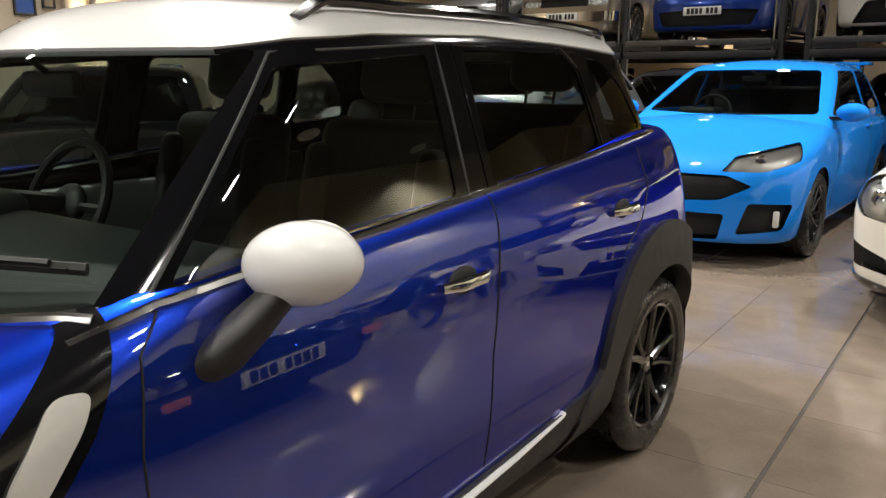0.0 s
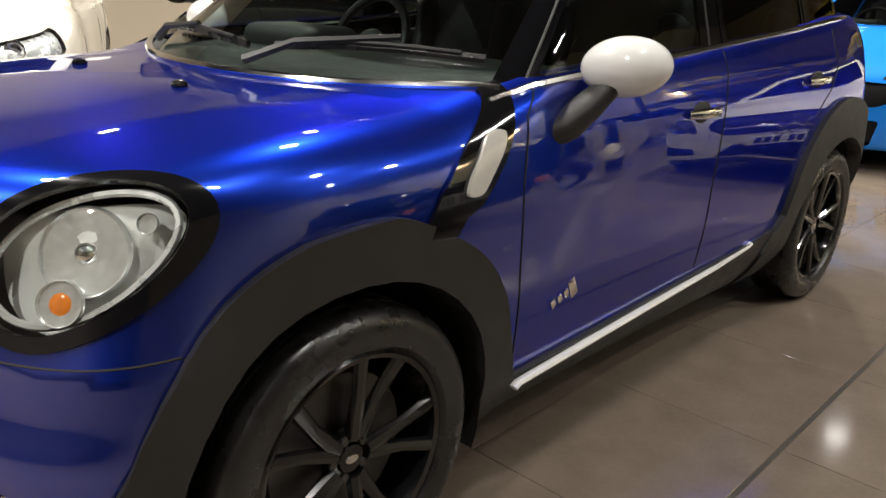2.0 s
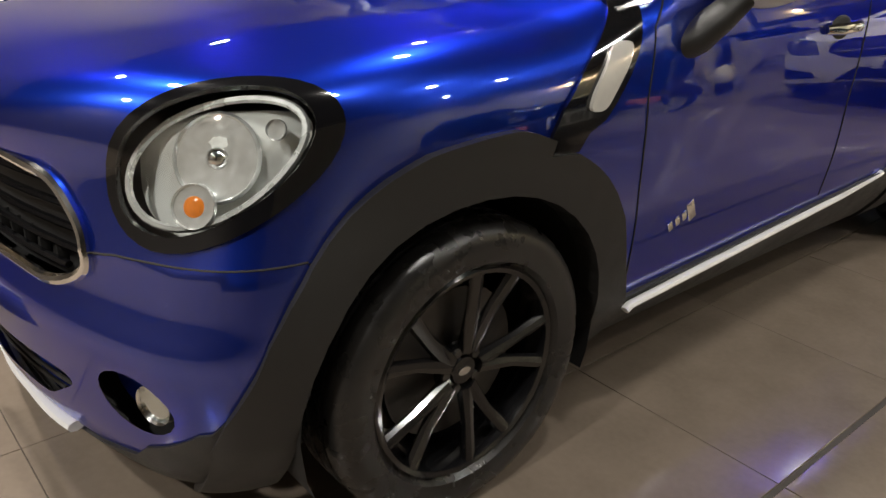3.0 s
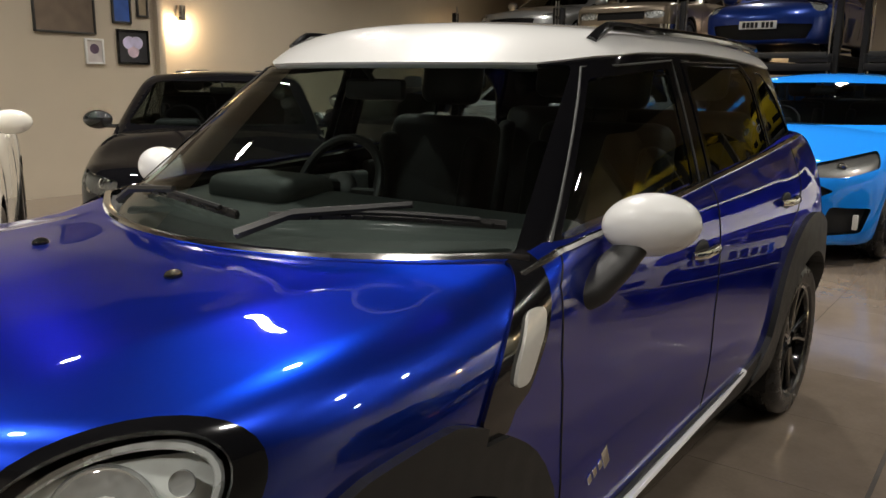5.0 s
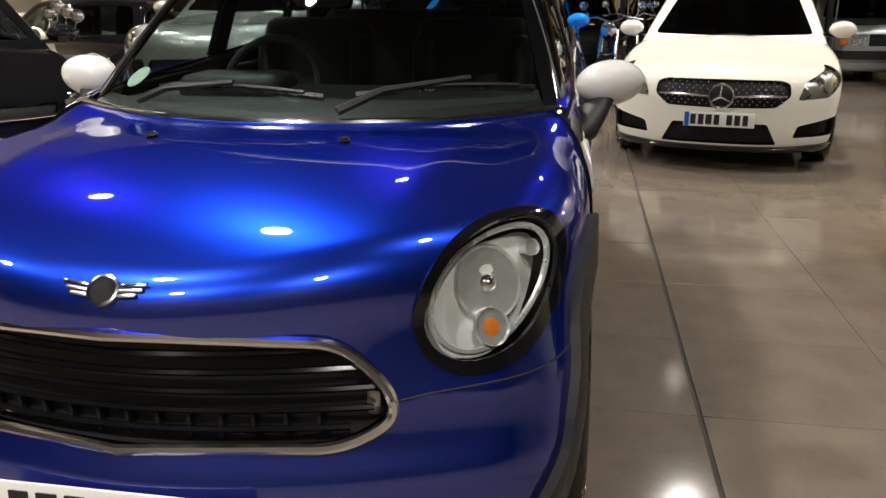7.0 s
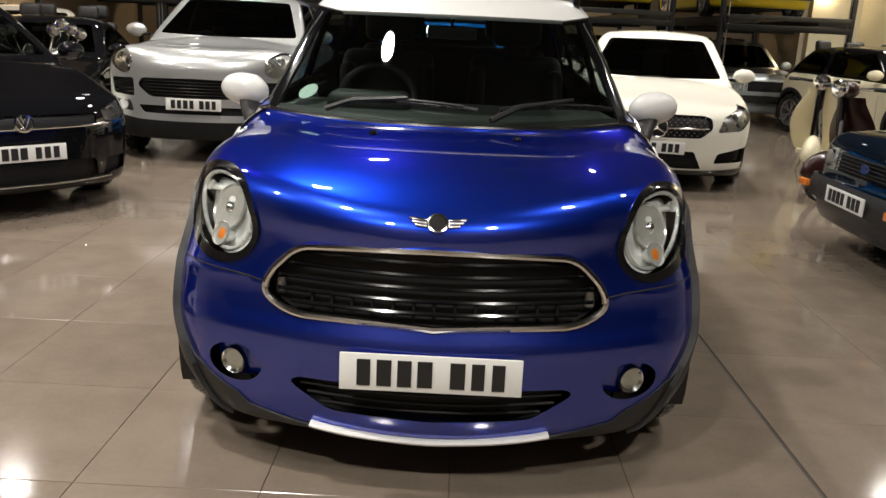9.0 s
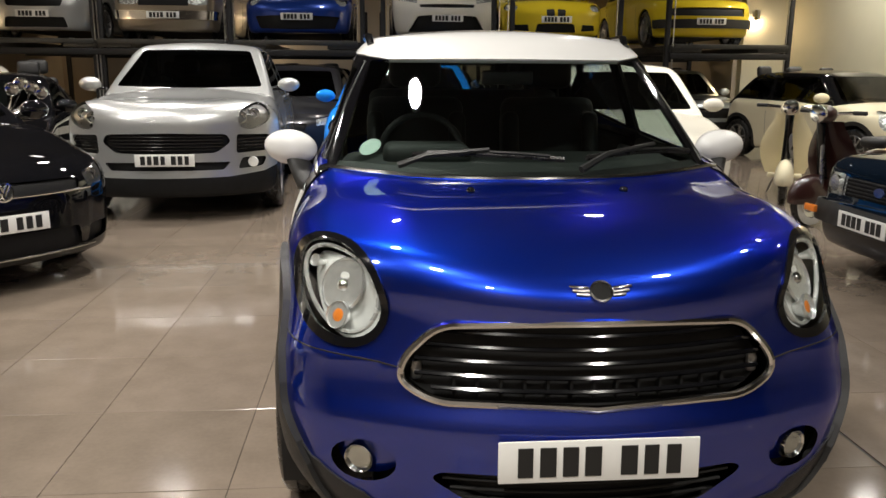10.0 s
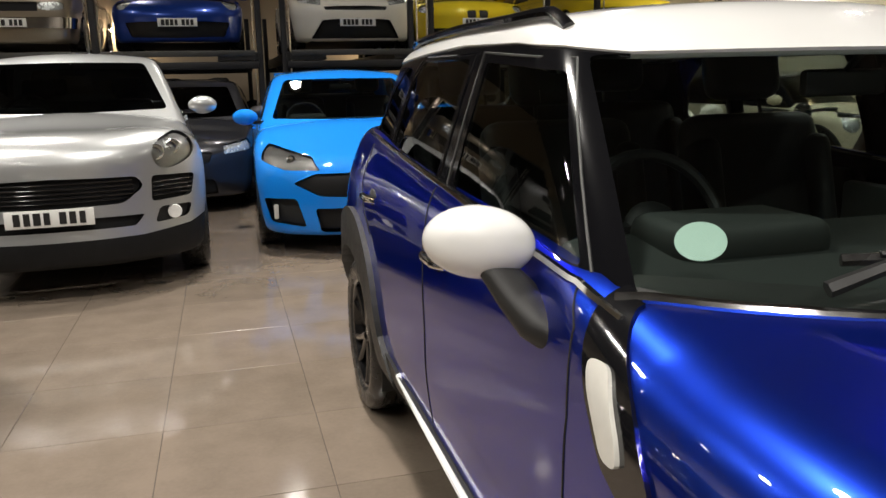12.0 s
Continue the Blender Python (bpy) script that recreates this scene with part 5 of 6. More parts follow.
# white coupe saloon
P = gen(4.64, 1.78, 1.47, 2.70, 0.93, nose=0.71, cowl=(1.42, 0.96), roof=(2.35, 3.35), tail=(4.25, 1.00), deck=0.99, belt=0.97, fa=0.50, fp=2.5, k_front=0.13, hw=0.80)
LAMP = (ANG, rounded([(0.53, 0.57), (0.60, 0.70), (0.92, 0.815), (1.02, 0.72), (0.80, 0.585)], 0.03))
merc, f1, _ = car("white_coupe", pose(1.89, 3.27, 0, 0, 0, -11), P, CREAM_WHITE, "warm white four-door coupe with black diamond grille", [
    ("upper_grille", "y", rounded([(-0.1, 0.505), (0.40, 0.515), (0.50, 0.60), (0.49, 0.69), (0.42, 0.715), (-0.1, 0.72)], 0.03), GRILLE, -0.025),
    ("lower_intake", "y", rounded([(-0.1, 0.23), (0.43, 0.23), (0.35, 0.39), (-0.1, 0.40)], 0.02), GRILLE, -0.03),
    ("corner_intake", "y", rounded([(0.54, 0.285), (0.85, 0.295), (0.87, 0.44), (0.57, 0.375)], 0.02), GRILLE, -0.05),
    ("splitter", "y", [(-0.1, 0.0), (-0.1, 0.215), (0.5, 0.215), (0.95, 0.245), (0.95, 0.0)], BLACK_GLOSS, 0.015)], LAMP, plate_at=(-0.02, 0.42), bowl=STEEL, band=True, seed=11, roof_mat=None, pillar=CREAM_WHITE)
lamp_unit(merc, f1, 0.68, 0.2, 0.69, 0.05)
lamp_unit(merc, f1, 0.60, 0.2, 0.63, 0.03)
for s in (1, -1):
    part("grille_bar", tube(bmesh.new(), [(s * x, 0.50 * x ** 2.5 - 0.002, 0.60 + 0.01 * x) for x in np.linspace(0.10, 0.47, 8)], [0.011] * 6 + [0.009, 0.006], 6), CHROME, merc)
for k, z in enumerate((0.535, 0.56, 0.585, 0.625, 0.65, 0.675, 0.70)):
    for x in np.linspace(-0.42, 0.42, 17):
        if abs(x + 0.02 * (k % 2)) > 0.10:
            part("grille_stud", boxed(x + 0.02 * (k % 2), 0.50 * abs(x) ** 2.5 + 0.018, z, 0.012, 0.008, 0.009, 0.002), STEEL, merc)
bm = bmesh.new()
tube(bm, [(0.088 * math.cos(a), 0, 0.088 * math.sin(a)) for a in [2 * math.pi * k / 24 for k in range(24)]], 0.009, 6, True, up=Vector((0, 1, 0)))
for a in (90, 210, 330):
    tube(bm, [(0, 0, 0), (0.083 * math.cos(radians(a)), 0, 0.083 * math.sin(radians(a)))], [0.015, 0.006], 6)
part("round_emblem", bm, CHROME, merc).matrix_basis = pose(0, -0.03, 0.60)

# black hatchback beside the aisle
P = gen(4.25, 1.80, 1.46, 2.63, 0.86, nose=0.72, cowl=(1.15, 1.00), roof=(1.95, 3.55), tail=(4.08, 1.02), belt=1.00, fa=0.45, fp=2.7, k_front=0.12)
LAMP = (ANG, rounded([(0.58, 0.63), (0.585, 0.71), (0.95, 0.775), (0.98, 0.69), (0.80, 0.62)], 0.02))
golf, f1, _ = car("black_hatchback", pose(-2.80, 1.09, 0, 0, 0, 48), P, BLACK_PAINT, "black hatchback with a thin chrome grille strip", [
    ("upper_grille", "y", rounded([(-0.1, 0.60), (0.52, 0.61), (0.54, 0.69), (-0.1, 0.70)], 0.02), GRILLE, -0.015),
    ("lower_intake", "y", rounded([(-0.1, 0.22), (0.52, 0.22), (0.50, 0.38), (-0.1, 0.39)], 0.03), GRILLE, -0.03),
    ("corner_intake", "y", rounded([(0.56, 0.24), (0.78, 0.27), (0.78, 0.37), (0.60, 0.37)], 0.02), GRILLE, -0.03)], LAMP, plate_at=(-0.015, 0.455), seed=13, bowl=DISC, rims=ALLOY, glass=PRIVACY)
lamp_unit(golf, f1, 0.68, 0.2, 0.69, 0.045)
for z in (0.615, 0.238):
    part("chrome_strip", tube(bmesh.new(), [(x, 0.45 * abs(x) ** 2.7 - (0.004 if z > 0.5 else 0.006), z) for x in np.linspace(-0.62, 0.62, 15)], 0.008, 6), CHROME, golf)
bm = bmesh.new()
lathe(bm, [(0.0, 0.062), (-0.012, 0.062), (-0.014, 0.052), (0.0, 0.05)], 24, "y", closed=True)
for x0, z0, x1, z1 in ((-0.04, 0.035, 0, -0.045), (0.04, 0.035, 0, -0.045), (-0.02, 0.05, 0, 0.0), (0.02, 0.05, 0, 0.0)):
    tube(bm, [(x0, -0.008, z0), (x1, -0.008, z1)], 0.006, 5)
part("round_emblem", bm, CHROME, golf).matrix_basis = pose(0, -0.012, 0.655)

# white car beside it
P = gen(4.55, 1.86, 1.62, 2.68, 0.92, nose=0.86, cowl=(1.15, 1.08), roof=(1.85, 3.7), tail=(4.35, 1.1), deck=1.05, belt=1.06, fa=0.42, fp=2.8, R=0.35, zb=0.2, k_front=0.16, hw=0.84)
LAMP = (ANG, rounded([(0.56, 0.74), (0.57, 0.86), (0.98, 0.93), (1.0, 0.82), (0.78, 0.72)], 0.03))
whitecar, f1, _ = car("white_sport_utility", pose(-2.62, -1.38, 0, 0, 0, 62), P, CREAM_WHITE, "white sport utility car with clear headlights", [
    ("upper_grille", "y", rounded([(-0.1, 0.56), (0.46, 0.57), (0.50, 0.76), (-0.1, 0.78)], 0.03), GRILLE, -0.03),
    ("lower_intake", "y", rounded([(-0.1, 0.26), (0.55, 0.26), (0.50, 0.42), (-0.1, 0.43)], 0.03), GRILLE, -0.03)], LAMP, rims=ALLOY, pillar=CREAM_WHITE)
lamp_unit(whitecar, f1, 0.68, 0.2, 0.83, 0.05)

# black sports car with red seats, far left
P = gen(4.3, 1.80, 1.32, 2.5, 0.9, nose=0.66, cowl=(1.4, 0.88), roof=(2.1, 2.9), tail=(4.0, 0.92), deck=0.90, belt=0.89, fa=0.5, k_front=0.14)
LAMP = (ANG, oval(0.80, 0.70, 0.11, 0.08, 0.3, 16))
car("black_sports_car", pose(-4.75, 4.1, 0, 0, 0, 12), P, BLACK_PAINT, "black low sports car", [("intake", "y", rounded([(-0.1, 0.24), (0.5, 0.24), (0.45, 0.42), (-0.1, 0.43)], 0.03), GRILLE, -0.02)], LAMP, rims=ALLOY, glass=PRIVACY, doors=2)
# white saloon behind
P = gen(4.5, 1.78, 1.45, 2.65, 0.9, nose=0.72, cowl=(1.3, 0.97), roof=(2.1, 3.4), tail=(4.1, 1.0), belt=0.98)
GENERIC_LAMP = (ANG, rounded([(0.56, 0.64), (0.58, 0.74), (0.95, 0.79), (0.98, 0.68)], 0.02))
GENERIC_FACE = [("upper_grille", "y", rounded([(-0.1, 0.54), (0.42, 0.55), (0.46, 0.67), (-0.1, 0.69)], 0.03), GRILLE, -0.02), ("lower_intake", "y", rounded([(-0.1, 0.22), (0.5, 0.22), (0.46, 0.38), (-0.1, 0.39)], 0.03), GRILLE, -0.02)]
P_SALOON = P
car("white_saloon", pose(-5.6, 6.8, 0, 0, 0, 30), P, CREAM_WHITE, "white saloon parked by the wall", GENERIC_FACE, GENERIC_LAMP, rims=ALLOY, pillar=CREAM_WHITE)
car("white_estate", pose(-4.4, 9.0, 0, 0, 0, 0), P, CREAM_WHITE, "white car parked under the lift", GENERIC_FACE, GENERIC_LAMP, rims=ALLOY, pillar=CREAM_WHITE)
car("dark_grey_hatchback", pose(-1.95, 7.0, 0, 0, 0, -4), P, GREY_PAINT, "dark grey hatchback behind the silver car", GENERIC_FACE, GENERIC_LAMP, rims=ALLOY)

# small dark blue car at the aisle's other side
P = gen(3.65, 1.60, 1.32, 2.3, 0.72, nose=0.74, cowl=(0.95, 0.90), roof=(1.55, 2.75), tail=(3.4, 0.90), deck=0.90, belt=0.89, fa=0.12, fp=3.0, R=0.28, k_front=0.05, crown=0.03, tumble=0.28, front=([0.1, 0.3, 0.42, 0.5, 0.72, 0.85], [0.12, 0.03, 0.02, 0.05, 0.08, 0.2]))
small, f1, _ = car("old_dark_blue_hatchback", pose(2.62, 1.0, 0, 0, 0, -90), P, NAVY, "old dark blue hatchback with square lamps and amber indicators", [
    ("grille", "y", rounded([(-0.1, 0.56), (0.42, 0.56), (0.42, 0.69), (-0.1, 0.69)], 0.01), GRILLE, -0.02),
    ("bumper", "y", [(-0.1, 0.36), (-0.1, 0.49), (0.85, 0.49), (0.85, 0.36)], PLASTIC, 0.05)], ("y", rounded([(0.44, 0.55), (0.66, 0.55), (0.66, 0.70), (0.44, 0.70)], 0.015)), rims=ALLOY, plate_at=(-0.045, 0.425), seed=17, doors=2)
for s in (1, -1):
    part("indicator", boxed(s * 0.60, -0.055, 0.44, 0.13, 0.03, 0.05, 0.006), AMBER, small)
    part("headlamp", lathe(bmesh.new(), [(0.0, 0.0), (0.0, 0.06), (0.03, 0.055), (0.05, 0.0)], 20, "y"), CHROME, small).matrix_basis = pose(s * 0.55, 0.075, 0.625)
for z in (0.58, 0.605, 0.63, 0.655, 0.68):
    part("grille_slat", boxed(0, 0.065, z, 0.82, 0.012, 0.008, 0.002), PLASTIC, small)
bm = bmesh.new()
lathe(bm, [(0.0, 0.0), (-0.008, 0.03), (0.0, 0.032)], 20, "y", Matrix.Diagonal((1.7, 1, 1, 1)))
part("oval_emblem", bm, mat("dark_blue_enamel", (0.02, 0.04, 0.16), rough=0.25, coat=0.5), small).matrix_basis = pose(0, 0.055, 0.63)

# cream hatchback with black roof by the far wall
P = gen(3.70, 1.68, 1.41, 2.47, 0.68, nose=0.76, cowl=(0.95, 0.95), roof=(1.45, 3.1), tail=(3.55, 0.98), deck=0.96, belt=0.96, R=0.31, tumble=0.26, k_front=0.16)
car("cream_hatchback", pose(7.10, 6.50, 0, 0, 0, 14), P, CREAM, "cream small hatchback with black roof", GENERIC_FACE, (ANG, oval(0.72, 0.74, 0.11, 0.13, 0, 18)), rims=ALLOY, roof_mat=BLACK_GLOSS, arch_mat=PLASTIC, doors=2, pillar=BLACK_GLOSS)
# pale saloon with amber indicators
P = gen(4.6, 1.72, 1.43, 2.7, 0.85, nose=0.78, cowl=(1.35, 0.92), roof=(2.0, 3.4), tail=(4.0, 0.98), deck=0.95, belt=0.93, fa=0.12, fp=3.0, k_front=0.05, R=0.31, crown=0.03)
pale, f1, _ = car("pale_silver_saloon", pose(5.55, 10.4, 0), P, PALE, "pale silver old saloon with amber corner lamps", [("grille", "y", rounded([(-0.1, 0.56), (0.36, 0.56), (0.36, 0.74), (-0.1, 0.74)], 0.01), GRILLE, -0.02), ("bumper", "y", [(-0.1, 0.36), (-0.1, 0.49), (0.9, 0.49), (0.9, 0.36)], PLASTIC, 0.05)], ("y", rounded([(0.38, 0.57), (0.62, 0.57), (0.62, 0.73), (0.38, 0.73)], 0.015)), rims=ALLOY)
for s in (1, -1):
    part("indicator", boxed(s * 0.72, 0.06, 0.64, 0.12, 0.10, 0.14, 0.02), AMBER, pale)

# cars on the lift
ZL = 1.80
lifted = [
    ("silver_coupe", -6.2, SILVER, "silver old coupe on the car lift", GENERIC_FACE, GENERIC_LAMP, ALLOY, P_SALOON, 21),
    ("beige_saloon", -4.15, BEIGE, "beige old saloon on the car lift", [("grille", "y", rounded([(-0.1, 0.58), (0.40, 0.58), (0.40, 0.70), (-0.1, 0.70)], 0.01), GRILLE, -0.02), ("bumper", "y", [(-0.1, 0.36), (-0.1, 0.50), (0.95, 0.50), (0.95, 0.36)], CHROME, 0.04)], ("y", oval(0.56, 0.65, 0.16, 0.06, 0, 16, 3)), ALLOY, P, 22),
    ("blue_sports_coupe", -2.0, paint("blue_metallic_paint", (0.01, 0.05, 0.32), 0.5, 0.34), "blue sports coupe on the car lift", [("intake", "y", rounded([(-0.1, 0.22), (0.62, 0.24), (0.70, 0.44), (-0.1, 0.46)], 0.03), GRILLE, -0.02)], (ANG, oval(0.80, 0.72, 0.13, 0.10, 0.4, 18)), ALLOY_BLACK, None, 23),
    ("white_hatchback", 0.50, CREAM_WHITE, "white sporty hatchback on the car lift", [("upper_grille", "y", rounded([(-0.1, 0.60), (0.45, 0.61), (0.47, 0.66), (-0.1, 0.67)], 0.02), GRILLE, -0.02), ("big_intake", "y", rounded([(-0.1, 0.20), (0.66, 0.21), (0.50, 0.47), (-0.1, 0.50)], 0.03), GRILLE, -0.03)], (ANG, rounded([(0.50, 0.68), (0.56, 0.78), (0.98, 0.84), (0.90, 0.74)], 0.02)), ALLOY_BLACK, None, 24),
    ("yellow_roadster", 2.35, YELLOW, "yellow roadster on the car lift", [("intake", "y", rounded([(-0.1, 0.22), (0.35, 0.22), (0.32, 0.36), (-0.1, 0.37)], 0.03), GRILLE, -0.02), ("kidney_grille", "y", rounded([(0.025, 0.48), (0.16, 0.49), (0.17, 0.60), (0.025, 0.61)], 0.03), DARK, -0.01), ("corner_intake", "y", rounded([(0.45, 0.24), (0.72, 0.26), (0.70, 0.35), (0.47, 0.35)], 0.02), GRILLE, -0.02)], (ANG, oval(0.78, 0.64, 0.14, 0.06, 0.1, 18, 2.5)), ALLOY, None, 25),
    ("yellow_coupe", 5.05, YELLOW, "yellow old coupe on the car lift", [("grille", "y", rounded([(-0.1, 0.52), (0.66, 0.53), (0.66, 0.66), (-0.1, 0.67)], 0.01), DARK, -0.02), ("bumper", "y", [(-0.1, 0.32), (-0.1, 0.47), (0.95, 0.47), (0.95, 0.32)], PLASTIC, 0.04)], None, ALLOY, P_SALOON, 26)]
P_SPORT = gen(4.35, 1.82, 1.30, 2.40, 0.95, nose=0.66, cowl=(1.4, 0.90), roof=(2.1, 2.8), tail=(4.1, 0.92), deck=0.90, belt=0.90, fa=0.5, k_front=0.16)
P_HATCH = gen(4.39, 1.84, 1.47, 2.65, 0.90, nose=0.70, cowl=(1.22, 1.00), roof=(2.15, 3.55), tail=(4.15, 1.02), belt=1.00, fa=0.55, fp=2.6, k_front=0.13)
for nm, x, colour, label, face, lamps, rims, params, seed in lifted:
    params = params or (P_HATCH if "hatchback" in nm else P_SPORT)
    car(nm, pose(x + 0.15, 10.0, ZL), params, colour, label, face, lamps, rims=rims, plate_at=(-0.05, 0.43), seed=seed, group="cars on the lift", seats=False)


# ---- the hall ----
def tile_mat():
    """Polished porcelain: cloudy beige, each tile a little different."""
    m = mat("polished_beige_tile", (0.30, 0.255, 0.21), rough=0.105, coat=0.0, rough_var=0.035, spec=0.75, noise_scale=1.3)
    nt = m.node_tree
    b = nt.nodes["Principled BSDF"]
    oi = nt.nodes.new("ShaderNodeObjectInfo")
    tc = nt.nodes.new("ShaderNodeTexCoord")
    geo = nt.nodes.new("ShaderNodeNewGeometry")
    n1 = nt.nodes.new("ShaderNodeTexNoise")
    n1.inputs["Scale"].default_value, n1.inputs["Detail"].default_value = 5.0, 8
    n2 = nt.nodes.new("ShaderNodeTexNoise")
    n2.inputs["Scale"].default_value, n2.inputs["Detail"].default_value = 55.0, 3
    for n in (n1, n2):
        nt.links.new(geo.outputs["Position"], n.inputs["Vector"])
    add = nt.nodes.new("ShaderNodeMath")
    add.operation = "MULTIPLY_ADD"
    add.inputs[1].default_value = 0.35
    nt.links.new(n2.outputs["Fac"], add.inputs[0])
    nt.links.new(n1.outputs["Fac"], add.inputs[2])
    rnd = nt.nodes.new("ShaderNodeMath")
    rnd.operation = "MULTIPLY_ADD"
    rnd.inputs[1].default_value = 0.22
    nt.links.new(oi.outputs["Random"], rnd.inputs[0])
    nt.links.new(add.outputs[0], rnd.inputs[2])
    ramp = nt.nodes.new("ShaderNodeValToRGB")
    ramp.color_ramp.elements[0].position, ramp.color_ramp.elements[0].color = 0.35, (0.146, 0.119, 0.093, 1)
    ramp.color_ramp.elements[1].position, ramp.color_ramp.elements[1].color = 1.0, (0.215, 0.173, 0.137, 1)
    nt.links.new(rnd.outputs[0], ramp.inputs[0])
    nt.links.new(ramp.outputs[0], b.inputs["Base Color"])
    return m


TILE = tile_mat()
GROUT = mat("dark_grout", (0.06, 0.052, 0.045), rough=0.8, noise_amt=0.3, noise_scale=6)
floor = part("floor", boxed(0, 3.4, -0.055, 20, 25.2, 0.1), GROUT, None, smooth=False)
tagged(floor, "polished beige tiled floor with dark joints", "floor", kind="structure")
XL = [-2.30, -1.69, -1.07, -0.50, 0.07, 0.645, 1.262, 2.00, 2.64]
while XL[0] > -8.0:
    XL.insert(0, XL[0] - 0.62)
while XL[-1] < 9.0:
    XL.append(XL[-1] + 0.62)
YL = [-0.69 + 0.655 * k for k in range(-9, 24)]
tile_meshes = {}
stuff_v, stuff_f = [], []
rt = random.Random(4)
for i in range(len(XL) - 1):
    for j in range(len(YL) - 1):
        w, d = XL[i + 1] - XL[i], YL[1] - YL[0]
        gap_l = 0.009 if abs(XL[i] - 1.262) < 0.01 else 0.0022
        gap_r = 0.009 if abs(XL[i + 1] - 1.262) < 0.01 else 0.0022
        key = (round(w, 3), gap_l, gap_r)
        x0, x1, y0, y1 = -w / 2 + gap_l, w / 2 - gap_r, -d / 2 + 0.0022, d / 2 - 0.0022
        vv = [(x0, y0, 0), (x1, y0, 0), (x1, y1, 0), (x0, y1, 0)]
        e = 0.0012
        rim = [(x0 - e, y0 - e, -e), (x1 + e, y0 - e, -e), (x1 + e, y1 + e, -e), (x0 - e, y1 + e, -e)]
        low = [(a, b, -0.006) for a, b, _ in rim]
        ff = [(0, 1, 2, 3)] + [(k + 4, (k + 1) % 4 + 4, (k + 1) % 4, k) for k in range(4)] + [(k + 8, (k + 1) % 4 + 8, (k + 1) % 4 + 4, k + 4) for k in range(4)]
        xc, yc = (XL[i] + XL[i + 1]) / 2, (YL[j] + YL[j + 1]) / 2
        if -2.9 < xc < 2.9 and -3.4 < yc < 7.6:
            if key not in tile_meshes:
                me = bpy.data.meshes.new("tile")
                me.from_pydata(vv + rim + low, [], ff)
                me.materials.append(TILE)
                tile_meshes[key] = me
            ob = new("tile", tile_meshes[key])
            ob.location = (xc, yc, 0)
            ob.rotation_euler = (rt.uniform(-1, 1) * 0.0009, rt.uniform(-1, 1) * 0.0009, 0)
            ob.parent = floor
        else:
            k0 = len(stuff_v)
            stuff_v += [(a + xc, b + yc, c) for a, b, c in vv + rim + low]
            stuff_f += [tuple(q + k0 for q in f) for f in ff]
rest = mesh_object("outer_tiles", stuff_v, stuff_f, TILE, floor, smooth=False)
tagged(rest, kind="stuff")

WALL = mat("cream_wall", (0.50, 0.43, 0.33), rough=0.7, noise_amt=0.06, noise_scale=2, bump=0.1, bump_scale=60)
PALE_WALL = mat("pale_cream_wall", (0.62, 0.59, 0.45), rough=0.7, noise_amt=0.05, noise_scale=2, bump=0.1, bump_scale=60)
# for the unseen south wall, dark so that less light bounces back
DARKWALL = mat("unseen_dark_wall", (0.10, 0.085, 0.07), rough=0.75, noise_amt=0.1, noise_scale=2)
for nm, b, mt, lb in (("wall_north", (-0.35, 15.6, 2.4, 14.9, 0.2, 4.8), WALL, "beige painted back wall"), ("wall_north_east", (7.70, 13.1, 2.4, 1.0, 0.2, 4.8), PALE_WALL, "pale cream painted wall"), ("wall_return", (7.20, 14.35, 2.4, 0.2, 2.3, 4.8), WALL, "cream painted wall end"), ("wall_south", (0.3, -6.6, 2.4, 16.0, 0.2, 4.8), DARKWALL, "dark wall behind"), ("wall_west", (-7.8, 4.6, 2.4, 0.2, 22.2, 4.8), WALL, "cream painted side wall"), ("wall_east", (8.3, 3.35, 2.4, 0.2, 19.7, 4.8), PALE_WALL, "pale cream painted side wall")):
    tagged(part(nm, boxed(*b), mt, None, smooth=False), lb, "wall", kind="structure")
CEIL = mat("dark_ceiling", (0.035, 0.032, 0.03), rough=0.9, noise_amt=0.1)
tagged(part("ceiling", boxed(1.0, 4.5, 4.9, 17.8, 22.6, 0.2), CEIL, None, smooth=False), "dark matt ceiling", "ceiling", kind="structure")
HOUSING = mat("white_lamp_housing", (0.7, 0.7, 0.68), rough=0.4, noise_amt=0.05)
# those at y -5.3 and past 9 are added to brighten bumper and back
for x, y, power in [(-5.6, 0.6, 70), (-5.6, 5.2, 60), (-4.2, -2.2, 70), (-3.9, 2.6, 80), (-3.4, 6.4, 80), (-1.5, -5.3, 130), (-1.7, -2.6, 70), (-1.35, 0.8, 100), (-1.0, 5.0, 110), (1.5, -5.3, 100), (1.9, -1.4, 24), (2.3, 5.4, 100), (3.4, 0.5, 24), (4.4, 3.0, 60), (6.2, 1.6, 60), (6.4, 6.0, 70), (7.4, 9.6, 110), (-5.0, 9.2, 22), (-0.7, 9.2, 16), (-2.9, 12.6, 30), (2.6, 9.2, 16), (1.8, 13.4, 24)]:
    fit = thing("ceiling_spotlight", pose(x, y, 4.8), "round white ceiling downlight", "ceiling light", "ceiling spotlights")
    shared(("spot",), "housing", lambda: lathe(bmesh.new(), [(0.0, 0.0), (0.0, 0.155), (-0.03, 0.165), (-0.055, 0.16), (-0.055, 0.142), (-0.04, 0.138), (-0.04, 0.0)], 28, "z"), HOUSING, fit)
    l = bpy.data.lights.new("spot_lamp", "AREA")
    l.shape, l.size, l.energy, l.color, l.spread = "DISK", 0.27, power, (1.0, 0.945, 0.865), radians(130)
    ob = new("spot_lamp", l)
    ob.parent = fit
    ob.location = (0, 0, -0.056)

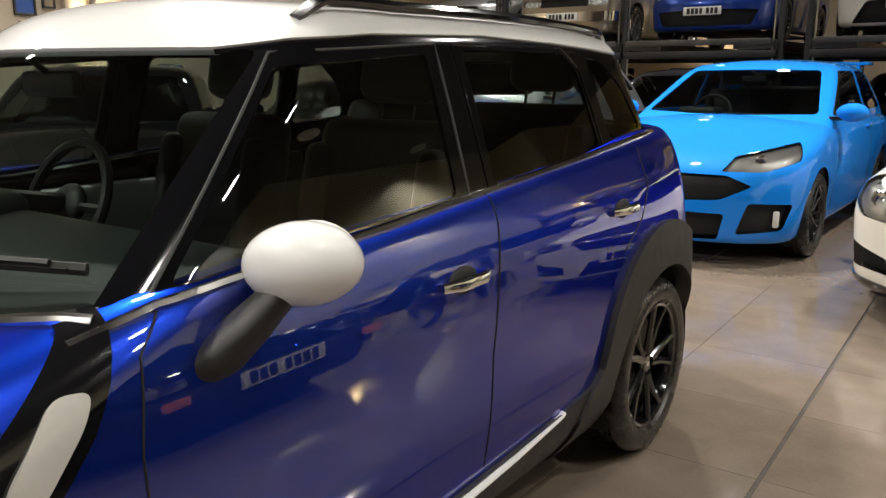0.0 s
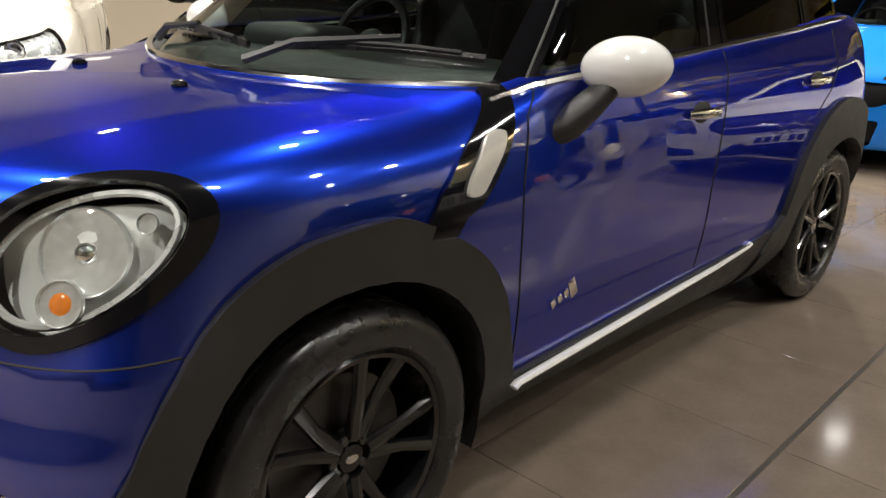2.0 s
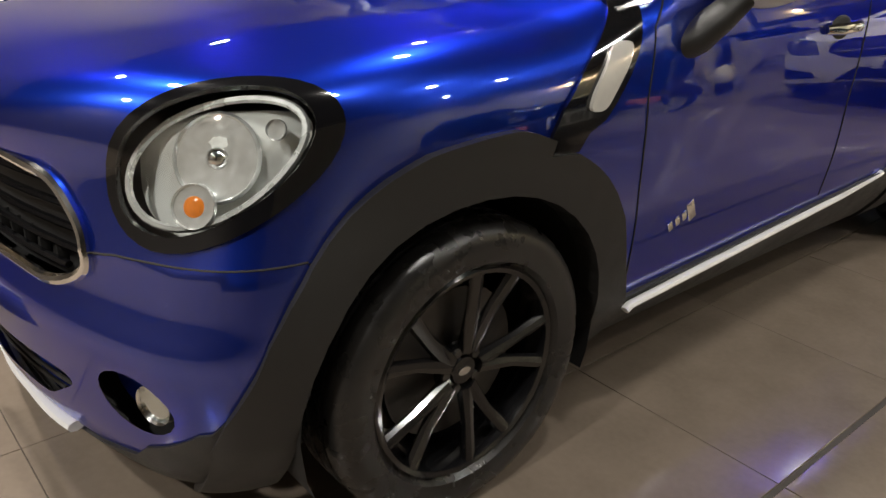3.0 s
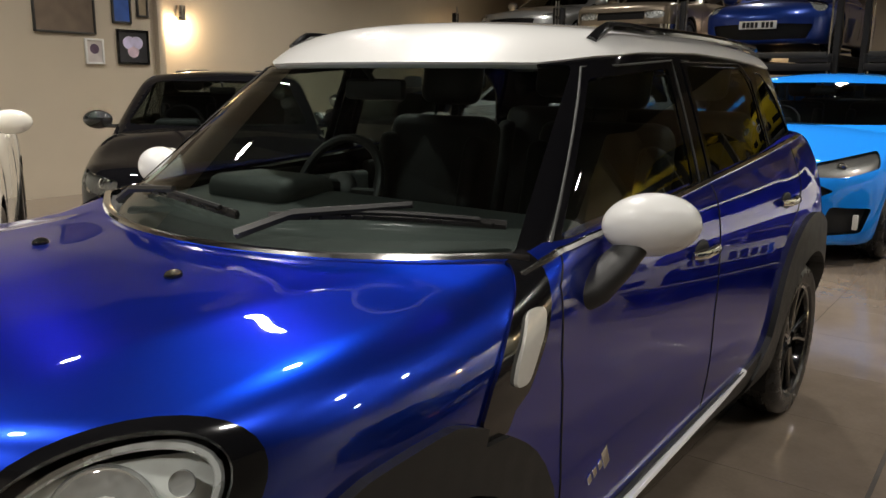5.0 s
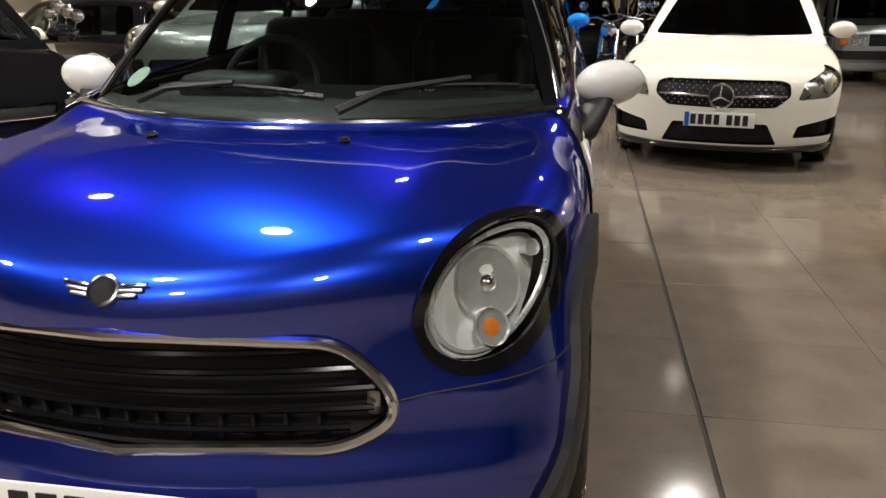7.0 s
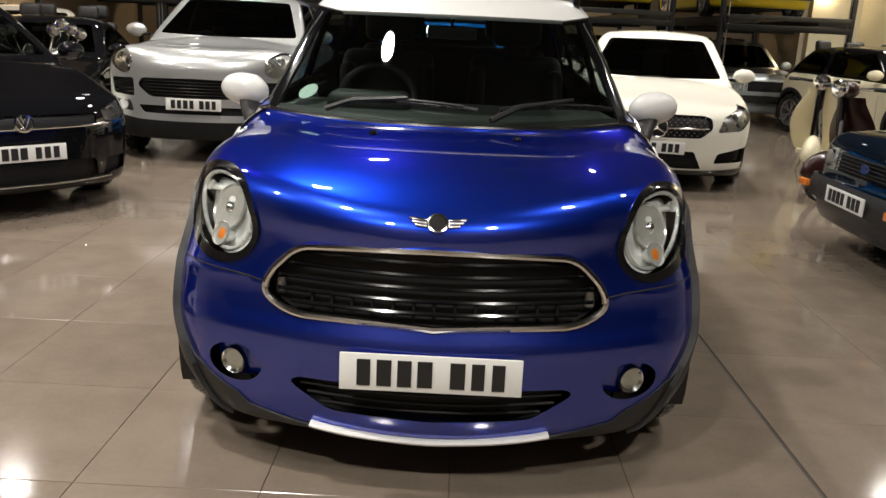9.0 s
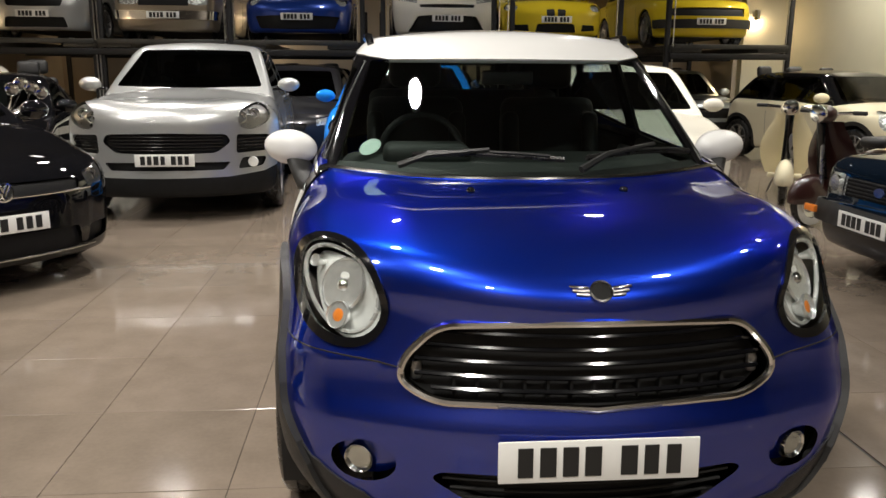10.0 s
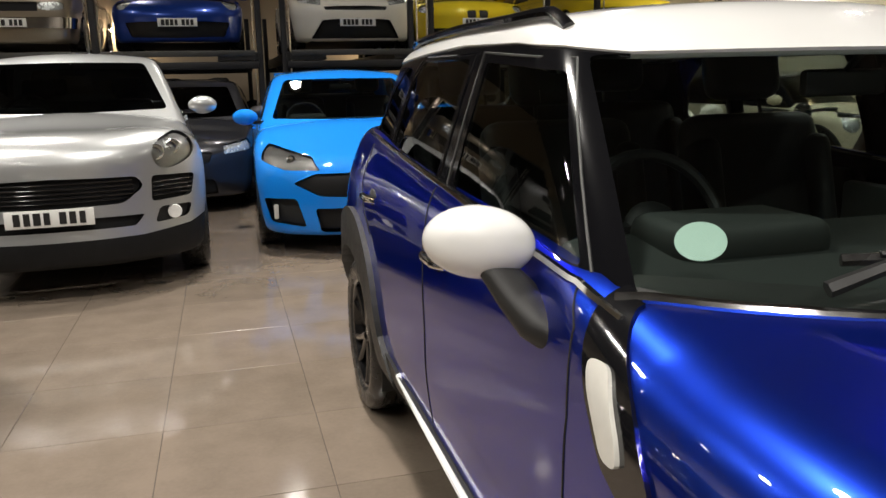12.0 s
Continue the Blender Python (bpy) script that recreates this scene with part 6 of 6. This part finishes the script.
# wall lamps
def sconce(m, power):
    s = thing("wall_lamp", m, "warm wall lamp shining up and down the wall", "wall lamp", "wall lamps")
    part("bracket", boxed(0, 0.03, 0, 0.05, 0.06, 0.08, 0.01), STEEL, s)
    part("shade", lathe(bmesh.new(), [(-0.10, 0.055), (0.10, 0.055), (0.10, 0.05), (-0.10, 0.05)], 24, "z", Matrix.Translation((0, 0.11, 0)), closed=True), STEEL, s)
    bm = bmesh.new()
    ellipsoid(bm, (0, 0.11, 0), (0.042, 0.042, 0.085))
    part("bulb", bm, glow_mat("warm_bulb", (1.0, 0.72, 0.42), 25.0), s)
    l = bpy.data.lights.new("sconce_lamp", "POINT")
    l.energy, l.color, l.shadow_soft_size = power, (1.0, 0.74, 0.45), 0.05
    ob = new("sconce_lamp", l)
    ob.parent = s
    ob.location = (0, 0.11, -0.14)


sconce(pose(-7.7, 4.42, 2.22, 0, 0, -90), 45)
sconce(pose(-7.7, 10.2, 2.30, 0, 0, -90), 30)
sconce(pose(7.40, 13.0, 2.55, 0, 0, 180), 16)
sconce(pose(8.2, 7.5, 3.3, 0, 0, 90), 45)
sconce(pose(-3.1, 15.5, 2.6, 0, 0, 180), 60)
# added fill to brighten the back wall, no lamp known here
sconce(pose(1.75, 15.5, 2.6, 0, 0, 180), 60)


# ---- the car lift at the back ----
LIFT_STEEL = mat("dark_lift_steel", (0.018, 0.018, 0.020), rough=0.5, metal=0.4, noise_amt=0.25, noise_scale=12, rough_var=0.1)
GALV = mat("galvanised_deck", (0.07, 0.07, 0.068), rough=0.45, metal=0.7, noise_amt=0.25, noise_scale=8, rough_var=0.1)


def deck_bm(w, length):
    """A ribbed steel runway."""
    bm = bmesh.new()
    n = 24
    prof = []
    for k in range(n + 1):
        prof.append((k * length / n, 0.008 if k % 2 else 0.0))
    top = [[bm.verts.new((s * w / 2, y, z)) for y, z in prof] for s in (-1, 1)]
    low = [[bm.verts.new((s * w / 2, y, -0.09)) for y, z in prof] for s in (-1, 1)]
    for k in range(n):
        bm.faces.new((top[0][k], top[1][k], top[1][k + 1], top[0][k + 1]))
        bm.faces.new((low[0][k], low[0][k + 1], low[1][k + 1], low[1][k]))
        for s, (t, b) in ((0, (top[0], low[0])), (1, (top[1], low[1]))):
            bm.faces.new((t[k], t[k + 1], b[k + 1], b[k]))
    for k in (0, n):
        bm.faces.new((top[0][k], top[1][k], low[1][k], low[0][k]))
    bmesh.ops.recalc_face_normals(bm, faces=bm.faces)
    return bm


for x in (-6.05, -4.0, -1.85, 0.65, 2.5, 5.5):
    lift = thing("car_lift", pose(x, 9.75, 0), "dark steel two-level car lift with ribbed decks", "car lift", "car lifts")
    for s in (1, -1):
        for y in (0.15, 4.6):
            shared(("post",), "post", lambda: boxed(0, 0, 1.30, 0.08, 0.10, 2.60, 0.010), LIFT_STEEL, lift, pose(s * 1.08, y, 0))
            shared(("foot",), "foot_plate", lambda: boxed(0, 0, 0.01, 0.28, 0.3, 0.02, 0.004), LIFT_STEEL, lift, pose(s * 1.08, y, 0))
        shared(("deck",), "runway", lambda: deck_bm(0.56, 4.9), GALV, lift, pose(s * 0.78, 0.05, ZL - 0.004))
        shared(("rail",), "side_beam", lambda: boxed(0, 2.4, 0, 0.06, 4.7, 0.16, 0.01), LIFT_STEEL, lift, pose(s * 1.03, 0, ZL - 0.06))
        shared(("chain",), "chain", lambda: tube(bmesh.new(), [(0, 0, 0.1), (0, 0, 2.7)], 0.012, 6), STEEL, lift, pose(s * 1.0, 0.08, 0))
    for y in (0.1, 2.4, 4.7):
        shared(("cross",), "cross_beam", lambda: boxed(0, 0, 0, 2.1, 0.12, 0.10, 0.01), LIFT_STEEL, lift, pose(0, y, ZL - 0.16))
    shared(("flap",), "end_flap", lambda: boxed(0, 0, 0, 2.0, 0.02, 0.08, 0.006), GALV, lift, pose(0, -0.02, ZL + 0.0))

# dark cars in the shade of the lift
P_FAR = gen(4.4, 1.78, 1.43, 2.65, 0.9, nose=0.72, cowl=(1.3, 0.97), roof=(2.1, 3.4), tail=(4.1, 1.0), belt=0.98, step=0.07)
for nm, x, y, colour, label in (("black_saloon", -1.75, 11.0, BLACK_PAINT, "black saloon under the car lift"), ("dark_saloon", 0.65, 10.6, GREY_PAINT, "dark grey saloon under the car lift"), ("black_estate", 2.5, 10.6, BLACK_PAINT, "black car under the car lift")):
    car(nm, pose(x, y, 0), P_FAR, colour, label, GENERIC_FACE, GENERIC_LAMP, rims=ALLOY, seats=False, doors=2)


# ---- scooters and motorcycles ----
SEAT_RED = mat("dark_red_paint", (0.028, 0.006, 0.005), rough=0.3, coat=0.8, noise_amt=0.1)
WHITEWALL = mat("whitewall_rubber", (0.65, 0.63, 0.58), rough=0.5, noise_amt=0.1)


def small_wheel(parent, y, r, w, rim_mat, white=False):
    hub = new("wheel")
    hub.parent = parent
    hub.matrix_basis = pose(0, y, r)
    rim = r * 0.62
    shared(("styre", r, w), "tyre", lambda: lathe(bmesh.new(), [(-w * 0.35, rim), (-w * 0.5, (r + rim) / 2), (-w * 0.32, r - 0.008), (0, r), (w * 0.32, r - 0.008), (w * 0.5, (r + rim) / 2), (w * 0.35, rim)], 32, "x", closed=True), RUBBER, hub)
    shared(("srim", r, rim_mat.name), "rim", lambda: lathe(bmesh.new(), [(-w * 0.3, 0.0), (-w * 0.32, rim * 0.35), (-w * 0.15, rim * 0.7), (-w * 0.36, rim + 0.003), (w * 0.36, rim + 0.003), (w * 0.15, rim * 0.7), (w * 0.32, rim * 0.35), (w * 0.3, 0.0)], 28, "x"), rim_mat, hub)
    if white:
        for s in (1, -1):
            shared(("wwall", r), "whitewall", lambda: lathe(bmesh.new(), [(w * 0.47, rim + 0.004), (w * 0.512, (r + rim) / 2), (w * 0.45, (r + rim) / 2 + 0.03)], 28, "x", cap=False), WHITEWALL, hub, pose(0, 0, 0, 0, 0, 0 if s > 0 else 180))
    return hub


def scooter(m, colour, label, white=False, mirrors=0, lamps=0):
    s0 = thing("scooter", m, label, "scooter")
    small_wheel(s0, 0.0, 0.225, 0.09, CHROME if white else LAMP_SILVER, white)
    small_wheel(s0, 1.22, 0.225, 0.09, LAMP_SILVER, white)
    bm = bmesh.new()
    rows = []
    for k in range(13):
        t = k / 12
        z = 0.30 + 0.66 * t
        wd = 0.20 + 0.10 * math.sin(math.pi * min(t * 1.1, 1.0)) - 0.06 * t
        y = 0.30 - 0.16 * t
        rows.append([bm.verts.new((wd * u, y - 0.10 * (1 - u * u) * (0.6 + 0.4 * t) + 0.02, z)) for u in np.linspace(-1, 1, 13)])
    for r0, r1 in zip(rows, rows[1:]):
        for k in range(12):
            bm.faces.new((r0[k], r0[k + 1], r1[k + 1], r1[k]))
    bmesh.ops.solidify(bm, geom=bm.faces[:], thickness=0.018)
    bmesh.ops.recalc_face_normals(bm, faces=bm.faces)
    part("leg_shield", bm, colour, s0)
    part("horn_cover", tube(bmesh.new(), [(0, 0.13, 0.42), (0, 0.10, 0.60), (0, 0.05, 0.80), (0, 0.04, 0.95)], [0.05, 0.045, 0.04, 0.045], 10, flat=0.7, up=Vector((0, 1, 0))), BLACK_GLOSS, s0, "gloss black centre strip")
    bm = bmesh.new()
    ellipsoid(bm, (0, 0.0, 0.28), (0.10, 0.29, 0.20), None, 24, 14)
    for v in bm.verts:
        v.co.z = max(v.co.z, 0.22)
    part("front_mudguard", bm, colour, s0)
    bm = bmesh.new()
    box(bm, 0, 0.55, 0.27, 0.36, 0.56, 0.05, 0.02)
    part("floorboard", bm, colour, s0)
    for s in (1, -1):
        bm = bmesh.new()
        ellipsoid(bm, (s * 0.15, 1.12, 0.46), (0.14, 0.40, 0.20), None, 24, 14)
        part("side_panel", bm, colour, s0)
        part("handlebar", tube(bmesh.new(), [(0, 0.11, 1.0), (s * 0.12, 0.12, 1.03), (s * 0.24, 0.15, 1.04)], 0.016, 8), CHROME, s0)
        part("grip", tube(bmesh.new(), [(s * 0.23, 0.148, 1.04), (s * 0.34, 0.18, 1.04)], 0.019, 8), DARK, s0)
    bm = bmesh.new()
    ellipsoid(bm, (0, 0.08, 1.02), (0.10, 0.11, 0.085), None, 20, 12)
    part("headset", bm, colour, s0)
    part("headlamp", lathe(bmesh.new(), [(0.03, 0.078), (0.0, 0.08), (-0.012, 0.06), (-0.02, 0.0)], 24, "y"), CHROME, s0).matrix_basis = pose(0, -0.02, 1.03)
    bm = bmesh.new()
    box(bm, 0, 1.08, 0.74, 0.27, 0.66, 0.10, 0.045, seg=3)
    part("seat", bm, LEATHER, s0)
    part("stand", tube(bmesh.new(), [(-0.18, 0.72, 0.01), (-0.10, 0.66, 0.24), (0.10, 0.66, 0.24), (0.18, 0.72, 0.01)], 0.012, 6), STEEL, s0)
    part("fork", tube(bmesh.new(), [(0.07, 0.0, 0.225), (0.07, 0.04, 0.40), (0.0, 0.07, 0.9)], 0.02, 8), STEEL, s0)
    rnd = random.Random(9)
    for k in range(mirrors):
        s = 1 if k % 2 else -1
        x, z = s * (0.16 + 0.07 * (k // 2)), 1.18 + 0.09 * rnd.random()
        st = part("mirror_stalk", tube(bmesh.new(), [(s * 0.10, 0.10, 0.98), (x * 0.9, 0.06, z - 0.1), (x, 0.02, z)], 0.006, 6), CHROME, s0)
        part("mirror", lathe(bmesh.new(), [(0.0, 0.0), (-0.012, 0.05), (0.0, 0.055), (0.01, 0.0)], 18, "y", Matrix.Translation((x, 0.02, z))), CHROME, st)
    for k in range(lamps):
        a = math.pi * (k + 0.5) / lamps
        lp = part("spot_lamp", lathe(bmesh.new(), [(0.07, 0.0), (0.05, 0.045), (0.0, 0.06), (-0.012, 0.05), (-0.018, 0.0)], 20, "y"), CHROME, s0)
        lp.matrix_basis = pose(0.26 * math.cos(a), -0.04, 0.66 + 0.24 * math.sin(a) * (0.6 + 0.4 * rnd.random()))
        part("lamp_glass", lathe(bmesh.new(), [(-0.019, 0.0), (-0.015, 0.045)], 16, "y"), mat("yellow_lamp_glass", (0.65, 0.50, 0.08), rough=0.15, coat=0.7) if k % 2 else WHITE_LENS, lp)
    if lamps:
        part("crash_bar", tube(bmesh.new(), [(-0.30, 0.12, 0.35), (-0.34, 0.02, 0.60), (-0.20, -0.02, 0.85), (0.20, -0.02, 0.85), (0.34, 0.02, 0.60), (0.30, 0.12, 0.35)], 0.012, 8), CHROME, s0)
    return s0


scooter(pose(3.80, 4.35, 0, 0, 0, -28), CREAM, "cream vintage scooter with black centre strip on its stand")
scooter(pose(3.42, 3.12, 0, 0, 0, -68), SEAT_RED, "very dark red vintage scooter with whitewall tyres", True, 0, 0)
scooter(pose(-3.65, 2.95, 0, 0, 0, 25), CREAM_WHITE, "white vintage scooter with many chrome lamps and mirrors", False, 8, 7)


def motorcycle(m, label):
    b = thing("motorcycle", m, label, "motorcycle", "motorcycles")
    for y in (0.0, 1.42):
        small_wheel(b, y, 0.31, 0.12, ALLOY_BLACK)
    for s in (1, -1):
        part("fork_leg", tube(bmesh.new(), [(s * 0.10, 0.0, 0.31), (s * 0.09, 0.26, 0.92)], 0.026, 8), CHROME, b)
        part("handlebar", tube(bmesh.new(), [(0, 0.26, 1.0), (s * 0.18, 0.28, 1.07), (s * 0.38, 0.42, 1.04)], 0.014, 8), CHROME, b)
        part("exhaust", tube(bmesh.new(), [(s * 0.14, 0.42, 0.48), (s * 0.18, 0.55, 0.26), (s * 0.20, 1.0, 0.28), (s * 0.22, 1.55, 0.36)], [0.025, 0.028, 0.045, 0.05], 10), CHROME, b)
        part("mirror", lathe(bmesh.new(), [(0.0, 0.0), (-0.012, 0.05), (0.0, 0.055), (0.01, 0.0)], 16, "y", Matrix.Translation((s * 0.36, 0.36, 1.20))), CHROME, b)
        part("mirror_stalk", tube(bmesh.new(), [(s * 0.28, 0.36, 1.05), (s * 0.36, 0.36, 1.2)], 0.006, 6), CHROME, b)
    bm = bmesh.new()
    ellipsoid(bm, (0, 0.55, 0.88), (0.16, 0.32, 0.14), None, 24, 14)
    part("fuel_tank", bm, BLACK_PAINT, b)
    bm = bmesh.new()
    box(bm, 0, 1.05, 0.80, 0.26, 0.66, 0.10, 0.045, pose(0, 0, 0, 5), 3)
    part("seat", bm, LEATHER, b)
    bm = bmesh.new()
    box(bm, 0, 0.66, 0.46, 0.30, 0.42, 0.34, 0.05)
    for k in range(6):
        box(bm, 0, 0.56, 0.52 + 0.035 * k, 0.36, 0.22, 0.012, 0.003)
    part("engine", bm, DISC, b)
    part("frame", tube(bmesh.new(), [(0, 0.25, 0.95), (0, 0.45, 0.30), (0, 0.95, 0.28), (0, 1.42, 0.31), (0, 1.2, 0.75), (0, 0.3, 0.9)], 0.025, 8), DARK, b)
    part("headlamp", lathe(bmesh.new(), [(0.14, 0.03), (0.08, 0.085), (0.0, 0.095), (-0.01, 0.08), (-0.025, 0.0)], 24, "y"), CHROME, b).matrix_basis = pose(0, 0.12, 0.93)
    for y in (0.0, 1.42):
        bm = bmesh.new()
        pts = [(0, y + 0.345 * math.cos(a), 0.31 + 0.345 * math.sin(a)) for a in np.linspace(0.35, 2.6, 12)]
        part("mudguard", tube(bm, pts, 0.075, 8, flat=0.15), BLACK_PAINT, b)
    part("side_stand", tube(bmesh.new(), [(-0.08, 0.75, 0.3), (-0.24, 0.80, 0.01)], 0.012, 6), STEEL, b)


motorcycle(pose(1.12, 7.15, 0, 0, 0, -10), "black motorcycle with chrome lamp and exhaust")
motorcycle(pose(1.95, 7.9, 0, 0, 0, -18), "black motorcycle with chrome exhaust")
motorcycle(pose(1.55, 8.9, 0, 0, 0, 8), "black motorcycle parked by the lift")

# ---- pictures on the side wall ----
def picture(y, z, w, h, colour, frame_mat, label, marks=()):
    pic = thing("framed_picture", pose(-7.7, y, z), label, "picture", "pictures on the wall")
    bm = bmesh.new()
    for s in (-1, 1):
        box(bm, 0.015, s * (w / 2 - 0.012), 0, 0.03, 0.025, h, 0.004)
        box(bm, 0.015, 0, s * (h / 2 - 0.012), 0.03, w - 0.05, 0.025, 0.004)
    part("frame", bm, frame_mat, pic)
    sheet = part("print", boxed(0.012, 0, 0, 0.006, w - 0.05, h - 0.05), mat("picture_print", colour, rough=0.4, noise_amt=0.25, noise_scale=7), pic, smooth=False)
    for my, mz, mw, mh, mc in marks:
        bm = bmesh.new()
        ellipsoid(bm, (0.0155, my, mz), (0.002, mw, mh), None, 16, 8)
        part("print_shape", bm, mat("print_shape", mc, rough=0.4, noise_amt=0.3, noise_scale=12), sheet)


picture(3.76, 1.77, 0.44, 0.42, (0.03, 0.03, 0.035), BLACK_GLOSS, "black framed print with a pale lilac shape", ((0.05, 0.05, 0.09, 0.08, (0.6, 0.55, 0.75)), (-0.05, 0.05, 0.09, 0.08, (0.62, 0.57, 0.78)), (0.0, -0.05, 0.08, 0.08, (0.65, 0.5, 0.6))))
picture(3.63, 2.28, 0.26, 0.46, (0.04, 0.10, 0.35), GALV, "deep blue print in a steel frame")
picture(3.92, 2.32, 0.16, 0.36, (0.30, 0.24, 0.16), GALV, "small brown framed print")
picture(2.90, 2.17, 0.75, 0.55, (0.16, 0.12, 0.09), GALV, "wide brown framed print")
picture(3.24, 1.70, 0.24, 0.30, (0.55, 0.50, 0.48), HOUSING, "pale framed print with a dark middle", ((0, 0.03, 0.06, 0.06, (0.12, 0.08, 0.12)),))
picture(1.2, 1.75, 0.55, 0.75, (0.55, 0.42, 0.40), BLACK_GLOSS, "pink framed print in a black frame")
picture(0.45, 1.7, 0.5, 0.7, (0.30, 0.48, 0.52), GALV, "pale blue framed print")
bm = boxed(-7.66, 4.13, 2.4, 0.10, 0.10, 4.8, 0.01)
tagged(part("pilaster", bm, WALL, None), "cream painted pilaster", "pilaster", kind="structure")
